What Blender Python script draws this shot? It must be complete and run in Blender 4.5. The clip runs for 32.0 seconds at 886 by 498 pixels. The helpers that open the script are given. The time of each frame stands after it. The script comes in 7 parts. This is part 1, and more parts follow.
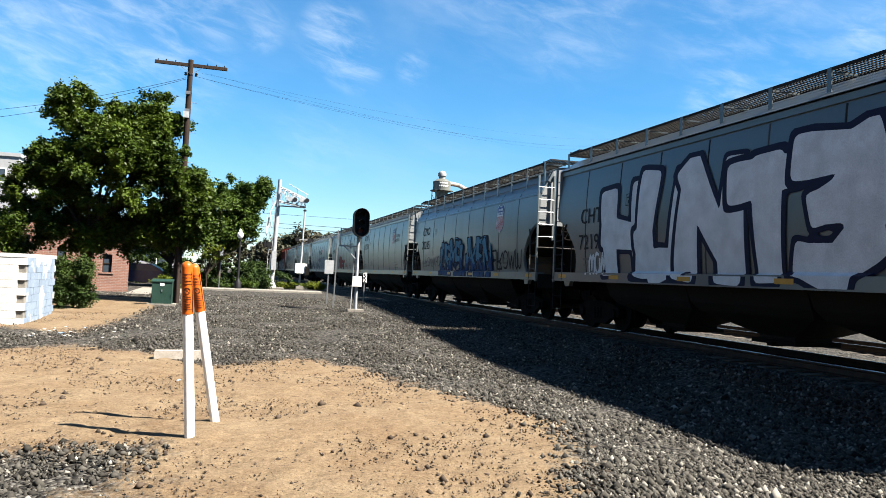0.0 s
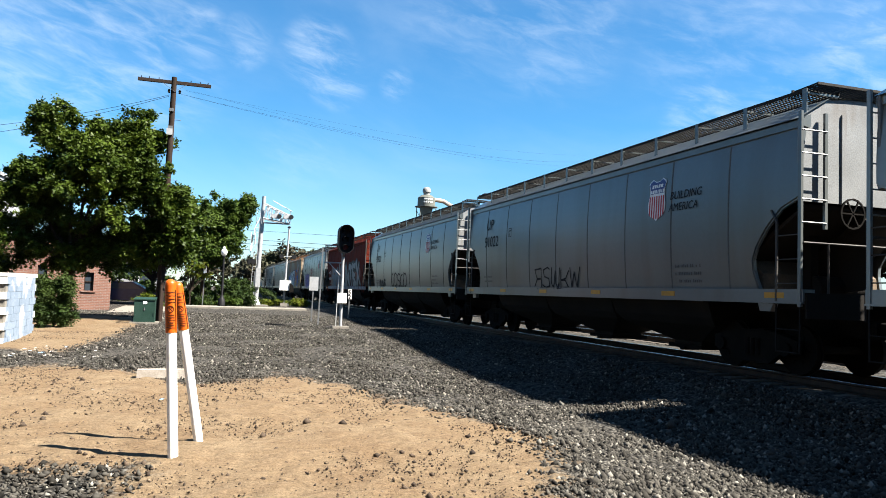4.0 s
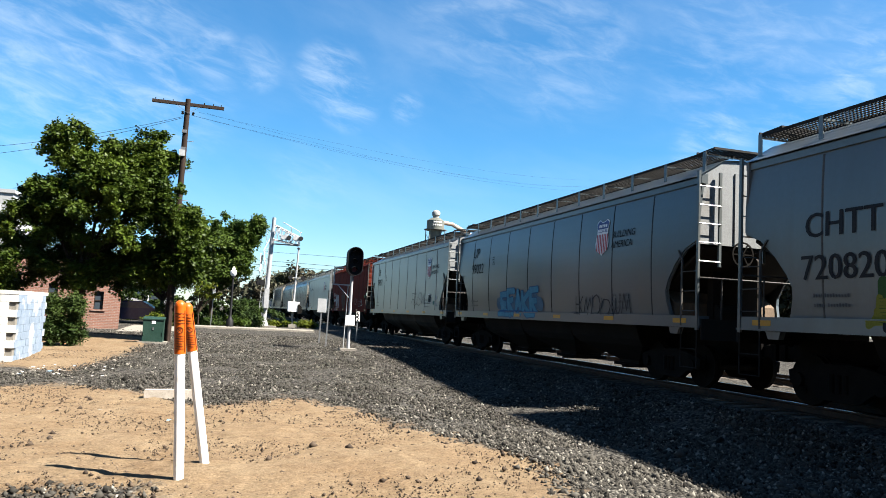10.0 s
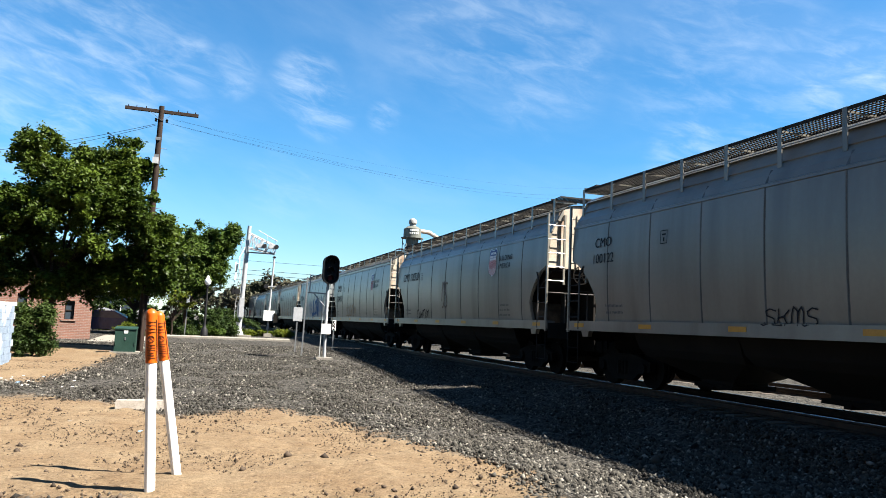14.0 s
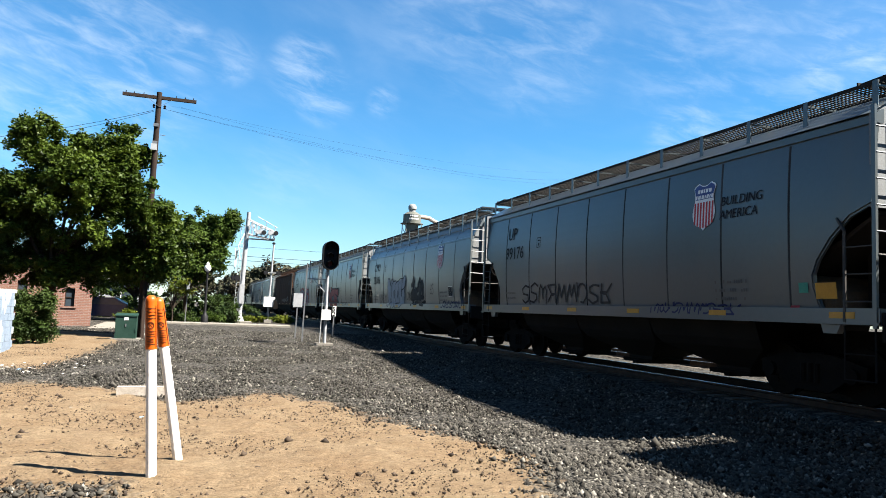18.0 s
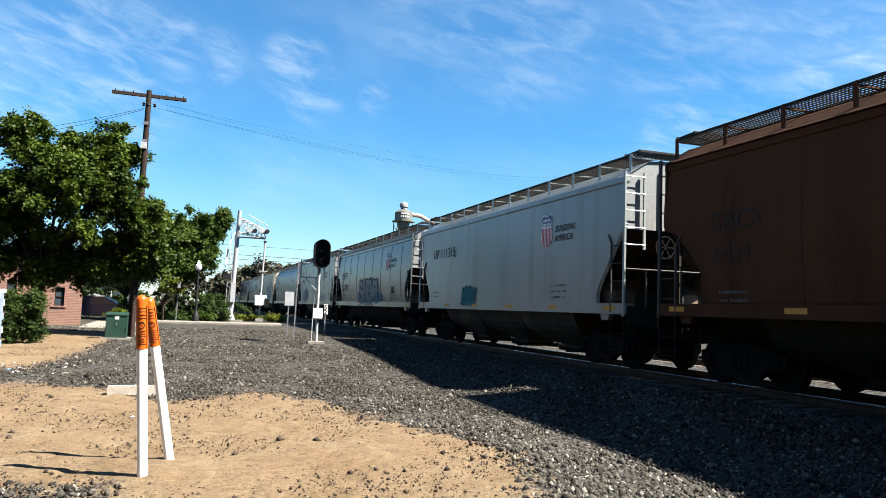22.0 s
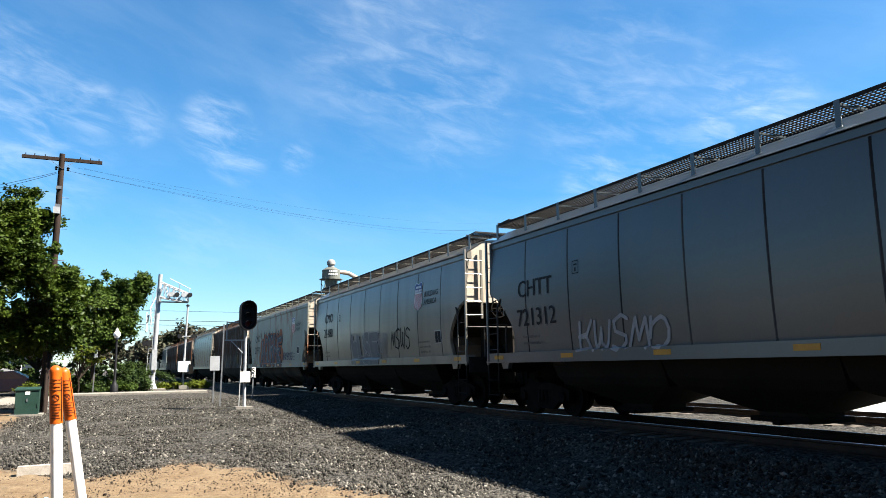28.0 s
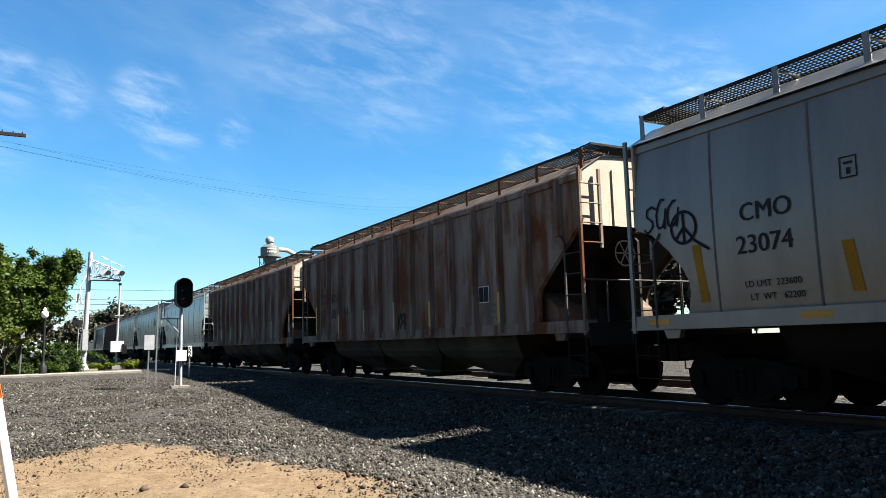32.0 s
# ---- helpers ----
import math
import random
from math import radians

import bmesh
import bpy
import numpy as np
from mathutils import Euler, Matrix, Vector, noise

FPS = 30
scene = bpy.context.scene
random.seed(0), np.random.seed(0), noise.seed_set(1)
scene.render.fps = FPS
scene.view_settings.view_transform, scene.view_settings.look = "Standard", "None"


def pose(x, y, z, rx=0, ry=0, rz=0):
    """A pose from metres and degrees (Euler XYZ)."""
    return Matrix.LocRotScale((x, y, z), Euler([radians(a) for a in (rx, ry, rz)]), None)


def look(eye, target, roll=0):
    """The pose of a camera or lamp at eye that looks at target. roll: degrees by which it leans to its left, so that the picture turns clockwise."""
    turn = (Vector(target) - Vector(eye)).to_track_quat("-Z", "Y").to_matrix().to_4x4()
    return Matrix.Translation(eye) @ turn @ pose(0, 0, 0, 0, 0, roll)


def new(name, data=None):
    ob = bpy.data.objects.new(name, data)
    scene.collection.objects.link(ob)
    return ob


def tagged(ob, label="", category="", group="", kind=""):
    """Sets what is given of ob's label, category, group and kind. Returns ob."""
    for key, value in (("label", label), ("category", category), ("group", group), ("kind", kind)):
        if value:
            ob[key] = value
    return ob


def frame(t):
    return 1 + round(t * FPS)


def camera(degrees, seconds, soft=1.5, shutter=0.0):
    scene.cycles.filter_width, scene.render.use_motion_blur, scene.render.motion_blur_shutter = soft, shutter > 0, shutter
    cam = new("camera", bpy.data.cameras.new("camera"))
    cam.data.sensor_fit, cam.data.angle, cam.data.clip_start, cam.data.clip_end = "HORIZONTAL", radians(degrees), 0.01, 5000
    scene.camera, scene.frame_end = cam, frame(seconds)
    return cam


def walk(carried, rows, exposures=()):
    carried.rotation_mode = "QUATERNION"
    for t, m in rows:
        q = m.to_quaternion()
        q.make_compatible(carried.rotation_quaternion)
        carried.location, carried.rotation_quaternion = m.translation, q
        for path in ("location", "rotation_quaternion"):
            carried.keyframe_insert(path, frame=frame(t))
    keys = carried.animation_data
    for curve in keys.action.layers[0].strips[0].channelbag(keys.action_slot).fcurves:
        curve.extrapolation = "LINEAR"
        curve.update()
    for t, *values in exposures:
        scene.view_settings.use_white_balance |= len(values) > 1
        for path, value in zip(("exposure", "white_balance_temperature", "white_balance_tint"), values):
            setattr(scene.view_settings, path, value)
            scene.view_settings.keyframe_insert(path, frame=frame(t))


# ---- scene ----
cam = camera(61.85, 32.0, 0.4)

# ---------------------------------------------------------------- camera
PATH = [
    (0, -0.000, 0.000, 1.800, 92.20, -2.50, -16.40),
    (0.5, 0.016, 0.040, 1.792, 92.19, -1.86, -16.77),
    (1, 0.009, 0.035, 1.793, 92.40, -1.65, -17.15),
    (1.5, 0.004, 0.029, 1.793, 92.53, -1.62, -17.36),
    (2, -0.003, 0.005, 1.801, 92.75, -1.72, -17.30),
    (2.5, 0.001, 0.016, 1.801, 92.94, -1.83, -17.49),
    (3, 0.003, 0.003, 1.801, 93.07, -2.00, -18.03),
    (3.5, -0.001, -0.003, 1.801, 93.30, -1.96, -17.70),
    (5.5, -0.007, -0.008, 1.802, 93.90, -2.35, -17.53),
    (6, -0.003, -0.006, 1.800, 94.28, -2.51, -17.55),
    (6.5, 0.001, -0.003, 1.798, 94.40, -2.61, -17.53),
    (7, 0.001, -0.005, 1.798, 94.53, -2.65, -17.60),
    (7.5, -0.000, 0.007, 1.797, 94.58, -2.64, -17.70),
    (8, -0.005, -0.000, 1.799, 94.61, -2.73, -17.61),
    (8.5, -0.000, 0.018, 1.793, 94.67, -2.71, -17.62),
    (9, -0.003, 0.014, 1.799, 94.79, -2.82, -17.44),
    (9.5, -0.004, -0.008, 1.803, 94.79, -2.97, -17.39),
    (10, -0.015, -0.020, 1.818, 95.23, -2.85, -16.93),
    (10.5, -0.010, -0.014, 1.811, 95.51, -2.67, -16.87),
    (11, -0.004, -0.000, 1.814, 95.89, -2.92, -17.08),
    (11.5, -0.002, -0.004, 1.812, 96.03, -2.90, -17.18),
    (12, 0.005, 0.013, 1.802, 95.75, -2.84, -18.04),
    (12.5, -0.004, 0.008, 1.806, 95.76, -2.73, -17.93),
    (13, 0.004, 0.001, 1.809, 95.79, -2.63, -17.85),
    (13.5, 0.001, -0.006, 1.813, 95.93, -2.67, -18.21),
    (14, 0.006, -0.003, 1.807, 95.96, -2.56, -18.70),
    (14.5, 0.008, -0.004, 1.805, 95.83, -2.48, -18.83),
    (16.5, 0.012, -0.003, 1.803, 95.30, -2.40, -18.96),
    (17, 0.018, -0.017, 1.806, 95.15, -2.50, -19.08),
    (17.5, 0.007, -0.014, 1.806, 94.98, -2.57, -18.96),
    (18, 0.017, 0.002, 1.802, 94.84, -2.29, -18.69),
    (18.5, 0.016, -0.001, 1.804, 94.64, -2.16, -19.03),
    (19, 0.016, -0.005, 1.809, 94.64, -2.11, -19.20),
    (19.5, 0.016, -0.017, 1.816, 94.68, -2.08, -19.21),
    (20, 0.021, -0.031, 1.817, 94.71, -2.05, -19.33),
    (20.5, 0.017, -0.026, 1.812, 94.79, -2.02, -19.31),
    (21, 0.022, -0.012, 1.809, 94.78, -1.98, -19.24),
    (21.5, 0.011, -0.008, 1.808, 94.74, -2.01, -19.27),
    (22, 0.016, -0.024, 1.812, 94.68, -2.06, -19.32),
    (22.5, 0.016, 0.005, 1.798, 94.51, -2.05, -19.46),
    (23, 0.023, 0.004, 1.803, 94.44, -2.17, -19.58),
    (23.5, 0.023, 0.002, 1.803, 94.41, -2.12, -19.76),
    (24, 0.021, -0.002, 1.806, 94.35, -2.24, -19.90),
    (24.5, 0.022, 0.006, 1.803, 94.22, -2.28, -19.93),
    (25, 0.009, -0.031, 1.813, 94.20, -2.27, -19.59),
    (25.5, -0.006, -0.028, 1.824, 94.40, -2.32, -20.06),
    (26, -0.014, 0.010, 1.851, 95.38, -1.62, -22.75),
    (26.5, -0.003, -0.018, 1.827, 96.39, -0.13, -22.97),
    (28.5, 0.021, 0.022, 1.792, 99.23, 1.29, -26.50),
    (29, 0.054, 0.034, 1.792, 98.76, 1.18, -29.27),
    (29.5, 0.045, -0.009, 1.775, 98.45, 0.84, -29.39),
    (30, 0.028, -0.035, 1.760, 98.52, 0.89, -29.93),
    (30.5, 0.027, -0.044, 1.745, 98.06, 1.31, -29.42),
    (31, 0.015, -0.053, 1.745, 97.72, 1.59, -29.19),
    (31.5, 0.020, -0.061, 1.744, 97.49, 1.71, -28.99),
    (32, 0.015, -0.062, 1.752, 97.14, 1.52, -29.08),
]

walk(cam, [(r[0], pose(*r[1:])) for r in PATH])

# ---------------------------------------------------------------- light
SUN = Vector((0.83, -0.56, 1.22)).normalized()
SKY_TINT, SKY_STRENGTH = (0.268, 0.556, 0.672, 1), 0.0515
# where thin clouds stand: direction, inner and outer radius in degrees, strength
WISPS = (((-0.029, 0.949, 0.313), 0.3, 2.6, 0.31),
         ((0.025, 0.951, 0.307), 0.3, 2.4, 0.26),
         ((0.117, 0.946, 0.303), 0.3, 3.2, 0.38),
         ((0.145, 0.950, 0.276), 0.3, 2.8, 0.34),
         ((0.221, 0.936, 0.274), 0.2, 1.6, 0.25),
         ((-0.143, 0.951, 0.273), 2, 10, 0.29),
         ((-0.225, 0.934, 0.277), 2, 10, 0.26),
         ((0.106, 0.979, 0.172), 0.5, 4, 0.099),
         ((0.402, 0.846, 0.351), 1, 7, 0.19),
         ((0.582, 0.779, 0.233), 0.6, 3.5, 0.34),
         ((0.651, 0.714, 0.257), 0.6, 4, 0.21),
         ((0.710, 0.640, 0.290), 1, 6, 0.34),
         ((0.597, 0.730, 0.333), 2, 9, 0.17),
         ((0.331, 0.847, 0.416), 2, 10, 0.17))
scene.view_settings.exposure = 2.55
world = bpy.data.worlds.new("sky")
scene.world = world
world.use_nodes = True


def build_sky():
    nt = world.node_tree
    nt.nodes.clear()
    N, L = nt.nodes.new, nt.links.new
    out, bg, sky, tc = N("ShaderNodeOutputWorld"), N("ShaderNodeBackground"), N("ShaderNodeTexSky"), N("ShaderNodeTexCoord")
    sky.sky_type = 'NISHITA'
    sky.sun_disc = False
    sky.sun_elevation = math.asin(SUN.z)
    sky.sun_rotation = math.atan2(SUN.x, SUN.y)
    sky.air_density, sky.dust_density, sky.ozone_density = 1.0, 0.2, 4.0

    def dot(v):
        n = N("ShaderNodeVectorMath")
        n.operation = 'DOT_PRODUCT'
        L(tc.outputs["Generated"], n.inputs[0])
        n.inputs[1].default_value = v
        return n.outputs["Value"]

    def ranged(src, lo, hi, to=(0, 1), kind='SMOOTHSTEP'):
        r = N("ShaderNodeMapRange")
        r.interpolation_type = kind
        r.inputs["From Min"].default_value, r.inputs["From Max"].default_value = lo, hi
        r.inputs["To Min"].default_value, r.inputs["To Max"].default_value = to
        L(src, r.inputs["Value"])
        return r.outputs[0]

    def maths(op, a, b):
        n = N("ShaderNodeMath")
        n.operation = op
        L(a, n.inputs[0])
        if isinstance(b, float):
            n.inputs[1].default_value = b
        else:
            L(b, n.inputs[1])
        return n.outputs[0]

    def streaks(slope, along, across, scale, detail, rough, twist):
        # noise drawn out along a slanting line of the sky
        side, up = Vector((0.959, -0.282, 0)), Vector((0, 0, 1))
        c, n = N("ShaderNodeCombineXYZ"), N("ShaderNodeTexNoise")
        for i, (v, k) in enumerate(((side - slope * up, along), (up + slope * side, across), (Vector((0.282, 0.959, 0)), along))):
            L(dot(v.normalized() * k), c.inputs[i])
        n.inputs["Scale"].default_value, n.inputs["Detail"].default_value = scale, detail
        n.inputs["Roughness"].default_value, n.inputs["Distortion"].default_value = rough, twist
        L(c.outputs[0], n.inputs["Vector"])
        return n.outputs[0]
    thin = ranged(streaks(0.30, 1.3, 4.0, 12.0, 7, 0.62, 0.4), 0.36, 0.80)
    haze = ranged(streaks(0.26, 1.0, 3.0, 3.2, 6, 0.55, 0.5), 0.36, 0.85)
    spots = None
    for d, r0, r1, k in WISPS:
        f = ranged(dot(Vector(d).normalized()), math.cos(radians(r1)), math.cos(radians(r0)), (0, k))
        spots = f if spots is None else maths('MAXIMUM', spots, f)
    low = ranged(dot(Vector((0, 0, 1))), 0.02, 0.22, (0.0, 1.0))
    cover = maths('ADD', maths('MULTIPLY', thin, spots), maths('MULTIPLY', maths('MULTIPLY', haze, 0.13), low))
    tint, mix = N("ShaderNodeMix"), N("ShaderNodeMix")
    tint.data_type, tint.blend_type = 'RGBA', 'MULTIPLY'
    tint.inputs["Factor"].default_value = 1.0
    shade = N("ShaderNodeMix")
    shade.data_type = 'RGBA'
    shade.inputs["A"].default_value, shade.inputs["B"].default_value = (0.50, 0.585, 0.622, 1), SKY_TINT
    L(ranged(dot(Vector((0, 0, 1))), 0.0, 0.24), shade.inputs["Factor"])
    L(shade.outputs["Result"], tint.inputs["B"])
    mix.data_type = 'RGBA'
    mix.inputs["B"].default_value = (3.8, 4.25, 4.6, 1)
    L(sky.outputs[0], tint.inputs["A"])
    L(tint.outputs["Result"], mix.inputs["A"])
    L(cover, mix.inputs["Factor"])
    L(mix.outputs["Result"], bg.inputs[0])
    bg.inputs[1].default_value = SKY_STRENGTH
    L(bg.outputs[0], out.inputs[0])


build_sky()
sun_data = bpy.data.lights.new("sun", 'SUN')
sun_data.energy, sun_data.angle, sun_data.color = 5.0, radians(0.53), (1.0, 0.94, 0.85)
sun = new("sun", sun_data)
sun.matrix_world = look(SUN * 60, (0, 0, 0))


# ---------------------------------------------------------------- materials
def material(name, base, second=None, rough=0.8, metal=0.0, scale=4.0, spread=(0.35, 0.65), stretch=(1, 1, 1),
             fine=40.0, fine_amount=0.12, bump=0.15, vary=0.0, stain=None, stain_scale=1.0, stain_spread=(0.5, 0.75),
             stain_stretch=(1, 1, 1), transmit=0.0, bump_scale=None, gloss=0.15, placed=False):
    """A surface of two tones with grain, an optional stain, relief and a shift of tone from piece to piece."""
    m = bpy.data.materials.new(name)
    m.use_nodes = True
    nt = m.node_tree
    bs = nt.nodes["Principled BSDF"]
    N, L = nt.nodes.new, nt.links.new
    tc, mp = N("ShaderNodeTexCoord"), N("ShaderNodeMapping")
    where = N("ShaderNodeNewGeometry").outputs["Position"] if placed else tc.outputs["Object"]
    L(where, mp.inputs["Vector"])
    mp.inputs["Scale"].default_value = stretch
    info = N("ShaderNodeObjectInfo")
    off = N("ShaderNodeVectorMath")
    off.operation = 'SCALE'
    comb = N("ShaderNodeCombineXYZ")
    for i in range(3):
        L(info.outputs["Random"], comb.inputs[i])
    off.inputs["Scale"].default_value = 0.0 if placed else 37.0
    L(comb.outputs[0], off.inputs[0])
    L(off.outputs[0], mp.inputs["Location"])

    def noise_fac(sc, lo, hi, src, detail=5):
        n, r = N("ShaderNodeTexNoise"), N("ShaderNodeMapRange")
        n.inputs["Scale"].default_value, n.inputs["Detail"].default_value = sc, detail
        L(src, n.inputs["Vector"])
        r.inputs["From Min"].default_value, r.inputs["From Max"].default_value = lo, hi
        L(n.outputs[0], r.inputs["Value"])
        return r.outputs[0], n.outputs[0]

    def mixed(a, b, fac, mode='MIX'):
        x = N("ShaderNodeMix")
        x.data_type, x.blend_type = 'RGBA', mode
        for k, v in (("A", a), ("B", b)):
            if isinstance(v, tuple):
                x.inputs[k].default_value = (*v[:3], 1)
            else:
                L(v, x.inputs[k])
        if isinstance(fac, float):
            x.inputs["Factor"].default_value = fac
        else:
            L(fac, x.inputs["Factor"])
        return x.outputs["Result"]
    fac, _ = noise_fac(scale, spread[0], spread[1], mp.outputs[0])
    col = mixed(base, second or tuple(c * 0.78 for c in base), fac)
    ffac, fraw = noise_fac(fine, 0.3, 0.7, mp.outputs[0], 3)
    col = mixed(col, mixed((1 - 2 * fine_amount,) * 3, (1.0, 1.0, 1.0), ffac), 1.0, 'MULTIPLY')
    if stain:
        mp3 = N("ShaderNodeMapping")
        mp3.inputs["Scale"].default_value = stain_stretch
        L(where, mp3.inputs["Vector"])
        L(off.outputs[0], mp3.inputs["Location"])
        sfac, _ = noise_fac(stain_scale, stain_spread[0], stain_spread[1], mp3.outputs[0], 8)
        col = mixed(col, stain, sfac)
    if vary:
        r = N("ShaderNodeMapRange")
        r.inputs["To Min"].default_value, r.inputs["To Max"].default_value = 1 - vary, 1 + vary
        L(info.outputs["Random"], r.inputs["Value"])
        g = N("ShaderNodeCombineXYZ")
        for i in range(3):
            L(r.outputs[0], g.inputs[i])
        col = mixed(col, g.outputs[0], 1.0, 'MULTIPLY')
    L(col, bs.inputs["Base Color"])
    bs.inputs["Roughness"].default_value, bs.inputs["Metallic"].default_value = rough, metal
    bs.inputs["Specular IOR Level"].default_value = gloss
    if transmit:
        bs.inputs["Subsurface Weight"].default_value = 0.0
        tr, ad = N("ShaderNodeBsdfTranslucent"), N("ShaderNodeMixShader")
        L(col, tr.inputs["Color"])
        ad.inputs[0].default_value = transmit
        L(bs.outputs[0], ad.inputs[1])
        L(tr.outputs[0], ad.inputs[2])
        L(ad.outputs[0], nt.nodes["Material Output"].inputs["Surface"])
    if bump:
        b = N("ShaderNodeBump")
        b.inputs["Strength"].default_value, b.inputs["Distance"].default_value = bump, 0.02
        if bump_scale:
            _, fraw = noise_fac(bump_scale, 0.3, 0.7, mp.outputs[0], 4)
        L(fraw, b.inputs["Height"])
        L(b.outputs[0], bs.inputs["Normal"])
    return m


def flat(name, color, rough=0.6, metal=0.0, gloss=0.3):
    return material(name, color, tuple(c * 0.85 for c in color), rough, metal, scale=6, fine_amount=0.06, bump=0.05, gloss=gloss)


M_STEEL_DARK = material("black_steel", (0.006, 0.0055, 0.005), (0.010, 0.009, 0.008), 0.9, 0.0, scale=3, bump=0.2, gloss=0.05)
M_RAIL = material("rail_steel", (0.0462, 0.03003, 0.02079), (0.0231, 0.01617, 0.01294), 0.6, 0.3, scale=5)
M_RAILHEAD = material("polished_rail", (0.45, 0.44, 0.43), None, 0.25, 1.0, scale=5, bump=0.02)
M_TIE = material("tie_wood", (0.07, 0.055, 0.042), (0.11, 0.095, 0.08), 0.95, scale=3, stretch=(1, 6, 6), vary=0.2)
M_GALV = material("galvanised_steel", (0.169, 0.1742, 0.1795), (0.132, 0.1373, 0.1426), 0.45, 0.55, scale=7)
M_ALU = material("aluminium_paint", (0.3036, 0.3102, 0.3168), (0.2442, 0.2508, 0.2574), 0.5, 0.1, scale=5)
M_WHITE = material("white_paint", (0.78, 0.77, 0.74), (0.68, 0.66, 0.61), 0.5, scale=5, bump=0.05)
M_PVC = material("white_plastic", (0.83, 0.82, 0.79), (0.76, 0.74, 0.69), 0.35, gloss=0.5, scale=7, fine_amount=0.03, bump=0.02,
                 stain=(0.55, 0.47, 0.37), stain_scale=5.0, stain_spread=(0.62, 0.8))
M_ORANGE = flat("orange_plastic", (0.40, 0.072, 0.003), 0.4)
M_BLACK = flat("black_paint", (0.008, 0.008, 0.009), 0.6, gloss=0.15)
M_LENS = flat("dark_glass", (0.008, 0.007, 0.007), 0.5, gloss=0.1)
M_RED_LENS = flat("red_glass", (0.09, 0.006, 0.004), 0.4, gloss=0.2)
M_POLE = material("weathered_pole_wood", (0.02661, 0.017, 0.01256), (0.01663, 0.01109, 0.008498), 0.9, scale=3, stretch=(6, 6, 0.6), bump=0.3)
M_CONCRETE = material("concrete", (0.1795, 0.1637, 0.1399), (0.1426, 0.132, 0.1135), 0.9, scale=3, bump=0.25)
M_GREENBOX = material("green_enamel", (0.01109, 0.03031, 0.02218), (0.01478, 0.03548, 0.02698), 0.5, scale=4)
M_BARK = material("bark", (0.03927, 0.02864, 0.02079), (0.0231, 0.01709, 0.01294), 0.95, scale=5, stretch=(4, 4, 1), bump=0.5)
M_LEAF = material("leaf_green", (0.056, 0.084, 0.009), (0.018, 0.034, 0.004), 0.5, scale=0.7, fine=14, fine_amount=0.16, bump=0, gloss=0.12, transmit=0.28)
M_LEAF_FAR = material("leaf_green_deep", (0.054, 0.086, 0.010), (0.020, 0.040, 0.005), 0.6, scale=0.8, fine=8, fine_amount=0.16, bump=0, gloss=0.12, transmit=0.22)
M_LEAF_LIGHT = material("leaf_yellow_green", (0.10, 0.115, 0.010), (0.06, 0.085, 0.009), 0.55, scale=1.2, fine=14, fine_amount=0.16, bump=0, gloss=0.12, transmit=0.3)
M_HEDGE = material("hedge_leaf", (0.034, 0.056, 0.010), (0.016, 0.032, 0.006), 0.6, scale=1.4, fine=18, fine_amount=0.18, bump=0, gloss=0.12, transmit=0.2)
M_WOODS = material("far_foliage", (0.034, 0.040, 0.020), (0.046, 0.036, 0.022), 0.7, scale=0.15, fine=2.0, fine_amount=0.2, bump=0)
M_ASPHALT = material("asphalt", (0.01663, 0.01663, 0.01737), (0.02218, 0.02143, 0.0207), 0.9, scale=0.6, fine=60, bump=0.2)
M_GLASS = flat("window_glass", (0.03, 0.04, 0.05), 0.08, gloss=0.5)


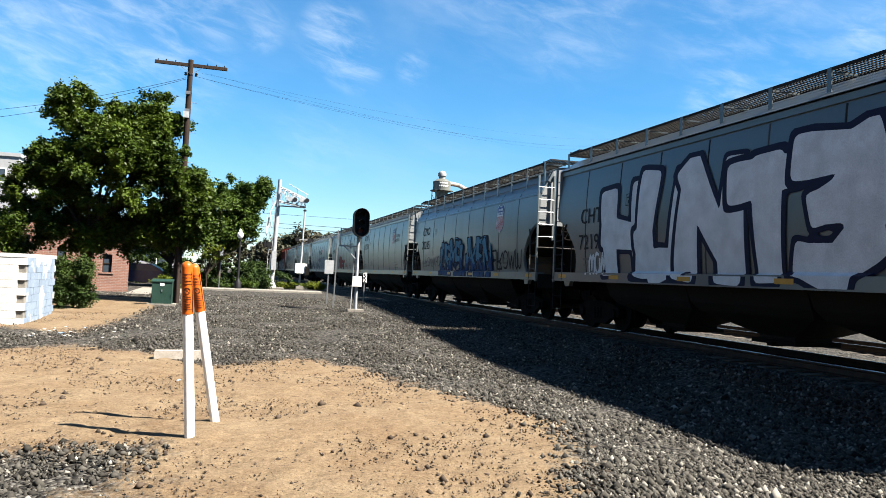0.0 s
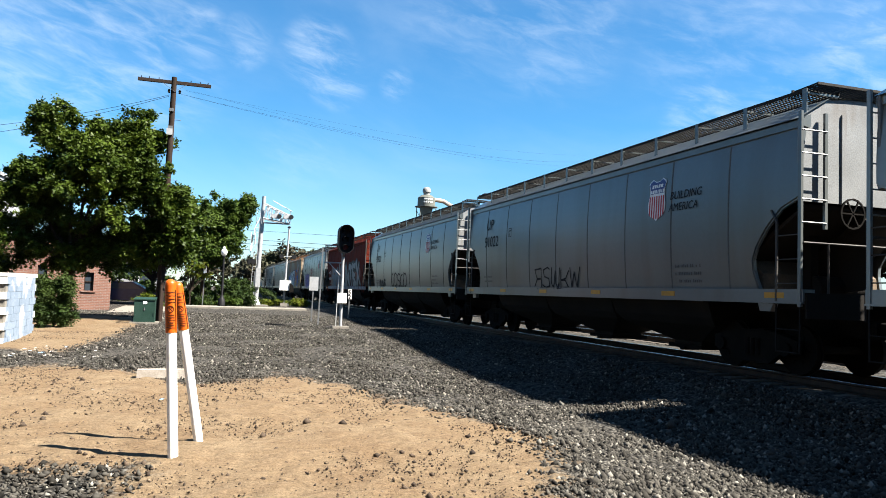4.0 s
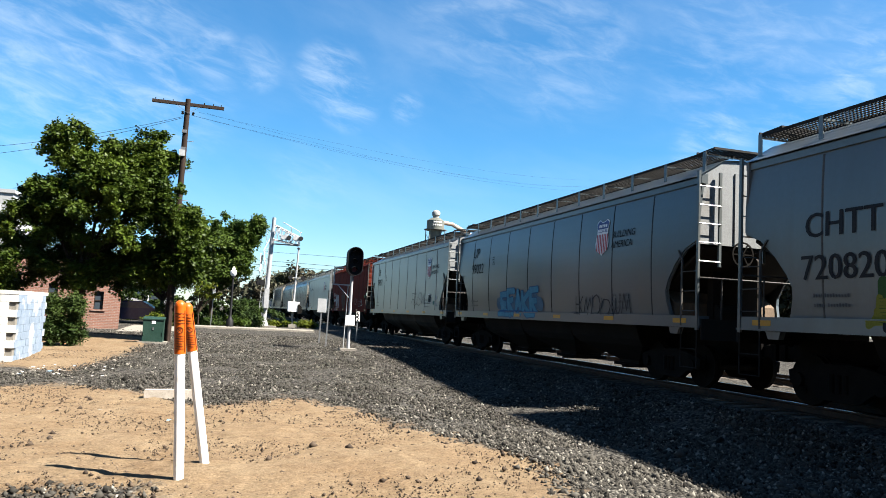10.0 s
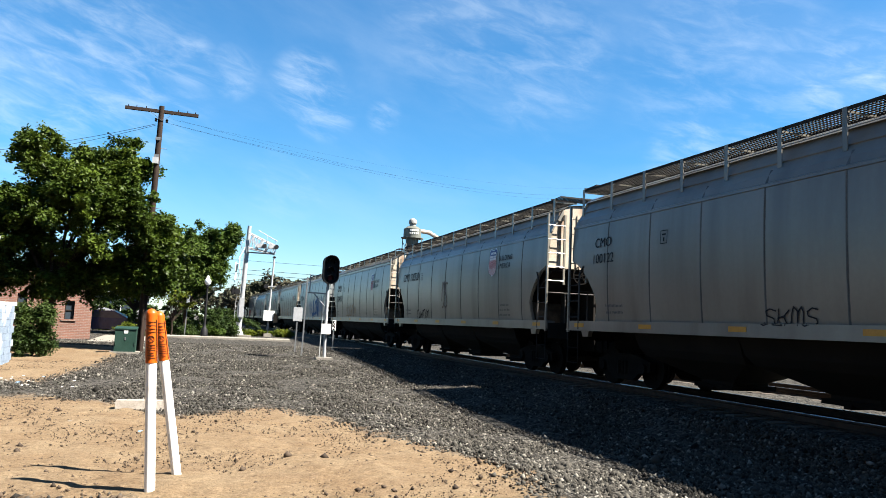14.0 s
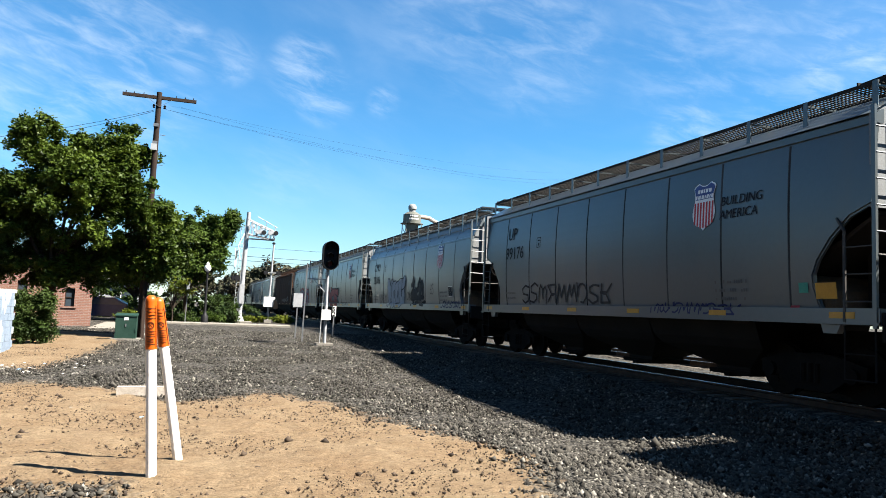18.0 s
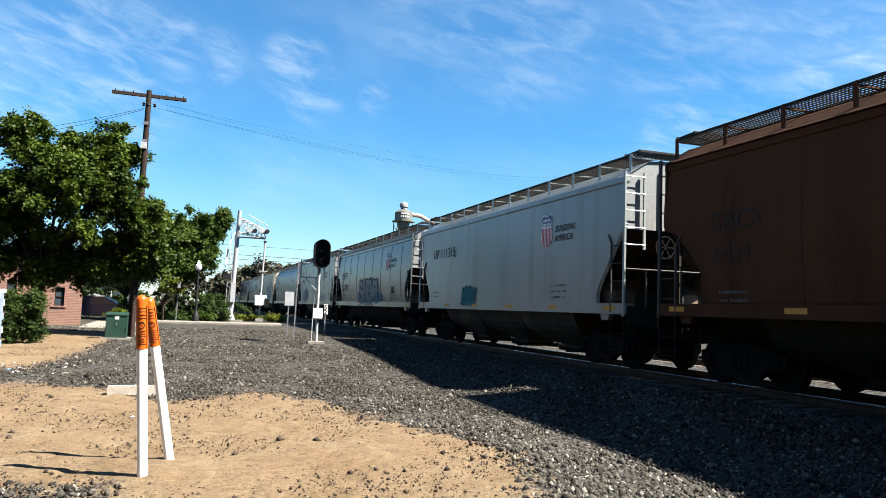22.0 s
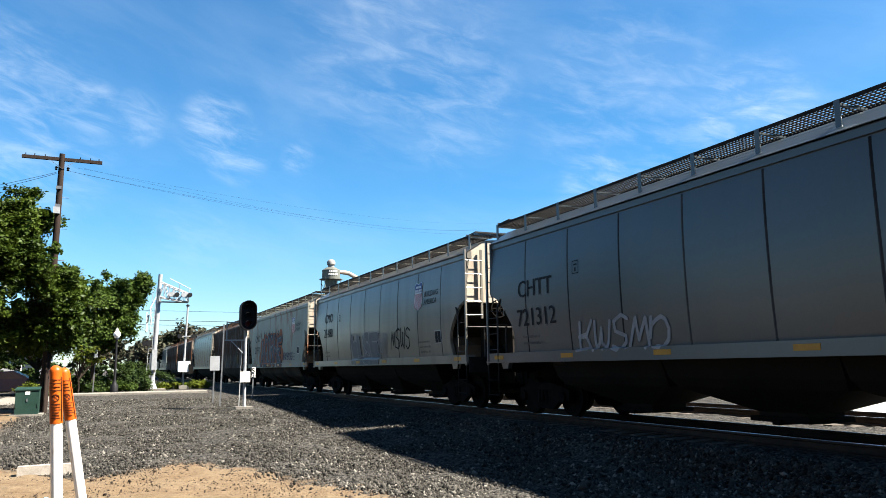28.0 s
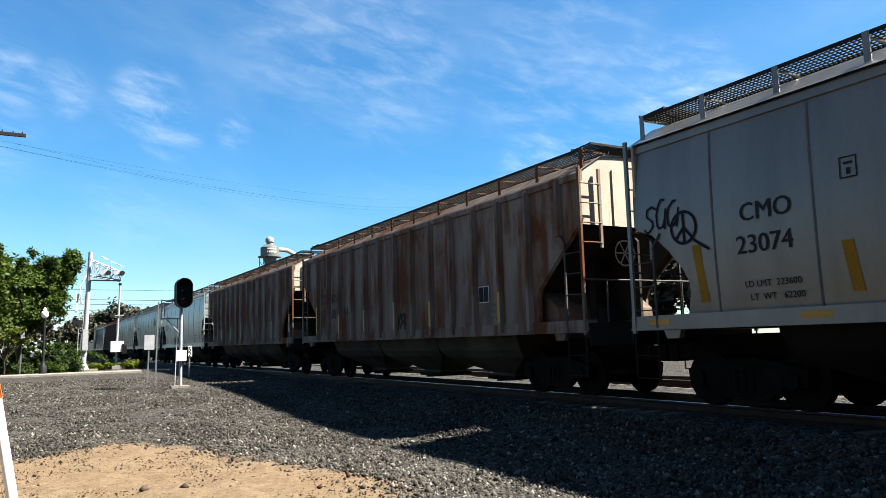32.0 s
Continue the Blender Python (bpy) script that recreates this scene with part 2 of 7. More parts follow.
# ---------------------------------------------------------------- mesh helpers
class Geo:
    """Gathers pieces of one mesh."""

    def __init__(self):
        self.v, self.f = [], []

    def add(self, verts, faces):
        o = len(self.v)
        self.v += [tuple(p) for p in verts]
        self.f += [tuple(i + o for i in q) for q in faces]
        return self

    def box(self, x0, x1, y0, y1, z0, z1):
        v = [(x, y, z) for z in (z0, z1) for y in (y0, y1) for x in (x0, x1)]
        return self.add(v, [(0, 2, 3, 1), (4, 5, 7, 6), (0, 1, 5, 4), (2, 6, 7, 3), (0, 4, 6, 2), (1, 3, 7, 5)])

    def beam(self, p, q, w, h=None):
        p, q = Vector(p), Vector(q)
        h = h or w
        d = (q - p).normalized()
        up = Vector((0, 0, 1)) if abs(d.z) < 0.9 else Vector((1, 0, 0))
        a = d.cross(up).normalized() * (w / 2)
        b = a.cross(d).normalized() * (h / 2)
        v = [o + s * a + t * b for o in (p, q) for s, t in ((-1, -1), (1, -1), (1, 1), (-1, 1))]
        return self.add(v, [(0, 3, 2, 1), (4, 5, 6, 7), (0, 1, 5, 4), (1, 2, 6, 5), (2, 3, 7, 6), (3, 0, 4, 7)])

    def tube(self, p, q, r, r2=None, n=8, caps=True):
        p, q = Vector(p), Vector(q)
        r2 = r if r2 is None else r2
        d = (q - p).normalized()
        up = Vector((0, 0, 1)) if abs(d.z) < 0.9 else Vector((1, 0, 0))
        a = d.cross(up).normalized()
        b = a.cross(d).normalized()
        v = []
        for o, rr in ((p, r), (q, r2)):
            v += [o + rr * (math.cos(2 * math.pi * i / n) * a + math.sin(2 * math.pi * i / n) * b) for i in range(n)]
        f = [(i, n + i, n + (i + 1) % n, (i + 1) % n) for i in range(n)]
        if caps:
            f += [tuple(range(n)), tuple(range(2 * n - 1, n - 1, -1))]
        return self.add(v, f)

    def prism(self, poly, lo, hi, axis=0):
        """A polygon of two coordinates drawn out along an axis."""
        def at(a, b, c):
            return ((c, a, b), (a, c, b), (a, b, c))[axis]
        n = len(poly)
        v = [at(a, b, lo) for a, b in poly] + [at(a, b, hi) for a, b in poly]
        f = [tuple(range(n - 1, -1, -1)), tuple(range(n, 2 * n))]
        f += [(i, (i + 1) % n, n + (i + 1) % n, n + i) for i in range(n)]
        return self.add(v, f)

    def lathe(self, rings, centre=(0, 0, 0), n=16):
        cx, cy, cz = centre
        v, f = [], []
        for r, z in rings:
            v += [(cx + r * math.cos(2 * math.pi * i / n), cy + r * math.sin(2 * math.pi * i / n), cz + z) for i in range(n)]
        for k in range(len(rings) - 1):
            f += [(k * n + i, k * n + (i + 1) % n, (k + 1) * n + (i + 1) % n, (k + 1) * n + i) for i in range(n)]
        f += [tuple(range(n - 1, -1, -1)), tuple(range((len(rings) - 1) * n, len(rings) * n))]
        return self.add(v, f)

    def mesh(self, name, mat, smooth=False):
        me = bpy.data.meshes.new(name)
        me.from_pydata(self.v, [], self.f)
        bm = bmesh.new()
        bm.from_mesh(me)
        bmesh.ops.recalc_face_normals(bm, faces=bm.faces)
        bm.to_mesh(me)
        bm.free()
        if mat:
            me.materials.append(mat)
        if smooth:
            me.shade_smooth()
            me.set_sharp_from_angle(angle=radians(40))
        return me


def part(name, geo, mat, parent=None, label="", smooth=False):
    ob = new(name, geo if isinstance(geo, bpy.types.Mesh) else geo.mesh(name, mat, smooth))
    if parent:
        ob.parent = parent
    if label:
        ob["label"] = label
    return ob


def thing(name, label, category, m=None, group="", kind=""):
    ob = new(name)
    ob.empty_display_size = 0.2
    if m is not None:
        ob.matrix_world = m
    return tagged(ob, label, category, group, kind)


def quads_mesh(name, centres, axes_a, axes_b, mat):
    """Many separate four-cornered leaves, each with a fold, from arrays."""
    n = len(centres)
    v = np.empty((n, 4, 3))
    v[:, 0], v[:, 1] = centres - axes_a, centres + 0.55 * axes_b
    v[:, 2], v[:, 3] = centres + axes_a, centres - 0.55 * axes_b
    me = bpy.data.meshes.new(name)
    me.vertices.add(4 * n)
    me.vertices.foreach_set("co", v.reshape(-1))
    me.loops.add(4 * n)
    me.loops.foreach_set("vertex_index", np.arange(4 * n, dtype=np.int32))
    me.polygons.add(n)
    me.polygons.foreach_set("loop_start", np.arange(0, 4 * n, 4, dtype=np.int32))
    me.update(calc_edges=True)
    me.materials.append(mat)
    return me


def leaves(name, clumps, per, size, mat, rng):
    """Leaves round clump centres (x, y, z, r): dense at the clump's skin."""
    c = np.array(clumps)
    k = np.repeat(np.arange(len(c)), per)
    # a dozen twigs leave each clump's middle; the leaves sit along them and droop
    twigs = rng.normal(size=(len(c), 12, 3)) + np.array([0, 0, 0.25])
    twigs /= np.linalg.norm(twigs, axis=2)[:, :, None]
    twigs *= rng.uniform(0.55, 1.25, (len(c), 12, 1))
    d = twigs[k, rng.integers(0, 12, len(k))]
    u = rng.uniform(0.1, 1.0, len(k)) ** 0.6
    spread = rng.normal(size=(len(k), 3)) * (0.17 * c[k, 3])[:, None]
    pos = c[k, :3] + d * (u * c[k, 3])[:, None] * np.array([1, 1, 0.8]) + spread - np.array([0, 0, 0.22]) * (u ** 2 * c[k, 3])[:, None]
    a = rng.normal(size=(len(k), 3)) * np.array([1, 1, 0.5]) + 0.5 * d + np.array([0, 0, -0.45])
    a /= np.linalg.norm(a, axis=1)[:, None]
    b = np.cross(a, 0.6 * d + np.array([0, 0, 0.8]) + 0.55 * rng.normal(size=(len(k), 3)))
    b /= np.linalg.norm(b, axis=1)[:, None] + 1e-9
    s = size * rng.uniform(0.6, 1.3, len(k))[:, None]
    return quads_mesh(name, pos, a * s, b * s, mat)


# ---------------------------------------------------------------- ground
def smooth_step(a, b, v):
    u = np.clip((v - a) / (b - a), 0, 1)
    return u * u * (3 - 2 * u)


TRACK_X, RAIL_Z, SIDE_TRACK_X = 11.2, 0.55, 16.2


def ground_z(x, y):
    rise = 0.5 * smooth_step(12, 45, y)
    bed = 0.36 * smooth_step(8.2, 9.5, x)
    dip = 0.15 * np.exp(-((x - 6.0) / 1.5) ** 2) * (1 - smooth_step(16, 26, y))
    return np.maximum(rise, bed) - dip


DIRT_NEAR = [(-14, 16.6), (-4.2, 16.6), (-2.8, 17.1), (-1.2, 16.0), (-0.2, 14.4), (0.6, 14.9), (1.5, 15.6), (2.6, 13.8), (3.3, 11.4),
             (4.1, 10.1), (4.4, 8.9), (3.5, 6.8), (3.1, 5.7), (2.8, 4), (2, 2), (-0.6, 2), (-0.8, 6.2), (-0.65, 7.9), (-1.2, 8.0), (-1.9, 7.7),
             (-6, 6.5), (-14, 9)]
DIRT_FAR = [(-30, 20.9), (-5.3, 20.7), (-3.5, 19.6), (-2.9, 22), (-2.4, 27.8), (-2.2, 31), (-3, 34), (-12, 36), (-30, 36)]


def inside_by(poly, x, y):
    """Signed distance to a polygon, above zero inside it."""
    d2, inside = np.full(x.shape, 1e9), np.zeros(x.shape, bool)
    for (x0, y0), (x1, y1) in zip(poly, poly[1:] + poly[:1]):
        ex, ey = x1 - x0, y1 - y0
        u = np.clip(((x - x0) * ex + (y - y0) * ey) / (ex * ex + ey * ey), 0, 1)
        d2 = np.minimum(d2, (x - x0 - u * ex) ** 2 + (y - y0 - u * ey) ** 2)
        if y0 != y1:
            inside ^= ((y0 > y) != (y1 > y)) & (x < ex * (y - y0) / (y1 - y0) + x0)
    return np.where(inside, 1, -1) * np.sqrt(d2)


def dirt_at(x, y):
    return np.maximum(inside_by(DIRT_NEAR, x, y), inside_by(DIRT_FAR, x, y))


def wobble(x, y, f, seed):
    r = np.random.default_rng(seed)
    z = np.zeros(x.shape)
    for k in range(14):
        a, ph, fr = r.uniform(0, 6.28), r.uniform(0, 6.28), f * r.uniform(0.4, 2.2)
        z += np.sin((x * math.cos(a) + y * math.sin(a)) * fr + ph) / (14 ** 0.5)
    return z


def ground_material():
    m = bpy.data.materials.new("ballast_and_dirt")
    m.use_nodes = True
    nt = m.node_tree
    bs, N, L = nt.nodes["Principled BSDF"], nt.nodes.new, nt.links.new
    tc, at = N("ShaderNodeTexCoord"), N("ShaderNodeAttribute")
    at.attribute_name = "dirt"

    def ns(scale, detail=6, rough=0.6):
        n = N("ShaderNodeTexNoise")
        n.inputs["Scale"].default_value, n.inputs["Detail"].default_value, n.inputs["Roughness"].default_value = scale, detail, rough
        L(tc.outputs["Object"], n.inputs["Vector"])
        return n.outputs[0]

    def rng(src, lo, hi, to=(0, 1)):
        r = N("ShaderNodeMapRange")
        r.inputs["From Min"].default_value, r.inputs["From Max"].default_value = lo, hi
        r.inputs["To Min"].default_value, r.inputs["To Max"].default_value = to
        L(src, r.inputs["Value"])
        return r.outputs[0]

    def mix(a, b, f, mode='MIX'):
        x = N("ShaderNodeMix")
        x.data_type, x.blend_type = 'RGBA', mode
        for k, v in (("A", a), ("B", b)):
            if isinstance(v, tuple):
                x.inputs[k].default_value = (*v, 1)
            else:
                L(v, x.inputs[k])
        if isinstance(f, float):
            x.inputs["Factor"].default_value = f
        else:
            L(f, x.inputs["Factor"])
        return x.outputs["Result"]

    def add(a, b, op='ADD'):
        x = N("ShaderNodeMath")
        x.operation = op
        L(a, x.inputs[0])
        if isinstance(b, float):
            x.inputs[1].default_value = b
        else:
            L(b, x.inputs[1])
        return x.outputs[0]
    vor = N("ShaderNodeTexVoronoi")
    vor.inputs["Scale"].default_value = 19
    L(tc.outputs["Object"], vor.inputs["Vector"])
    sep = N("ShaderNodeSeparateColor")
    L(vor.outputs["Color"], sep.inputs[0])
    stone = mix((0.0045, 0.0041, 0.0036), (0.098, 0.091, 0.079), rng(sep.outputs[0], 0.1, 1.0))
    # Crevice shade painted in: stone colour darkens towards each cell's edge.
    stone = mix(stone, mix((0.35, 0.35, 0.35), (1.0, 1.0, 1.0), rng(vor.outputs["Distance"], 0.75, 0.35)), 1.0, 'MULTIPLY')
    stone = mix(stone, (0.05174, 0.04528, 0.03788), rng(ns(0.5), 0.55, 0.8, (0, 0.5)))
    dirt = mix((0.1178, 0.07945, 0.04528), (0.1501, 0.1109, 0.06838), rng(ns(0.9), 0.35, 0.65))
    dirt = mix(dirt, (0.0693, 0.04435, 0.02541), rng(ns(7, 9, 0.78), 0.5, 0.66, (0, 0.8)))
    dirt = mix(dirt, (0.08778, 0.05775, 0.03465), rng(ns(2.2, 8, 0.7), 0.52, 0.7, (0, 0.6)))
    dirt = mix(dirt, mix((0.5, 0.5, 0.5), (1.0, 1.0, 1.0), rng(ns(38, 8, 0.75), 0.36, 0.56)), 1.0, 'MULTIPLY')
    dirt = mix(dirt, (0.17, 0.124, 0.078), rng(ns(15, 7, 0.72), 0.5, 0.68, (0, 0.7)))
    dirt = mix(dirt, (0.045, 0.030, 0.019), rng(ns(48, 4, 0.6), 0.60, 0.70, (0, 0.65)))
    edge = add(at.outputs["Fac"], rng(ns(1.3, 8, 0.72), 0.2, 0.8, (-0.75, 0.75)))
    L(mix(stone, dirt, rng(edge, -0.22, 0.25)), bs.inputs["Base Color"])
    bs.inputs["Roughness"].default_value = 0.95
    bs.inputs["Specular IOR Level"].default_value = 0.08
    b1 = N("ShaderNodeBump")
    b1.inputs["Strength"].default_value, b1.inputs["Distance"].default_value = 0.9, 0.04
    h = mix(rng(vor.outputs["Distance"], 0.0, 0.8, (1, 0)), add(ns(11, 8, 0.75), 0.9, 'MULTIPLY'), rng(edge, -0.22, 0.25))
    L(h, b1.inputs["Height"])
    L(b1.outputs[0], bs.inputs["Normal"])
    return m


def build_ground():
    xs = np.unique(np.concatenate([np.linspace(-9, 10, 150), np.linspace(-5, 5, 190), np.linspace(-60, 60, 60), [-3000, -1200, -500, -220, -110, 110, 220, 500, 1200, 3000]]))
    ys = np.unique(np.concatenate([np.linspace(2, 32, 200), np.linspace(5, 16, 210), np.linspace(-30, 120, 70), [-3000, -900, -300, -90, 180, 300, 600, 1400, 4500]]))
    X, Y = np.meshgrid(xs, ys)
    Zg = ground_z(X, Y) + 0.018 * wobble(X, Y, 1.6, 3) * (np.abs(X) < 60)
    Zg += 0.010 * wobble(X, Y, 7.0, 4) * (np.abs(X) < 20)
    Zg += 0.006 * wobble(X, Y, 22.0, 5) * (np.abs(X) < 5) * (Y > 5) * (Y < 16)
    Zg += 0.025 * np.exp(-((X + 0.1) ** 2 + (Y - 8.5) ** 2) / 0.9)
    Zg += 0.03 * np.exp(-((X + 0.1) ** 2 + (Y - 8.35) ** 2) / 0.05) + 0.02 * np.exp(-((X - 0.05) ** 2 + (Y - 9.0) ** 2) / 0.06)
    v = np.stack([X, Y, Zg], -1).reshape(-1, 3)
    nx, ny = len(xs), len(ys)
    i = (np.arange(ny - 1)[:, None] * nx + np.arange(nx - 1)[None]).reshape(-1)
    me = bpy.data.meshes.new("ground")
    me.from_pydata(v.tolist(), [], np.stack([i, i + 1, i + nx + 1, i + nx], 1).tolist())
    me.materials.append(ground_material())
    at = me.attributes.new("dirt", 'FLOAT', 'POINT')
    at.data.foreach_set("value", np.clip(dirt_at(X, Y), -2, 2).reshape(-1).astype(np.float32))
    me.shade_smooth()
    tagged(new("ground", me), "grey crushed ballast with patches of bare tan dirt", "ground", kind="structure")


build_ground()


def scatter_stones(name, label, n, zone, size, mat, keep, seed):
    """Loose stones: eight-sided lumps pressed into the ground."""
    r = np.random.default_rng(seed)
    x, y = r.uniform(zone[0], zone[1], n), zone[2] + (zone[3] - zone[2]) * r.uniform(0, 1, n) ** 1.35
    ok = keep(x, y, r)
    x, y = x[ok], y[ok]
    n = len(x)
    s = size * r.lognormal(0, 0.38, n)
    base = np.array([(1, 0, 0), (0, 1, 0), (-1, 0, 0), (0, -1, 0), (0, 0, 1), (0, 0, -1)], float)
    v = base[None] * r.uniform(0.6, 1.25, (n, 6, 1)) + r.normal(0, 0.16, (n, 6, 3))
    a = r.uniform(0, 6.28, n)
    ca, sa = np.cos(a)[:, None], np.sin(a)[:, None]
    vx, vy = v[..., 0] * ca - v[..., 1] * sa, v[..., 0] * sa + v[..., 1] * ca
    vz = v[..., 2] * r.uniform(0.65, 1.1, n)[:, None] + 0.3
    P = np.stack([vx * s[:, None] + x[:, None], vy * s[:, None] + y[:, None], vz * s[:, None] + ground_z(x, y)[:, None]], -1)
    tri = np.array([(0, 1, 4), (1, 2, 4), (2, 3, 4), (3, 0, 4), (1, 0, 5), (2, 1, 5), (3, 2, 5), (0, 3, 5)])
    F = (tri[None] + 6 * np.arange(n)[:, None, None]).reshape(-1, 3)
    me = bpy.data.meshes.new(name)
    me.vertices.add(6 * n)
    me.vertices.foreach_set("co", P.reshape(-1))
    me.loops.add(3 * len(F))
    me.loops.foreach_set("vertex_index", F.reshape(-1).astype(np.int32))
    me.polygons.add(len(F))
    me.polygons.foreach_set("loop_start", np.arange(0, 3 * len(F), 3, dtype=np.int32))
    me.update(calc_edges=True)
    me.materials.append(mat)
    return tagged(new(name, me), label, "gravel", kind="stuff")


def stone_material(name, lo, hi, warm):
    m = bpy.data.materials.new(name)
    m.use_nodes = True
    nt = m.node_tree
    bs, N, L = nt.nodes["Principled BSDF"], nt.nodes.new, nt.links.new
    geo, ramp, nz, mx, tc = N("ShaderNodeNewGeometry"), N("ShaderNodeValToRGB"), N("ShaderNodeTexNoise"), N("ShaderNodeMix"), N("ShaderNodeTexCoord")
    ramp.color_ramp.elements[0].color, ramp.color_ramp.elements[1].color = (*lo, 1), (*hi, 1)
    e = ramp.color_ramp.elements.new(0.9)
    e.color = (*warm, 1)
    L(geo.outputs["Random Per Island"], ramp.inputs[0])
    nz.inputs["Scale"].default_value = 60
    L(tc.outputs["Object"], nz.inputs["Vector"])
    mx.data_type, mx.blend_type = 'RGBA', 'MULTIPLY'
    mx.inputs["Factor"].default_value = 0.5
    L(ramp.outputs[0], mx.inputs["A"])
    L(nz.outputs[0], mx.inputs["B"])
    L(mx.outputs["Result"], bs.inputs["Base Color"])
    bs.inputs["Roughness"].default_value = 0.85
    bs.inputs["Specular IOR Level"].default_value = 0.08
    return m


M_STONES = stone_material("ballast_pieces", (0.0055, 0.005, 0.0042), (0.235, 0.22, 0.19), (0.078, 0.072, 0.061))
M_CLODS = stone_material("dirt_pieces", (0.030, 0.023, 0.018), (0.19, 0.145, 0.10), (0.085, 0.062, 0.044))
scatter_stones("ballast_stones", "crushed grey granite ballast lying loose", 200000, (-9, 9.5, 4.0, 38), 0.0195, M_STONES,
               lambda x, y, r: dirt_at(x, y) + r.normal(0, 0.22, x.shape) < 0.0, 5)
scatter_stones("near_ballast", "coarse crushed grey ballast by the track shoulder", 60000, (1.5, 9.5, 4.0, 12), 0.021, M_STONES,
               lambda x, y, r: dirt_at(x, y) + r.normal(0, 0.2, x.shape) < 0.0, 15)
scatter_stones("dirt_pebbles", "small brown stones and clods on bare dirt", 48000, (-9, 5, 4.0, 26), 0.0095, M_CLODS,
               lambda x, y, r: dirt_at(x, y) > -0.1, 6)
scatter_stones("stray_ballast", "single dark ballast stones strewn over dirt", 1700, (-9, 5, 4.0, 22), 0.025, M_CLODS,
               lambda x, y, r: (dirt_at(x, y) > 0) & (dirt_at(x, y) < r.exponential(0.9, x.shape)), 7)
scatter_stones("dirt_clods", "brown clods and flat stones on bare dirt", 2400, (-9, 5, 4.0, 20), 0.021, M_CLODS,
               lambda x, y, r: (dirt_at(x, y) > 0.02) & (np.sin(x * 2.1 + 0.6 * y) + np.sin(y * 1.7 - x) + r.normal(0, 0.9, x.shape) > 0.6), 9)

# ---------------------------------------------------------------- tracks
def build_track(name, cx, y0, y1, ties):
    tr = thing(name, "railway track of steel rails on dark wooden ties", "railway track", pose(cx, 0, RAIL_Z), kind="structure")
    prof = [(-0.036, 0), (0.036, 0), (0.036, -0.035), (0.012, -0.05), (0.012, -0.14), (0.07, -0.16), (0.07, -0.178), (-0.07, -0.178),
            (-0.07, -0.16), (-0.012, -0.14), (-0.012, -0.05), (-0.036, -0.035)]
    for s in (-1, 1):
        rail = part("rail", Geo().prism([(a + s * 0.755, b) for a, b in prof], y0, y1, 1), M_RAIL, tr)
        part("running_surface", Geo().prism([(s * 0.755 - 0.03, 0.0), (s * 0.755 + 0.03, 0.0), (s * 0.755 + 0.028, 0.004), (s * 0.755 - 0.028, 0.004)], y0, y1, 1),
             M_RAILHEAD, rail, "rail head polished by wheels")
    tie = Geo().box(-1.3, 1.3, -0.115, 0.115, -0.36, -0.182).mesh("tie", M_TIE)
    for k in range(ties):
        o = part("tie", tie, None, tr)
        o.location = (0, 2 + 0.52 * k, 0)
    return tr


build_track("railway_track", TRACK_X, -150, 700, 110)
build_track("side_track", SIDE_TRACK_X, -150, 700, 60)

# ---------------------------------------------------------------- hopper cars
CAR_TOP, SILL, EAVE, HALF = 4.93, 1.35, 4.47, 1.6


def paint(name, base, second, stain, spread, scale=0.7, stretch=(1, 2.2, 0.25), gloss=0.55, rough=0.32):
    return material(name, base, second, rough, 0.0, scale=0.9, spread=(0.3, 0.7), stretch=(1, 0.6, 0.5), fine=22, fine_amount=0.04, bump=0.02,
                    bump_scale=1.2, stain=stain, stain_scale=scale, stain_spread=spread, stain_stretch=stretch, gloss=gloss)


def rusted(m, color, patch, streak, lo, hi, grit=0.5):
    """Rust over a paint: broad patches broken up by upright runs."""
    nt = m.node_tree
    N, L = nt.nodes.new, nt.links.new
    bs = nt.nodes["Principled BSDF"]
    under = bs.inputs["Base Color"].links[0].from_socket
    at = N("ShaderNodeTexCoord").outputs["Object"]
    fields = []
    for scale, stretch in ((patch, (1, 1, 0.75)), (streak, (1, 1, 0.07)), (9.0, (1, 1, 0.6))):
        mp, n = N("ShaderNodeMapping"), N("ShaderNodeTexNoise")
        mp.inputs["Scale"].default_value = stretch
        n.inputs["Scale"].default_value, n.inputs["Detail"].default_value = scale, 6
        L(at, mp.inputs["Vector"])
        L(mp.outputs[0], n.inputs["Vector"])
        fields.append(n.outputs[0])
    a, b = N("ShaderNodeMath"), N("ShaderNodeMath")
    for node, x, y, f in ((a, fields[0], fields[1], 0.55), (b, a.outputs[0], fields[2], 0.30 * grit)):
        node.operation = 'MULTIPLY_ADD'
        L(y, node.inputs[0])
        node.inputs[1].default_value = f
        L(x, node.inputs[2])
    r, mix = N("ShaderNodeMapRange"), N("ShaderNodeMix")
    r.inputs["From Min"].default_value, r.inputs["From Max"].default_value = lo, hi
    L(b.outputs[0], r.inputs["Value"])
    mix.data_type = 'RGBA'
    mix.inputs["B"].default_value = (*color, 1)
    L(under, mix.inputs["A"])
    L(r.outputs[0], mix.inputs["Factor"])
    L(mix.outputs["Result"], bs.inputs["Base Color"])


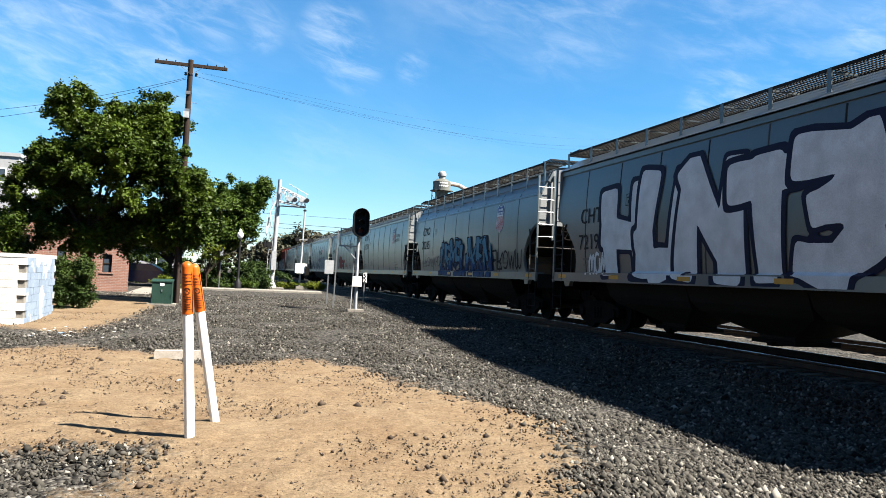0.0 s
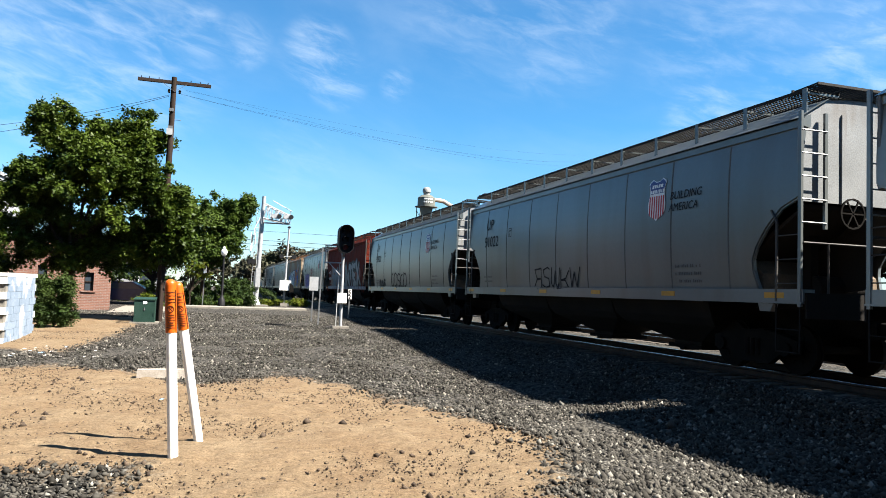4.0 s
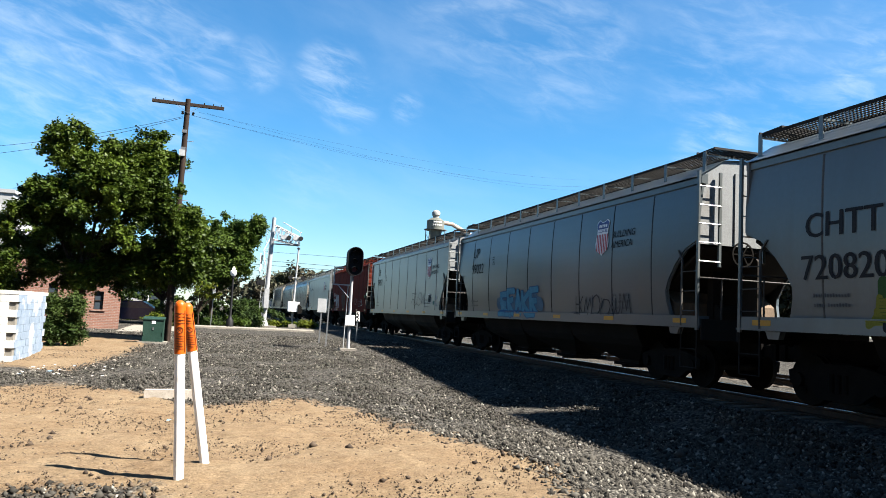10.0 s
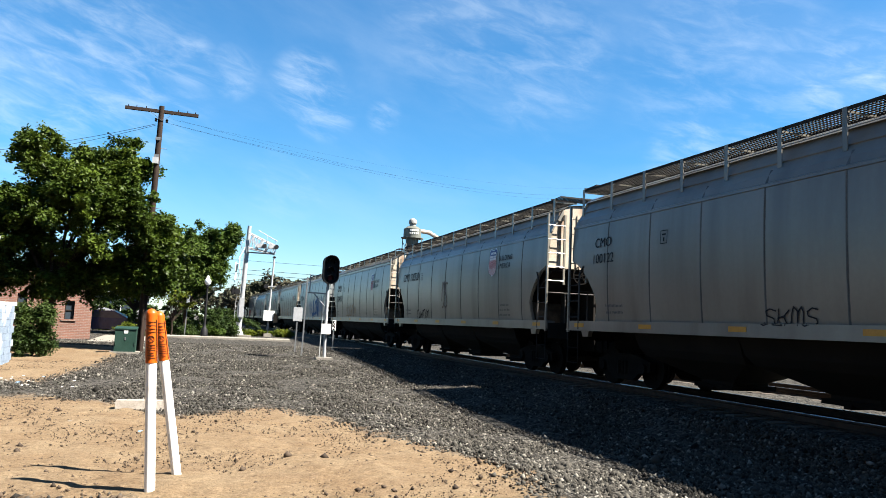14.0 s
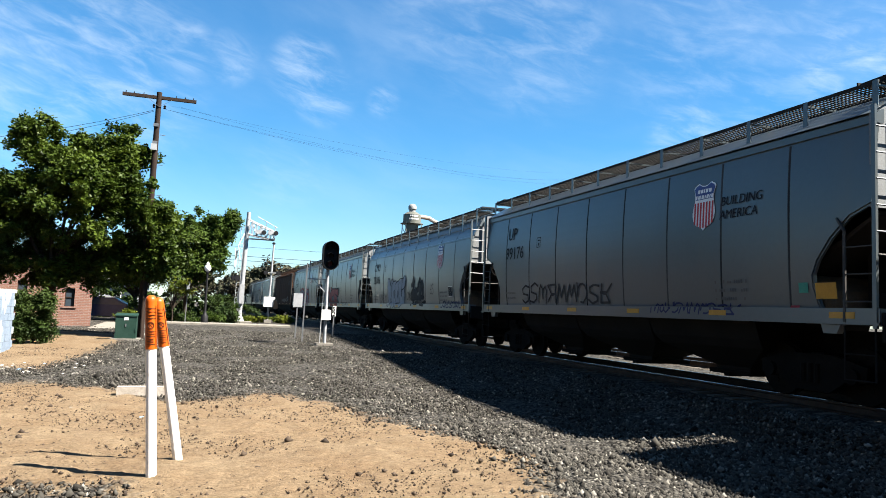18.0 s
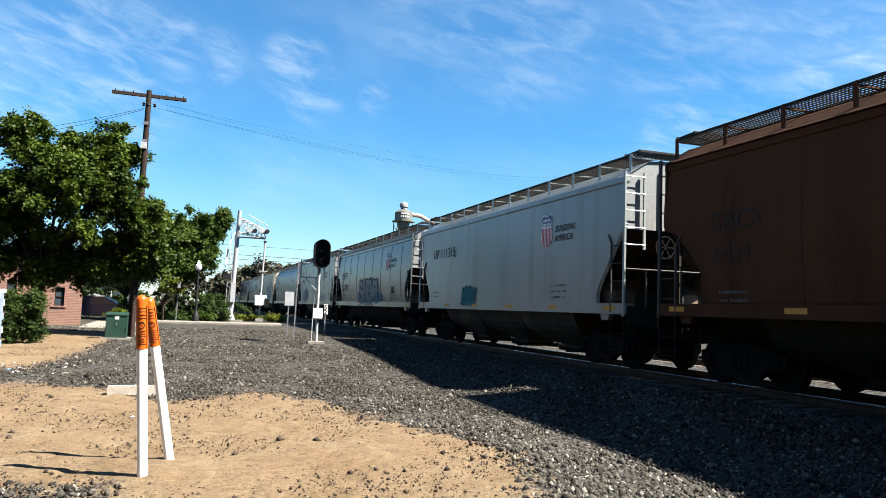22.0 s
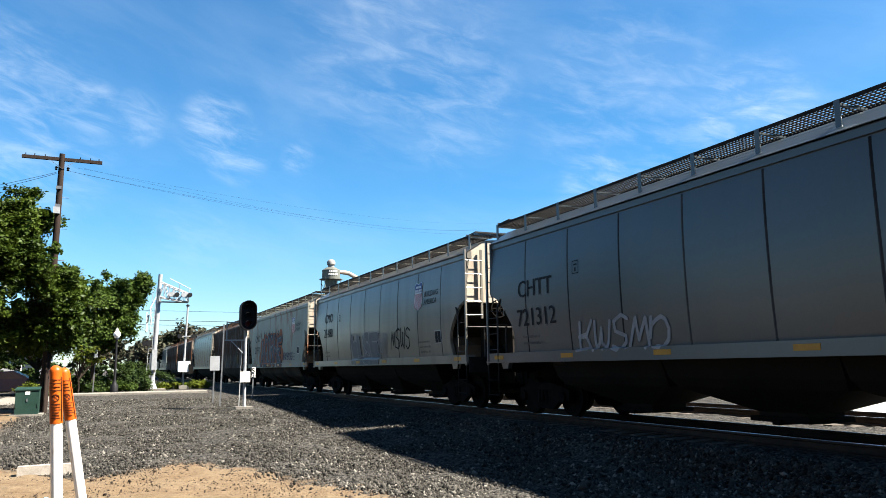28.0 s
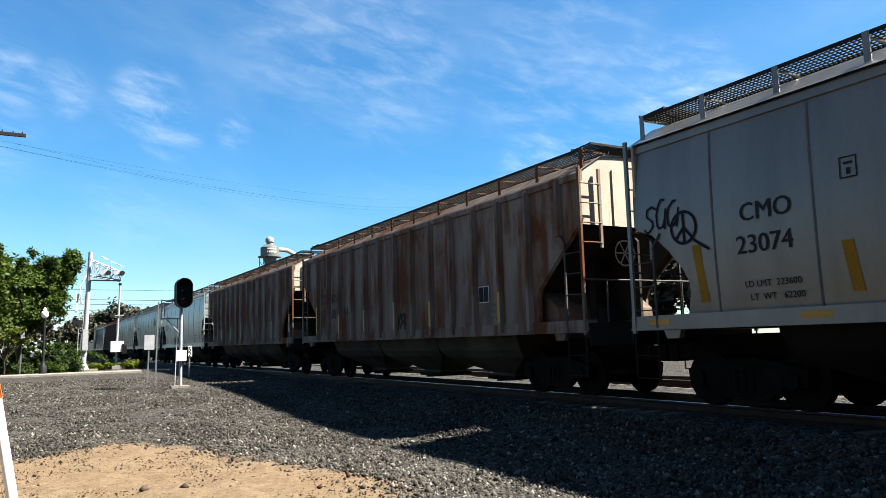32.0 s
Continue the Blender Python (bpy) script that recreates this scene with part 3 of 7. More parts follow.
PAINTS = {
    "grey": paint("grey_car_paint", (0.090, 0.104, 0.108), (0.074, 0.087, 0.090), (0.0649, 0.0661, 0.0587), (0.46, 0.78)),
    "blue_grey": paint("blue_grey_car_paint", (0.056, 0.070, 0.077), (0.047, 0.059, 0.065), (0.0599, 0.0637, 0.0602), (0.46, 0.78)),
    "cream": paint("cream_grey_car_paint", (0.150, 0.142, 0.120), (0.126, 0.119, 0.100), (0.075, 0.0651, 0.0527), (0.46, 0.78)),
    "white": paint("white_car_paint", (0.195, 0.218, 0.215), (0.172, 0.194, 0.19), (0.0904, 0.0944, 0.0824), (0.5, 0.85)),
    "red": paint("oxide_red_car_paint", (0.110, 0.016, 0.008), (0.080, 0.012, 0.007), (0.040, 0.012, 0.008), (0.5, 0.8), gloss=0.06, rough=0.9),
    "brown": paint("brown_car_paint", (0.064, 0.032, 0.018), (0.05, 0.025, 0.015), (0.028, 0.015, 0.010), (0.5, 0.8), gloss=0.06, rough=0.9),
    "stained": paint("rust_streaked_car_paint", (0.205, 0.212, 0.176), (0.175, 0.18, 0.145), (0.14, 0.092, 0.05), (0.54, 0.78), 0.9, (1, 0.9, 0.6), gloss=0.3, rough=0.5),
    "ochre": paint("rust_bloomed_car_paint", (0.185, 0.165, 0.115), (0.15, 0.128, 0.086), (0.145, 0.088, 0.040), (0.46, 0.72), 1.0, (1, 1.1, 0.5), gloss=0.2, rough=0.6),
    "rust": paint("rusted_car_paint", (0.185, 0.162, 0.135), (0.135, 0.105, 0.083), (0.10, 0.055, 0.033), (0.46, 0.68), 1.9, (1, 2.0, 0.28), gloss=0.12, rough=0.85),
}
rusted(PAINTS["ochre"], (0.165, 0.056, 0.011), 0.8, 2.6, 0.77, 0.91)
rusted(PAINTS["stained"], (0.13, 0.048, 0.016), 1.0, 3.0, 0.91, 1.05)
rusted(PAINTS["rust"], (0.085, 0.031, 0.013), 0.6, 4.0, 0.80, 0.98)
# Darker than the car paint: under-car shade is put into these grimy colours.
M_SHADED_GRIME = material("shaded_underframe_grime", (0.013, 0.011, 0.009), (0.008, 0.007, 0.006), 0.9, scale=1.2, bump=0.2)
M_SHADED_DUSTY = material("shaded_dusty_hopper_paint", (0.065, 0.057, 0.045), (0.03, 0.026, 0.021), 0.8, scale=0.9, bump=0.1, stain=(0.02, 0.017, 0.014), stain_scale=0.7, stain_spread=(0.45, 0.65))
# Seam colours carry the shading between bowed side panels.
M_SEAM_PALE = material("faint_shade_weld_seam", (0.075, 0.075, 0.072), (0.12, 0.125, 0.122), 0.8, scale=0.9, spread=(0.4, 0.62), stretch=(1, 1, 0.4), gloss=0.2)
M_SEAM = material("shaded_weld_seam", (0.022, 0.022, 0.023), (0.07, 0.072, 0.074), 0.85, scale=0.8, spread=(0.38, 0.68), stretch=(1, 1, 0.4), gloss=0.1)
M_LADDER = material("dirty_ladder_steel", (0.07, 0.065, 0.058), (0.035, 0.032, 0.03), 0.7, scale=2)
# The end recess's shade is put into this dark brown.
M_SHADED_SLOPE = material("shaded_slope_sheet", (0.022, 0.017, 0.013), (0.012, 0.010, 0.008), 0.85, scale=0.9, stretch=(1, 1, 0.4), bump=0.1)
M_GRATE = material("steel_grating", (0.030, 0.028, 0.026), (0.016, 0.015, 0.014), 0.8, 0.0, scale=3, gloss=0.1)
# End walls use paler copies of the car paint: sunlight put into the colour.
M_SUNLIT_END_CREAM = material("sunlit_cream_end_paint", (0.4, 0.36, 0.29), (0.32, 0.27, 0.21), 0.7, scale=1.2, stain=(0.16, 0.08, 0.04), stain_scale=1.3, stain_spread=(0.55, 0.75), stain_stretch=(2, 1, 0.4))
M_SUNLIT_END_GREY = material("sunlit_grey_end_paint", (0.19, 0.198, 0.20), (0.155, 0.162, 0.165), 0.6, scale=1.1, stain=(0.10, 0.085, 0.07), stain_scale=1.2, stain_spread=(0.55, 0.8), stain_stretch=(2, 1, 0.4))
M_TAN = material("tan_dusted_sheet", (0.15, 0.110, 0.074), (0.10, 0.072, 0.050), 0.85, scale=1.1, stretch=(1, 1, 0.5), stain=(0.035, 0.028, 0.022), stain_scale=1.4, stain_spread=(0.5, 0.72))
M_REFLECT = flat("yellow_reflective_tape", (0.44, 0.21, 0.012), 0.4)
MESHES = {}


def cached(key, make):
    if key not in MESHES:
        MESHES[key] = make()
    return MESHES[key]


def side_outline(h, cut):
    """Half of the side sheet's edge, from the sill up to the eave: (distance along, height)."""
    if cut == "round":
        return [(h - 1.02, SILL), (h - 1.14, 1.62), (h - 1.22, 1.9), (h - 1.22, 2.1), (h - 1.1, 2.34), (h - 0.82, 2.68), (h - 0.45, 3.0), (h - 0.04, 3.16), (h, EAVE)]
    if cut == "straight":
        return [(h - 1.15, SILL), (h - 1.2, 1.75), (h - 1.12, 1.95), (h - 0.12, 3.25), (h, 3.42), (h, EAVE)]
    return [(h - 1.5, SILL), (h - 1.5, 2.1), (h - 1.4, 2.3), (h - 0.06, 3.45), (h, 3.6), (h, EAVE)]


def side_x(z, kind):
    """Half the width at a height: rounded sides bow outward."""
    turn = 0.2 * max((z - EAVE + 0.42) / 0.42, 0.0) ** 1.4 if kind == "shoulder" else 0.0
    return HALF - (0.2 * ((z - 3.0) / 2.0) ** 2 if kind in ("smooth", "shoulder") else 0.0) - turn


def half_at(half, z):
    for (a, b), (c, d) in zip(half, half[1:]):
        if b <= z <= d:
            return a + (c - a) * (z - b) / (d - b)
    return half[-1][0]


def roof_z(x):
    """The roof: steep at the eaves, nearly flat along the middle."""
    u = min(abs(x) / HALF, 1.0)
    return EAVE + 0.06 + (0.62 * (1 - u) / 0.4 * 0.64 if u > 0.6 else 0.40 + 0.05 * (1 - (u / 0.6) ** 2))


def body_mesh(kind, h, mat):
    g = Geo()
    cut = {"smooth": "round", "shoulder": "round", "modern": "straight", "ribbed": "steep"}[kind]
    half = side_outline(h, cut)
    levels = sorted({z for _, z in half} | {SILL + (EAVE - SILL) * k / 14 for k in range(15)})
    for s in (-1, 1):
        ring = []
        for z in levels:
            y, x = half_at(half, z), side_x(z, kind)
            ring += [(s * x, y, z), (s * x, -y, z), (s * (x - 0.05), -y, z), (s * (x - 0.05), y, z)]
        faces = [(4 * k + i, 4 * k + (i + 1) % 4, 4 * k + 4 + (i + 1) % 4, 4 * k + 4 + i) for k in range(len(levels) - 1) for i in range(4)]
        g.add(ring, faces + [(0, 1, 2, 3), tuple(4 * len(levels) - 4 + i for i in range(4))])
        for e in (-1, 1):
            # rolled flange round the cut-out
            for (a, b), (c, d) in zip(half, half[1:-1]):
                g.beam((s * (side_x(b, kind) - 0.05), e * a, b), (s * (side_x(d, kind) - 0.05), e * c, d), 0.05, 0.07)
        ex = side_x(EAVE, kind)
        if kind == "shoulder":
            # lapped edge where the rounded shoulder sheet meets the side
            lap = side_x(EAVE - 0.44, kind)
            g.prism([(s * lap, EAVE - 0.47), (s * (lap + 0.022), EAVE - 0.46), (s * (lap + 0.014), EAVE - 0.40), (s * (lap - 0.02), EAVE - 0.38)], -h, h, 1)
            g.prism([(s * ex, EAVE - 0.02), (s * (ex + 0.02), EAVE + 0.01), (s * (ex - 0.02), EAVE + 0.08), (s * (ex - 0.16), roof_z(ex - 0.16) + 0.012), (s * (ex - 0.16), EAVE - 0.02)], -h - 0.02, h + 0.02, 1)
            continue
        # top chord under the eave
        g.prism([(s * ex, EAVE - 0.10), (s * (ex + 0.05), EAVE - 0.085), (s * (ex + 0.05), EAVE + 0.04), (s * (ex + 0.01), EAVE + 0.085), (s * (ex - 0.1), EAVE + 0.13), (s * (ex - 0.1), EAVE - 0.10)],
                -h - 0.02, h + 0.02, 1)
    wide = side_x(EAVE, kind) - 0.06 if kind == "shoulder" else HALF
    xs = [wide * (-1 + 2 * i / 20) for i in range(21)]
    # roof sheet
    for a, b in zip(xs, xs[1:]):
        g.add([(a, -h, roof_z(a)), (b, -h, roof_z(b)), (b, h, roof_z(b)), (a, h, roof_z(a))], [(0, 1, 2, 3)])
    return g.mesh("body", mat)


def end_wall_mesh(h, e, foot, mat, kind):
    y = e * (h - 0.04)
    wide = side_x(EAVE, kind) - 0.06 if kind == "shoulder" else HALF
    xs = [wide * (-1 + 2 * i / 20) for i in range(21)]
    hip = [(side_x(EAVE - d, kind) - 0.03, EAVE - d) for d in (0.42, 0.28, 0.14)] if kind == "shoulder" else []
    g = Geo().prism([(-HALF + 0.03, foot)] + [(-a, b) for a, b in hip] + [(x * 0.985, roof_z(x) - 0.005) for x in xs] + hip[::-1] + [(HALF - 0.03, foot)], y, y - e * 0.05, 1)
    for x in (-0.62, 0.62):
        g.box(x - 0.05, x + 0.05, *sorted((y, y + e * 0.03)), foot, EAVE + 0.2)
    return g.mesh("end_wall", mat)


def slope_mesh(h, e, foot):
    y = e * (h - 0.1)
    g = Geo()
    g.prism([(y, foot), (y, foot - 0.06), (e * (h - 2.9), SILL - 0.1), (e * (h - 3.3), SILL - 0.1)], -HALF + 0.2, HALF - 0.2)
    return g.mesh("slope_sheet", M_SHADED_SLOPE)


def grating_mesh(h):
    """Expanded metal between two edge bars: slanting strands that cross."""
    g = Geo()
    for x in (-0.35, 0.35):
        g.box(x - 0.012, x + 0.012, -h, h, -0.01, 0.05)
    for k in range(1, 7):
        x = -0.35 + 0.1 * k
        g.box(x - 0.009, x + 0.009, -h, h, 0, 0.014)
    n = int(2 * h / 0.075)
    for k in range(n):
        y = -h + 2 * h * (k + 0.5) / n
        g.beam((-0.34, y - 0.05, 0.008), (0.34, y + 0.05, 0.008), 0.026, 0.014)
    return g.mesh("running_board", M_GRATE)


def end_board_mesh():
    g = Geo()
    for y in (-0.3, 0.3):
        g.box(-1.25, 1.25, y - 0.015, y + 0.015, 0, 0.045)
    for k in range(28):
        x = -1.22 + 2.44 * k / 27
        g.beam((x - 0.03, -0.3, 0.02), (x + 0.03, 0.3, 0.02), 0.02, 0.03)
    return g.mesh("end_running_board", M_GRATE)


def hopper_mesh(mat, w):
    g = Geo()
    rings = []
    for z, yy, xx in ((SILL + 0.02, w, 1.42), (0.95, w * 0.98, 1.25), (0.78, w * 0.93, 1.1), (0.36, 0.5, 0.45), (0.28, 0.5, 0.45)):
        rings.append([(-xx, -yy, z), (xx, -yy, z), (xx, yy, z), (-xx, yy, z)])
    v = [p for r in rings for p in r]
    f = [(4 * k + i, 4 * k + (i + 1) % 4, 4 * k + 4 + (i + 1) % 4, 4 * k + 4 + i) for k in range(len(rings) - 1) for i in range(4)]
    f += [(0, 3, 2, 1), tuple(range(4 * len(rings) - 4, 4 * len(rings)))]
    return g.add(v, f).mesh("hopper", mat)


def end_ladder_mesh(h, e, s, mat, foot):
    """Ladder on the end sheet with its two stiles."""
    g = Geo()
    x, y = s * (HALF + 0.03), e * (h + 0.05)
    g.beam((x, y, 1.25), (x, y, EAVE + 0.16), 0.07, 0.05)
    xi = s * (HALF - 0.5)
    g.beam((xi, y, foot - 0.5), (xi, y, EAVE + 0.16), 0.05, 0.06)
    k = foot - 0.4
    while k < EAVE + 0.1:
        g.tube((x, y + e * 0.03, k), (xi, y + e * 0.03, k), 0.014, n=6)
        k += 0.4
    return g.mesh("end_ladder", mat)


def side_ladder_mesh(h, e, s, foot):
    g = Geo()
    x, y, yi = s * (HALF + 0.03), e * (h + 0.05), e * (h - 0.5)
    top = foot - 0.35
    g.beam((x, yi, 1.28), (x, yi, top), 0.045, 0.03)
    g.beam((x, yi, top), (x - s * 0.02, e * (h - 0.66), top + 0.22), 0.04, 0.03)
    k = 1.65
    while k < top:
        g.tube((x, y, k), (x, yi, k), 0.012, n=6)
        k += 0.42
    return g.mesh("side_ladder", M_LADDER)


def stirrup_mesh(h, e, s):
    g = Geo()
    x, y, yi = s * (HALF + 0.03), e * (h + 0.05), e * (h - 0.5)
    for yy in (y, yi):
        g.beam((x, yy, 1.3), (x, yy, 0.45), 0.03, 0.018)
    for zz in (0.46, 0.85):
        g.tube((x, y, zz), (x, yi, zz), 0.013, n=6)
    return g.mesh("stirrup", M_SHADED_GRIME)


def sill_mesh(h, s, mat):
    g = Geo()
    g.box(*sorted((s * (HALF - 0.22), s * (HALF + 0.035))), -h - 0.12, h + 0.12, SILL - 0.02, SILL + 0.2)
    g.box(*sorted((s * (HALF - 0.10), s * (HALF + 0.06))), -h - 0.12, h + 0.12, SILL - 0.05, SILL - 0.018)
    for e in (-1, 1):
        # jacking pad and end gusset
        g.prism([(e * (h - 1.0), SILL - 0.04), (e * (h - 0.94), SILL - 0.2), (e * (h - 0.68), SILL - 0.2), (e * (h - 0.6), SILL - 0.04)], s * HALF, s * (HALF - 0.12))
    return g.mesh("side_sill", mat)


def platform_mesh(h, e, mat):
    g = Geo()
    g.box(-HALF, HALF, *sorted((e * (h - 1.3), e * (h + 0.13))), SILL - 0.06, SILL)
    g.box(-HALF, HALF, *sorted((e * (h + 0.13), e * (h + 0.17))), SILL - 0.3, SILL + 0.14)
    return g.mesh("end_platform", mat)


def hand_rail_mesh(h, e, mat):
    g = Geo()
    for x in (-1.05, 1.05):
        g.tube((x, e * (h + 0.08), SILL), (x, e * (h + 0.08), 2.35), 0.02, n=6)
    g.tube((-HALF, e * (h + 0.08), 2.35), (HALF, e * (h + 0.08), 2.35), 0.02, n=6)
    return g.mesh("hand_rail", mat)


def bulkhead_mesh(h, e, mat):
    return Geo().prism([(e * (h - 1.7), SILL), (e * (h - 1.1), SILL), (e * (h - 1.15), 1.85), (e * (h - 1.7), 2.25)], -1.36, 1.36).mesh("bulkhead", mat)


def end_post_mesh(h, e, mat):
    return Geo().box(-0.09, 0.09, *sorted((e * (h - 0.95), e * (h - 0.75))), SILL, 2.9).mesh("end_post", mat)


def truck_frame_mesh(s):
    g = Geo()
    prof = [(-1.15, 0.62), (-1.12, 0.38), (-0.72, 0.36), (-0.42, 0.16), (0.42, 0.16), (0.72, 0.36), (1.12, 0.38), (1.15, 0.62), (0.75, 0.72), (0.4, 0.78), (-0.4, 0.78), (-0.75, 0.72)]
    g.prism(prof, s * 0.92, s * 1.06)
    for y in (-0.89, 0.89):
        g.tube((s * 0.9, y, 0.46), (s * 1.13, y, 0.46), 0.13, n=12)
    for y in (-0.15, 0.0, 0.15):
        g.tube((s * 1.05, y, 0.3), (s * 1.05, y, 0.62), 0.06, n=8)
    return g.mesh("side_frame", M_STEEL_DARK)


def wheelset_mesh():
    g = Geo()
    for s in (-1, 1):
        g.tube((s * 0.68, 0, 0), (s * 0.71, 0, 0), 0.49, n=24)
        g.tube((s * 0.71, 0, 0), (s * 0.815, 0, 0), 0.46, n=24)
    g.tube((-1.0, 0, 0), (1.0, 0, 0), 0.075, n=10)
    for k in range(6):
        a = math.pi * k / 3
        g.tube((-0.83, 0.24 * math.cos(a), 0.24 * math.sin(a)), (-0.815, 0.24 * math.cos(a), 0.24 * math.sin(a)), 0.05, n=6)
    return g.mesh("wheelset", M_STEEL_DARK, True)


def set_height(eave):
    global EAVE, CAR_TOP
    EAVE, CAR_TOP = eave, eave + 0.54


def make_car(kind, tone, length, name_label):
    """A covered hopper at the world's middle: y along the track, heights from the rail."""
    h, mat = length / 2, PAINTS[tone]
    car = thing("covered_hopper_car", name_label, "rail car")
    key = (kind, tone, length, EAVE)
    foot = {"smooth": 3.1, "shoulder": 3.1, "modern": 3.32, "ribbed": 3.5}[kind]
    part("body", cached(("body",) + key, lambda: body_mesh(kind, h, mat)), None, car)
    for s in (-1, 1):
        b = part("running_board", cached(("grate", length), lambda: grating_mesh(h - 0.1)), None, car, "dark steel grating walkway")
        b.location = (s * 1.0, 0, CAR_TOP + 0.04)
        part("side_sill", cached(("sill", s) + key, lambda: sill_mesh(h, s, mat)), None, car)
    for e in (-1, 1):
        b = tagged(part("end_running_board", cached("endboard", end_board_mesh), None, car), kind="stuff")
        b.location = (0, e * (h - 0.28), CAR_TOP + 0.135)
        for s in (-1, 1):
            part("end_ladder", cached(("ladder", e, s) + key, lambda: end_ladder_mesh(h, e, s, M_LADDER if tone in ("red", "brown") else mat, foot)), None, car)
            part("side_ladder", cached(("ladder2", e, s, length, foot), lambda: side_ladder_mesh(h, e, s, foot)), None, car)
            part("stirrup", cached(("stirrup", e, s, length), lambda: stirrup_mesh(h, e, s)), None, car)
        part("end_wall", cached(("end", e) + key, lambda: end_wall_mesh(h, e, foot - 0.02, M_SUNLIT_END_CREAM if tone in ("rust", "cream", "stained", "ochre") else mat if tone in ("red", "brown") else M_SUNLIT_END_GREY, kind)), None, car)
        part("slope_sheet", cached(("slope", e) + key, lambda: slope_mesh(h, e, foot - 0.06)), None, car, "brown sloping end sheet, shade in its colour")
        part("end_platform", cached(("platform", e) + key, lambda: platform_mesh(h, e, M_SHADED_GRIME)), None, car)
        part("hand_rail", cached(("handrail", e) + key, lambda: hand_rail_mesh(h, e, M_LADDER)), None, car)
        # Added plate blocks the view through the recess, in the same shade-dark brown.
        part("shear_plate", cached(("shear", e, length, foot), lambda: Geo().prism([(e * (h - 2.0), SILL), (e * (h - 0.06), SILL + 0.25), (e * (h - 0.06), foot - 0.3), (e * (h - 0.25), foot - 0.1), (e * (h - 2.0), 2.05)], -0.03, 0.03).mesh("shear_plate", M_SHADED_SLOPE)), None, car)
        part("bulkhead", cached(("bulkhead", e, length), lambda: bulkhead_mesh(h, e, M_TAN)), None, car)
        for x in (-0.55, 0.55):
            o = part("end_post", cached(("endpost", e) + key, lambda: end_post_mesh(h, e, M_SHADED_GRIME)), None, car)
            o.location = (x, 0, 0)
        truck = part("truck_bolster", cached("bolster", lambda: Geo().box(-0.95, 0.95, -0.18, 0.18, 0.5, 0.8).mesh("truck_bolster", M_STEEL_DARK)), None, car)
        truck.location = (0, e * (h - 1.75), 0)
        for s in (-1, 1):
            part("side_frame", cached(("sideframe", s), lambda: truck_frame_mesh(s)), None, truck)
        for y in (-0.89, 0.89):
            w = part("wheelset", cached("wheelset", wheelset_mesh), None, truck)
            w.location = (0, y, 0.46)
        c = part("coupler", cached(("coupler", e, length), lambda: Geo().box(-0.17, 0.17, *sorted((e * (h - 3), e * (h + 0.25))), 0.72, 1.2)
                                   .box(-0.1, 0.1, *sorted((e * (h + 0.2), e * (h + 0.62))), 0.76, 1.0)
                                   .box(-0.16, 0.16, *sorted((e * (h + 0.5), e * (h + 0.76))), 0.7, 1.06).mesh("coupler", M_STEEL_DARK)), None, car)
    if kind == "ribbed":
        n = 15
        for s in (-1, 1):
            rib = cached(("rib", s, tone), lambda: Geo().prism([(s * HALF, -0.09), (s * (HALF + 0.12), -0.05), (s * (HALF + 0.12), 0.05), (s * HALF, 0.09)], SILL + 0.02, EAVE - 0.02, 2).mesh("side_post", mat))
            short = cached(("rib2", s, tone), lambda: Geo().prism([(s * HALF, -0.09), (s * (HALF + 0.12), -0.05), (s * (HALF + 0.12), 0.05), (s * HALF, 0.09)], 3.3, EAVE - 0.02, 2).mesh("side_post", mat))
            for k in range(n):
                y = -h + 0.62 + (2 * h - 1.24) * k / (n - 1)
                o = part("side_post", short if abs(y) > h - 1.45 else rib, None, car)
                o.location = (0, y, 0)
    if kind in ("smooth", "shoulder") or (kind == "modern" and tone == "blue_grey"):
        n = 9
        for k in range(1, n):
            y = -h + 2 * h * k / n
            lo = (3.62 if kind == "modern" else 3.3) if abs(y) > h - 1.55 else SILL + 0.2
            o = part("weld_seam", cached(("seam", kind, lo, EAVE, tone if tone in ("red", "brown", "blue_grey") else ""), lambda: seam_mesh(kind, lo, PAINTS[tone] if tone in ("red", "brown") else M_SEAM if tone == "blue_grey" and kind == "smooth" else M_SEAM_PALE)), None, car)
            o.location = (0, y, 0)
    w = (2 * h - 5.4) / 6
    for k in (-1, 0, 1):
        o = part("hopper", cached(("hopper", kind, tone, length), lambda: hopper_mesh(M_SHADED_DUSTY if kind in ("modern", "ribbed") else M_SHADED_GRIME, w)), None, car)
        o.location = (0, k * 2 * w, 0)
        o2 = part("outlet_gate", cached("gate", lambda: Geo().box(-0.55, 0.55, -0.62, 0.62, 0.2, 0.29).box(-0.62, 0.62, -0.08, 0.08, 0.16, 0.24).mesh("outlet_gate", M_STEEL_DARK)), None, o)
    for k in range(6 if kind != "ribbed" else 0):
        y = h - 0.55 - (2 * h - 1.1) * k / 5
        o = part("reflector", cached("reflector", lambda: Geo().box(-HALF - 0.042, -HALF - 0.036, -0.24, 0.24, SILL + 0.04, SILL + 0.14).mesh("reflector", M_REFLECT)), None, car, "yellow reflective strip")
        o.location = (0, y, 0)
    for k in range(12):
        o = part("board_bracket", cached(("bracket", tone, EAVE, kind == "shoulder"), lambda: bracket(mat, EAVE - 0.1 if kind == "shoulder" else roof_z(1.36) - 0.02)), None, car)
        o.location = (0, -h + 0.15 + (2 * h - 0.3) * k / 11, 0)
    hl = (2 * h - 2.2) / 4
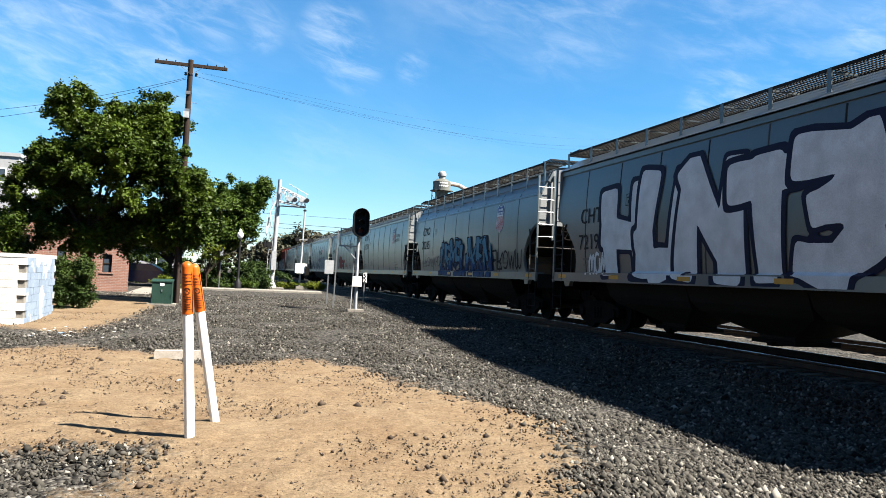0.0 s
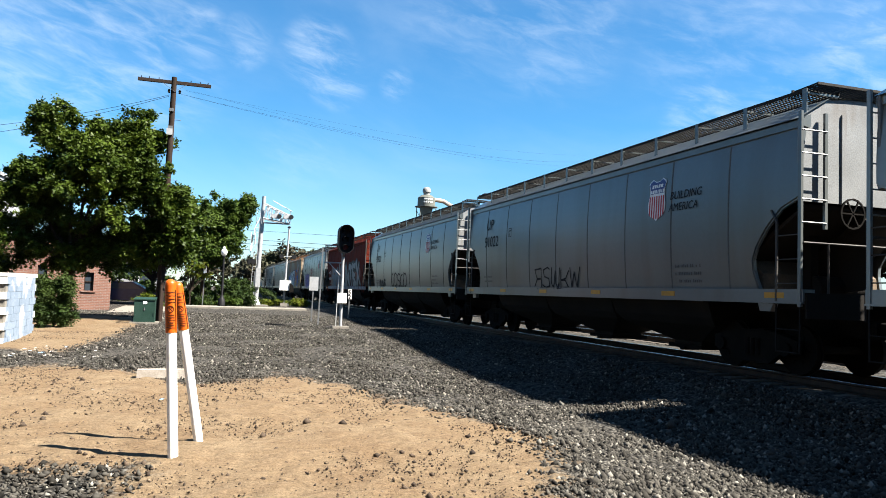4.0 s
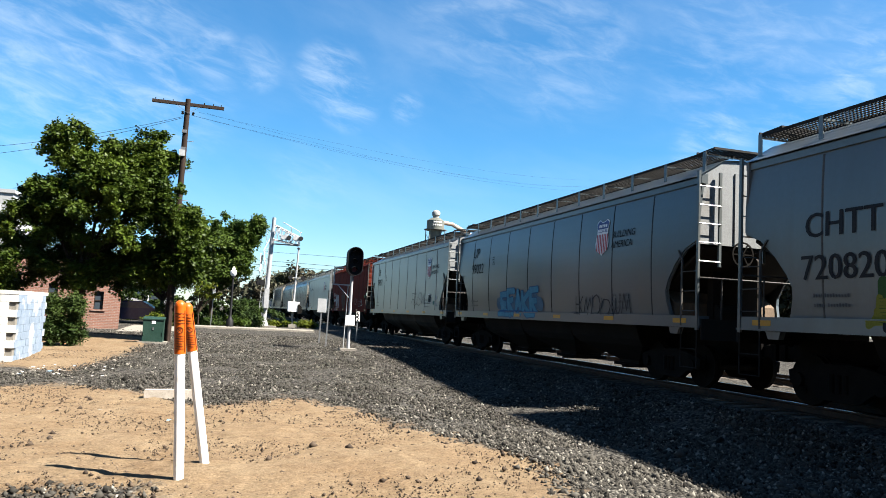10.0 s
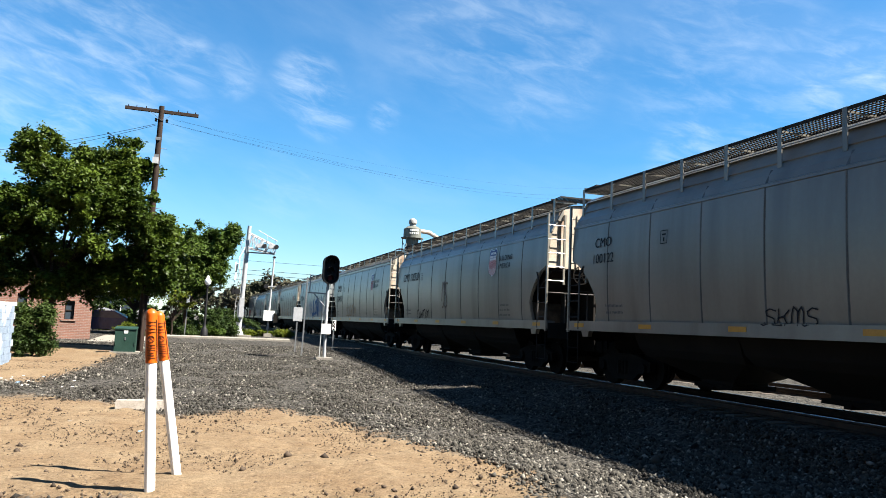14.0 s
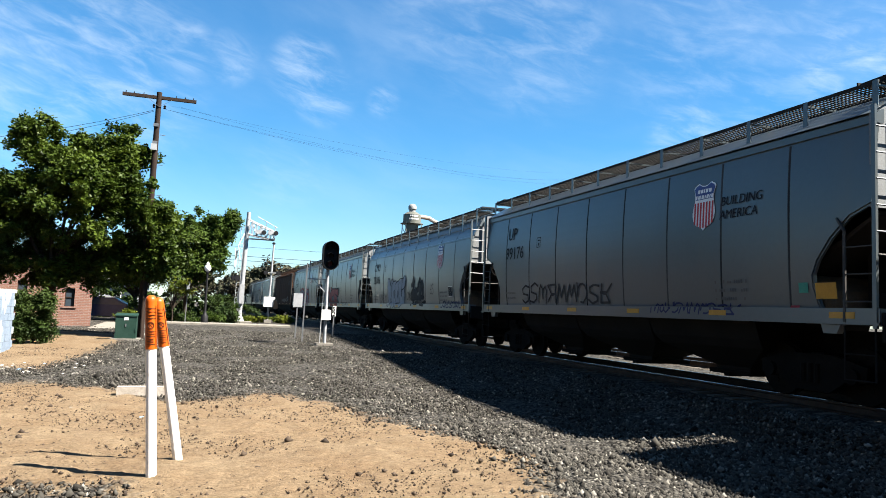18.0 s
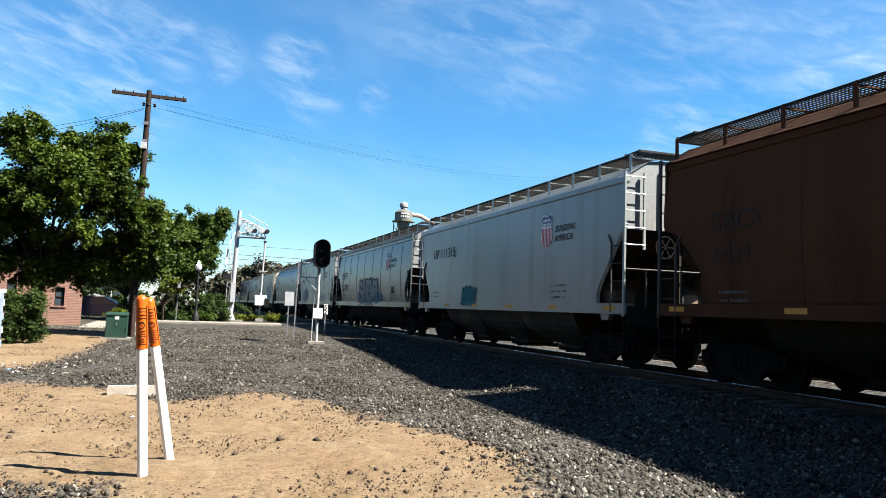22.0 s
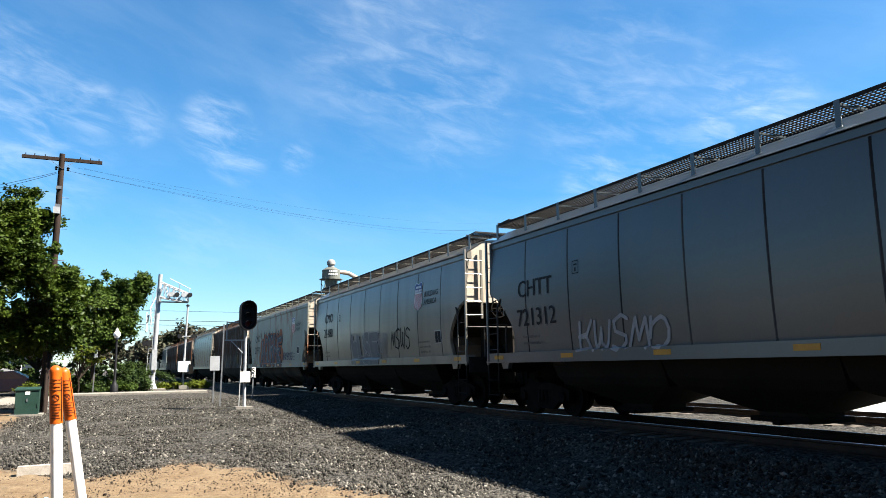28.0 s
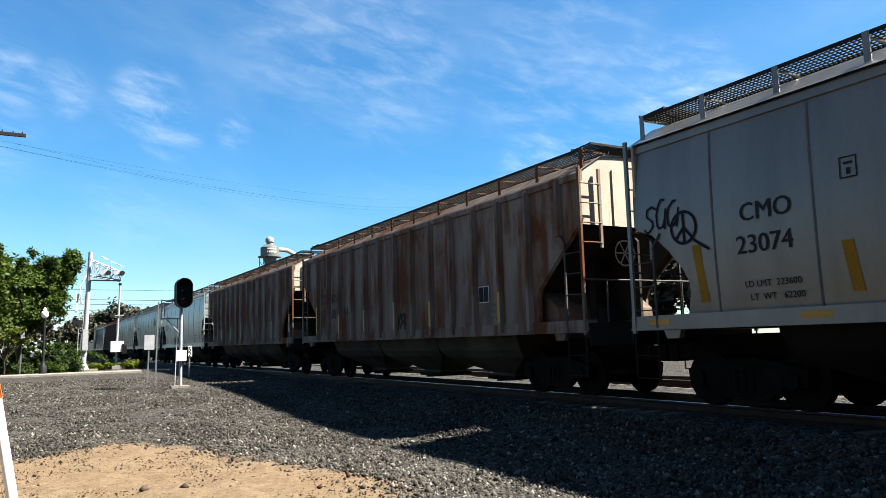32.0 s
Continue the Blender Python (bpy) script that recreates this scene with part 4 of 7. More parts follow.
    for k in range(4):
        o = part("hatch_cover", cached(("hatch", tone, hl, EAVE), lambda: Geo().prism([(-0.5, EAVE + 0.3), (-0.5, EAVE + 0.6), (-0.42, EAVE + 0.66), (0.42, EAVE + 0.66), (0.5, EAVE + 0.6), (0.5, EAVE + 0.3)], -hl / 2 + 0.05, hl / 2 - 0.05, 1).mesh("hatch_cover", mat)), None, car)
        o.location = (0, (k - 1.5) * hl, 0)
    tank = part("air_reservoir", cached(("tank", length), lambda: Geo().tube((-0.6, -h + 0.75, 1.62), (0.5, -h + 0.75, 1.62), 0.21, n=12).mesh("air_reservoir", M_SHADED_GRIME, True)), None, car)
    bw = part("brake_wheel", cached(("brake", length), lambda: brake_wheel(-h - 0.1)), None, car)
    return car


def bracket(mat, foot):
    g = Geo()
    for s in (-1,):
        g.box(*sorted((s * 1.372, s * 1.354)), -0.05, 0.05, foot, CAR_TOP + 0.09)
        g.beam((s * 1.36, 0, CAR_TOP + 0.02), (s * 0.62, 0, CAR_TOP + 0.02), 0.04, 0.03)
    return g.mesh("board_bracket", mat)


def seam_mesh(kind, lo, mat):
    """A flattened weld bead that follows the side's bow."""
    g, n = Geo(), 10
    v = []
    for k in range(n + 1):
        z = lo + (EAVE - 0.12 - lo) * k / n
        x = side_x(z, kind)
        bow = 0.05 * math.sin(math.pi * k / n)
        v += [(-x + 0.003, -0.034 - bow, z), (-x - 0.012, -bow, z), (-x + 0.003, 0.034 - bow, z)]
    return g.add(v, [(3 * k + i, 3 * k + i + 1, 3 * k + i + 4, 3 * k + i + 3) for k in range(n) for i in (0, 1)]).mesh("weld_seam", mat)


def brake_wheel(y):
    g = Geo()
    n = 16
    for k in range(n):
        a, b = 2 * math.pi * k / n, 2 * math.pi * (k + 1) / n
        g.beam((-0.55 + 0.26 * math.cos(a), y, 2.9 + 0.26 * math.sin(a)), (-0.55 + 0.26 * math.cos(b), y, 2.9 + 0.26 * math.sin(b)), 0.03)
    for k in range(3):
        a = math.pi * k / 3
        g.beam((-0.55 - 0.26 * math.cos(a), y, 2.9 - 0.26 * math.sin(a)), (-0.55 + 0.26 * math.cos(a), y, 2.9 + 0.26 * math.sin(a)), 0.025)
    g.beam((-0.55, y, 2.9), (-0.55, y + 0.25, 2.9), 0.05)
    return g.mesh("brake_wheel", M_STEEL_DARK)


# markings lie on the side sheet that faces the open ground: u runs from the sheet's far end, z from the rail
def text_shape(words, size, offset=0.0, shear=0.0):
    cu = bpy.data.curves.new("words", 'FONT')
    cu.body, cu.size, cu.offset, cu.shear, cu.resolution_u = words, size, offset, shear, 3
    ob = bpy.data.objects.new("words", cu)
    me = bpy.data.meshes.new_from_object(ob)
    v = np.empty(3 * len(me.vertices))
    me.vertices.foreach_get("co", v)
    faces = [tuple(p.vertices) for p in me.polygons]
    bpy.data.objects.remove(ob)
    bpy.data.curves.remove(cu)
    bpy.data.meshes.remove(me)
    return v.reshape(-1, 3)[:, :2], faces


ON_KIND = ["smooth"]


def on_side(name, flat_verts, faces, mat, car, length, u, z, proud=0.014, label=""):
    """Lays flat shapes on the car's side; the first axis runs towards the near end."""
    me = bpy.data.meshes.new(name)
    def out(h, lift):
        # the sill stands proud of the sheet above it
        return HALF + 0.0355 + 0.2 * (proud - 0.0135 + lift) if h < SILL + 0.203 and proud < 0.05 else side_x(h, ON_KIND[0]) + proud + lift
    rows = [(p[0], max(z + p[1], SILL - 0.018), p[2] if len(p) > 2 else 0.0) for p in flat_verts]
    me.from_pydata([(-out(b, c), length / 2 - u - a, b) for a, b, c in rows], [], faces)
    me.materials.append(mat)
    o = new(name, me)
    o.parent = car
    if label:
        o["label"] = label
    return o


M_MARK = flat("black_lettering", (0.018, 0.018, 0.021), 0.6, gloss=0.1)
M_SMEAR = material("smeared_spray", (0.20, 0.23, 0.27), (0.09, 0.09, 0.12), 0.6, scale=2.2, spread=(0.4, 0.6), bump=0.02)
M_STENCIL = flat("faded_stencil", (0.075, 0.078, 0.08), 0.6)
M_MARK_W = flat("white_lettering", (0.62, 0.61, 0.58), 0.6)
M_SH_RED, M_SH_BLUE, M_SH_WHITE = flat("emblem_red", (0.42, 0.03, 0.03), 0.5), flat("emblem_blue", (0.035, 0.06, 0.2), 0.5), flat("emblem_white", (0.7, 0.7, 0.7), 0.5)
INKS = {}


def ink(color):
    if color not in INKS:
        INKS[color] = material("spray_paint", color, tuple(c * 0.8 for c in color), 0.6, scale=2.5, fine_amount=0.1, bump=0.03, gloss=0.08)
    return INKS[color]


def lettering(car, length, words, u, z, size, mat=None, label="", width=None, shear=0.0):
    v, f = text_shape(words, size, 0.0, shear)
    if width:
        v[:, 0] *= width / max(v[:, 0].max(), 0.01)
    vs = [(a, b, 0.0) for a, b in v] + [(a + 0.026 * size, b + 0.008 * size, 0.001) for a, b in v]
    fs = list(f) + [tuple(i + len(v) for i in q) for q in f]
    return on_side("lettering", vs, fs, mat or M_MARK, car, length, u, z, 0.0135, label)


def emblem(car, length, u, z, s=1.0):
    """A shield with a blue head and red and white stripes."""
    half = [(0, 0.54), (0.1, 0.55), (0.24, 0.62), (0.37, 0.56), (0.42, 0.5), (0.37, 0.36), (0.35, 0.2), (0.4, 0.0), (0.43, -0.16), (0.4, -0.32), (0.28, -0.46), (0.1, -0.52), (0, -0.6)]

    def shield(k):
        return [(a * s * k, b * s * k) for a, b in half] + [(-a * s * k, b * s * k) for a, b in half[-2:0:-1]]
    n = 2 * len(half) - 2
    e = on_side("emblem", shield(1.0), [tuple(range(n))], M_SH_WHITE, car, length, u, z, 0.0135, "shield with blue head and red and white stripes")
    head = [(a, b) for a, b in half if b > 0.15]
    on_side("emblem_head", [(a * s * 0.93, b * s * 0.95) for a, b in head] + [(-a * s * 0.93, b * s * 0.95) for a, b in head[:0:-1]], [tuple(range(2 * len(head) - 1))], M_SH_BLUE, e, length, u, z, 0.017)
    for k in range(7):
        a = -0.33 + 0.11 * k
        low = -0.53 + 0.5 * max(abs(a) - 0.12, 0)
        on_side("emblem_stripe", [((a - 0.032) * s, 0.12 * s), ((a + 0.032) * s, 0.12 * s), ((a + 0.032) * s, low * s), ((a - 0.032) * s, low * s)], [(0, 1, 2, 3)], M_SH_RED, e, length, u, z, 0.017)
    for zz, ws in ((0.40, (0.09, 0.08, 0.04, 0.09, 0.1)), (0.25, (0.08, 0.1, 0.09, 0.04, 0.08, 0.04, 0.08))):
        x = -(sum(ws) + 0.03 * (len(ws) - 1)) / 2
        v, f = [], []
        for w in ws:
            f.append(tuple(len(v) + i for i in range(4)))
            v += [(x * s, (zz - 0.045) * s), ((x + w) * s, (zz - 0.045) * s), ((x + w + 0.01) * s, (zz + 0.05) * s), ((x + 0.01) * s, (zz + 0.05) * s)]
            x += w + 0.03
        tagged(on_side("emblem_mark", v, f, M_SH_WHITE, e, length, u, z, 0.020), kind="stuff")


def strokes_shape(strokes, w, step=None, power=2.0, taper=0.0, hollow=0.0, below=None):
    """The area within w of any stroke, as one flat mesh; a higher power squares the pen, taper widens each stroke towards its end.
    hollow leaves the outline alone, below keeps what lies under a line."""
    step = step or max(0.02, min(0.06, w * 0.5))
    s = np.array([(*p, *q) for p, q in strokes], float)
    lo = s.reshape(-1, 2).min(0) - w - 2 * step
    hi = s.reshape(-1, 2).max(0) + w + 2 * step
    xs, ys = np.arange(lo[0], hi[0], step), np.arange(lo[1], hi[1], step)
    X, Y = np.meshgrid(xs, ys)
    D = np.full(X.shape, 9.0)
    for ax, ay, bx, by in s:
        ex, ey = bx - ax, by - ay
        n = math.hypot(ex, ey) + 1e-9
        t = ((X - ax) * ex + (Y - ay) * ey) / (n * n)
        u = np.clip(t, 0, 1)
        over, aside = np.abs(t - u) * n, np.abs((X - ax) * ey - (Y - ay) * ex) / n
        d = np.hypot(over, aside) if power == 2.0 else (over ** power + aside ** power) ** (1 / power)
        D = np.minimum(D, d / (1 + taper * (0.5 - u)) if taper else d)
    D = np.minimum(w - D, D - w + hollow) if hollow else w - D
    if below:
        D = np.minimum(D, below(X) - Y)
    v, f, ids = [], [], {}

    def corner(j, i):
        if (j, i) not in ids:
            ids[(j, i)] = len(v)
            v.append((xs[i], ys[j]))
        return ids[(j, i)]

    def cross(j, i, k, m):
        key = (j, i, k, m) if (j, i) < (k, m) else (k, m, j, i)
        if key not in ids:
            a, b = D[j, i], D[k, m]
            r = a / (a - b)
            ids[key] = len(v)
            v.append((xs[i] + r * (xs[m] - xs[i]), ys[j] + r * (ys[k] - ys[j])))
        return ids[key]
    inside = D > 0
    some = inside[:-1, :-1] | inside[1:, :-1] | inside[:-1, 1:] | inside[1:, 1:]
    for j, i in zip(*np.nonzero(some)):
        ring = ((j, i), (j, i + 1), (j + 1, i + 1), (j + 1, i))
        poly = []
        for a, b in zip(ring, ring[1:] + ring[:1]):
            if inside[a]:
                poly.append(corner(*a))
            if inside[a] != inside[b]:
                poly.append(cross(*a, *b))
        if len(poly) > 2:
            f.append(tuple(poly))
    return v, f


# letters as strokes on a ten by ten field, two digits a point
GLYPHS = {"H": "0900 9990 0594", "U": "09020040809299", "N": "00099099", "T": "0999 5950", "3": "1989966535 6584824000", "B": "0009588665055594722000", "E": "9909009005 0575",
          "L": "090090", "R": "000979860545 4590", "M": "0009549990", "O": "3001083979967130", "D": "00096984610000", "A": "004990 2474", "K": "0009 9905 0590",
          "S": "88692907257492702001", "C": "9879290702207091", "G": "98792907022070919454", "I": "5950", "X": "0099 0990", "J": "9992702002", "W": "0920567099", "P": "000969976505", "V": "095099"}


def tag_strokes(seed, n, w, h):
    """A running hand: looped strokes that lean and cross, one loop or angle to each letter's room."""
    r = random.Random(seed)
    out, cw = [], w / n
    for k in range(n):
        x0 = cw * (k + 0.08)
        kind = r.choice(("loop", "arch", "zig", "ess", "hook"))
        flip, tall = r.choice((0, 1)), r.uniform(0.78, 1.0)
        if kind == "loop":
            pts = [(0.5 + 0.46 * math.cos(a), 0.5 + 0.46 * math.sin(a)) for a in [1.2 + 5.4 * i / 8 for i in range(9)]] + [(0.95, 0.05)]
        elif kind == "arch":
            pts = [(0.05, 0.0), (0.08, 0.7), (0.25, 0.97), (0.5, 0.75), (0.52, 0.2), (0.6, 0.75), (0.8, 0.95), (0.95, 0.7), (0.95, 0.0)]
        elif kind == "zig":
            pts = [(0.0, 0.95), (0.2, 0.05), (0.5, 0.75), (0.72, 0.02), (1.0, 0.98)]
        elif kind == "ess":
            pts = [(0.92, 0.85), (0.6, 1.0), (0.15, 0.85), (0.2, 0.58), (0.8, 0.42), (0.88, 0.15), (0.5, 0.0), (0.05, 0.12)]
        else:
            pts = [(0.1, 1.0), (0.1, 0.05), (0.9, 0.05), (0.55, 0.5), (0.1, 0.5), (0.6, 0.55), (0.95, 0.95)]
        if flip:
            pts = [(1 - a, 1 - b) for a, b in pts]
        j = lambda: r.uniform(-0.05, 0.05)
        pts = [(x0 + cw * 0.95 * (a + j()) + 0.12 * h * (b - 0.5), h * (0.03 + tall * (b + j()) * 0.94)) for a, b in pts]
        out += list(zip(pts, pts[1:]))
    return out


def letter_strokes(word, w, h, rng, lap, slant):
    """Each letter's strokes in its own room, jittered, leaning and overlapping its neighbours."""
    n, out = len(word), []
    cw = w / n
    for k, c in enumerate(word):
        x0, lw, lh = cw * k - cw * (lap - 1) / 2, cw * lap, h * rng.uniform(0.88, 1.06)
        turn, z0, st = rng.uniform(-0.08, 0.08), rng.uniform(-0.02, 0.05) * h, []
        for run in GLYPHS[c].split():
            pts = []
            for i in range(0, len(run), 2):
                a, b = (int(run[i]) + rng.uniform(-0.5, 0.5)) / 9, (int(run[i + 1]) + rng.uniform(-0.35, 0.35)) / 9
                pts.append((x0 + lw * (0.12 + 0.76 * a) + (slant + turn) * h * (b - 0.5), z0 + lh * b))
            st += list(zip(pts, pts[1:]))
        out.append(st)
    return out


def piece(car, length, word, u, z, w, h, fill, edge, fat, power=5.0, rim=0.06, seed=1, taper=0.0, lap=1.0, slant=0.05, low=None, shine=None, drop=None, back=None,
          label="large sprayed graffiti letters"):
    """A painted word: letters that overlap one another, each with its outline; a lower tone, shine, shade and cloud where it has them."""
    r = random.Random(seed)
    letters = letter_strokes(word, w - 2 * fat, h - 2 * fat, r, lap, slant)
    letters = [[((a + fat, b + fat), (c + fat, d + fat)) for (a, b), (c, d) in st] for st in letters]
    if back:
        blobs = [((w * (k + 0.5) / 8, h * r.uniform(0.35, 0.6)), (w * (k + 0.5) / 8 + r.uniform(-0.2, 0.2), h * r.uniform(0.6, 0.95))) for k in range(8)]
        v, f = strokes_shape(blobs + [((0, h * 0.3), (w, h * 0.35))], h * 0.24)
        on_side("graffiti_cloud", v, f, ink(back), car, length, u, z, 0.0135, "sprayed colour cloud")
    if drop:
        v, f = strokes_shape([((a + 0.09, b - 0.07), (c + 0.09, d - 0.07)) for st in letters for (a, b), (c, d) in st], fat + rim * 1.3, None, power, taper)
        on_side("graffiti_shade", v, f, ink(drop), car, length, u, z, 0.0145, "dark block shade behind the letters")
    ev, ef, fv, ff, lv, lf, sv, sf = [], [], [], [], [], [], [], []

    def gather(vs, fs, shape, lift):
        v, f = shape
        o = len(vs)
        vs += [(a, b, lift) for a, b in v]
        fs += [tuple(i + o for i in q) for q in f]
    cut = h * 0.42
    for k, st in enumerate(letters):
        lift = 0.002 * k
        if not fill:
            gather(ev, ef, strokes_shape(st, fat + rim, 0.025, power, taper, 2 * rim), lift)
            continue
        gather(ev, ef, strokes_shape(st, fat + rim, None, power, taper), lift)
        body = strokes_shape(st, fat, None, power, taper)
        gather(fv, ff, body, lift + 0.001)
        if low:
            gather(lv, lf, strokes_shape(st, fat, None, power, taper, 0.0, lambda x: cut + 0.1 * h * np.sin(5.1 * x + seed) + 0.04 * h * np.sin(17 * x)), lift + 0.0016)
        if shine:
            gather(sv, sf, strokes_shape([((a - fat * 0.4, b + fat * 0.35), (a + 0.62 * (c - a) - fat * 0.4, b + 0.62 * (d - b) + fat * 0.35)) for (a, b), (c, d) in st], 0.022), lift + 0.0019)
    g = on_side("graffiti", ev, ef, ink(edge), car, length, u, z, 0.016, label)
    if fill:
        on_side("graffiti_fill", fv, ff, ink(fill), g, length, u, z, 0.016)
    if low:
        on_side("graffiti_lower_fill", lv, lf, ink(low), g, length, u, z, 0.016)
    if shine:
        on_side("graffiti_shine", sv, sf, ink(shine), g, length, u, z, 0.016, "pale highlight strokes")


def smear(car, length, u, z, w, h, color, seed):
    """Buffed paint: ragged upright wipes that run together."""
    r = random.Random(seed)
    st = []
    for k in range(26):
        x, y, a = r.uniform(0.06, 0.94), r.uniform(0.05, 0.8), r.uniform(-0.5, 2.2)
        reach = r.uniform(0.12, 0.32) * h
        st.append(((w * x, h * y), (w * x + reach * math.cos(a), min(h * y + reach * math.sin(a), h))))
    st += [((w * 0.1, h * 0.25), (w * 0.9, h * 0.3)), ((w * 0.25, h * 0.5), (w * 0.8, h * 0.55))]
    v, f = strokes_shape(st, min(w / 22, h / 9))
    on_side("graffiti_smear", v, f, ink(color), car, length, u, z, 0.016, "smeared patch of spray paint")


def graffiti(car, length, u, z, w, h, n, fill, edge, seed, fat=0.1, label="sprayed graffiti letters", back=None):
    st = tag_strokes(seed, n, w, h)
    if back:
        r = random.Random(seed + 5)
        v, f = strokes_shape([((w * (k + 0.3) / 7, h * r.uniform(0.1, 0.5)), (w * (k + 0.7) / 7, h * r.uniform(0.5, 0.9))) for k in range(7)] + [((0, h * 0.4), (w, h * 0.4))], h * 0.26)
        on_side("graffiti_cloud", v, f, ink(back), car, length, u, z, 0.014, "sprayed colour cloud")
    v, f = strokes_shape(st, fat * 1.2 + 0.045, None, 5.0)
    g = on_side("graffiti", v, f, ink(edge), car, length, u, z, 0.018, label)
    v, f = strokes_shape(st, fat, None, 5.0)
    on_side("graffiti_fill", v, f, ink(fill), g, length, u, z, 0.023)


def scrawl(car, length, u, z, w, h, n, color, seed, fat=0.022):
    v, f = strokes_shape(tag_strokes(seed, n, w, h), fat * 0.8)
    on_side("graffiti_tag", v, f, ink(color), car, length, u, z, 0.016, "thin sprayed tag")


def data_panel(car, length, u, z, mat, w=1.5):
    """Small stencilled lines too fine to read."""
    r = random.Random(int(u * 100))
    v, f = [], []
    for k in range(2 if w < 1.3 else 3):
        x = 0.0
        while x < w * 0.62:
            if r.random() < 0.8:
                f.append(tuple(len(v) + i for i in range(4)))
                hh = r.uniform(0.045, 0.07)
                v += [(x, -0.16 * k), (x + 0.04, -0.16 * k), (x + 0.04, hh - 0.16 * k), (x, hh - 0.16 * k)]
            x += 0.06
    tagged(on_side("stencil", v, f, mat, car, length, u, z, 0.0135, "fine stencilled lines"), kind="stuff")


TONE_WORDS = {"grey": "light grey", "blue_grey": "blue-grey", "cream": "dusty cream", "white": "white", "red": "oxide red", "brown": "dark brown",
              "stained": "rust-streaked", "rust": "rusted ribbed", "ochre": "rust-stained cream"}


def car_label(tone, shield, extra):
    kinds = {x[0] for x in extra}
    what = "sprayed graffiti letters" if kinds & {"piece", "graf"} else "thin sprayed tags" if "tag" in kinds else "stencilled numbers"
    return TONE_WORDS[tone] + " covered hopper car with " + what + (" and emblem" if shield else "")


# far end along the track at the start, kind, tone, marks, emblem, further marks
W_, K_, B_ = (0.62, 0.63, 0.63), (0.02, 0.02, 0.025), (0.06, 0.20, 0.42)
TRAIN = []


def row(far, kind, tone, marks, shield, extra):
    TRAIN.append((far, kind, tone, marks, shield, extra))


row(2.9, "smooth", "grey", ("CMO", ""), 1, [])
row(20.57, "smooth", "blue_grey", ("CHTT", "721900"), 0, [("piece", "HUNT3", 2.75, 1.36, 9.2, 2.5, (0.60, 0.61, 0.63), (0.012, 0.014, 0.036), 0.37, dict(power=7.0, rim=0.12, seed=4, lap=1.12, slant=0.04, taper=0.3)), ("tag", 2.0, 1.5, 1.0, 0.65, 3, W_, 3, 0.05)])
row(38.23, "shoulder", "grey", ("CMO", "20245"), 2, [("tag", 2.2, 1.75, 2.6, 0.55, 7, (0.09, 0.09, 0.1), 10, 0.022), ("piece", "CEMSLAKEN", 5.0, 1.36, 6.9, 1.4, (0.075, 0.21, 0.30), (0.007, 0.010, 0.022), 0.10, dict(power=8.0, rim=0.045, seed=11, taper=1.7, lap=1.3, slant=0.2, low=(0.016, 0.055, 0.16), drop=(0.010, 0.028, 0.07))), ("tag", 10.6, 1.6, 4.2, 0.85, 7, K_, 12, 0.045)])
row(54.86, "smooth", "grey", ("CMO", "112534"), 1, [("tag", 4.2, 1.8, 1.2, 0.4, 4, K_, 13, 0.012)])
row(70.96, "smooth", "blue_grey", ("UP", "99464"), 1, [("plate", 0.72, 1.72), ("smear", 5.4, 1.5, 3.0, 1.35, (0.20, 0.022, 0.02), 14), ("tag", 9.0, 1.75, 1.1, 0.35, 3, (0.20, 0.03, 0.028), 97, 0.03)])
row(88.81, "smooth", "white", ("UP", "90441"), 3, [("piece", "IWMNVIKWMV", 0.9, 1.36, 8.6, 0.95, (0.15, 0.165, 0.18), (0.06, 0.065, 0.075), 0.07, dict(power=5.0, rim=0.02, seed=15, lap=1.3, slant=0.12)), ("piece", "WMVE", 9.7, 1.45, 3.5, 1.25, (0.26, 0.275, 0.29), (0.045, 0.048, 0.055), 0.12, dict(power=7.0, rim=0.03, seed=16, taper=0.8, lap=1.12, slant=0.25))])
row(107.3, "smooth", "grey", ("UP", "91022"), 1, [("tag", 6.0, 1.5, 3.0, 0.7, 5, K_, 17, 0.03)])
row(125.86, "smooth", "blue_grey", ("UP", "92920"), 1, [("tag", 2.6, 1.5, 1.6, 0.5, 4, K_, 18, 0.05), ("tag", 5.6, 1.5, 3.4, 0.9, 5, K_, 19, 0.05)])
row(143.7, "smooth", "red", ("NDYX", "843348"), 0, [("piece", "HERNK", 2.5, 1.5, 4.8, 1.5, (0.125, 0.14, 0.16), (0.05, 0.055, 0.065), 0.15, dict(power=4.0, rim=0.035, seed=20, lap=1.05, back=(0.19, 0.075, 0.035), low=(0.09, 0.105, 0.125))), ("cloud2", 8.0, 1.9, 6.4, 0.9, (0.22, 0.05, 0.035)), ("piece", "UNTEX", 7.7, 1.45, 7.0, 1.8, (0.20, 0.21, 0.225), (0.010, 0.010, 0.012), 0.17, dict(power=6.0, rim=0.10, seed=21, taper=0.8, lap=1.02, slant=-0.15, drop=(0.010, 0.010, 0.012))), ("painted_sill", 0)])
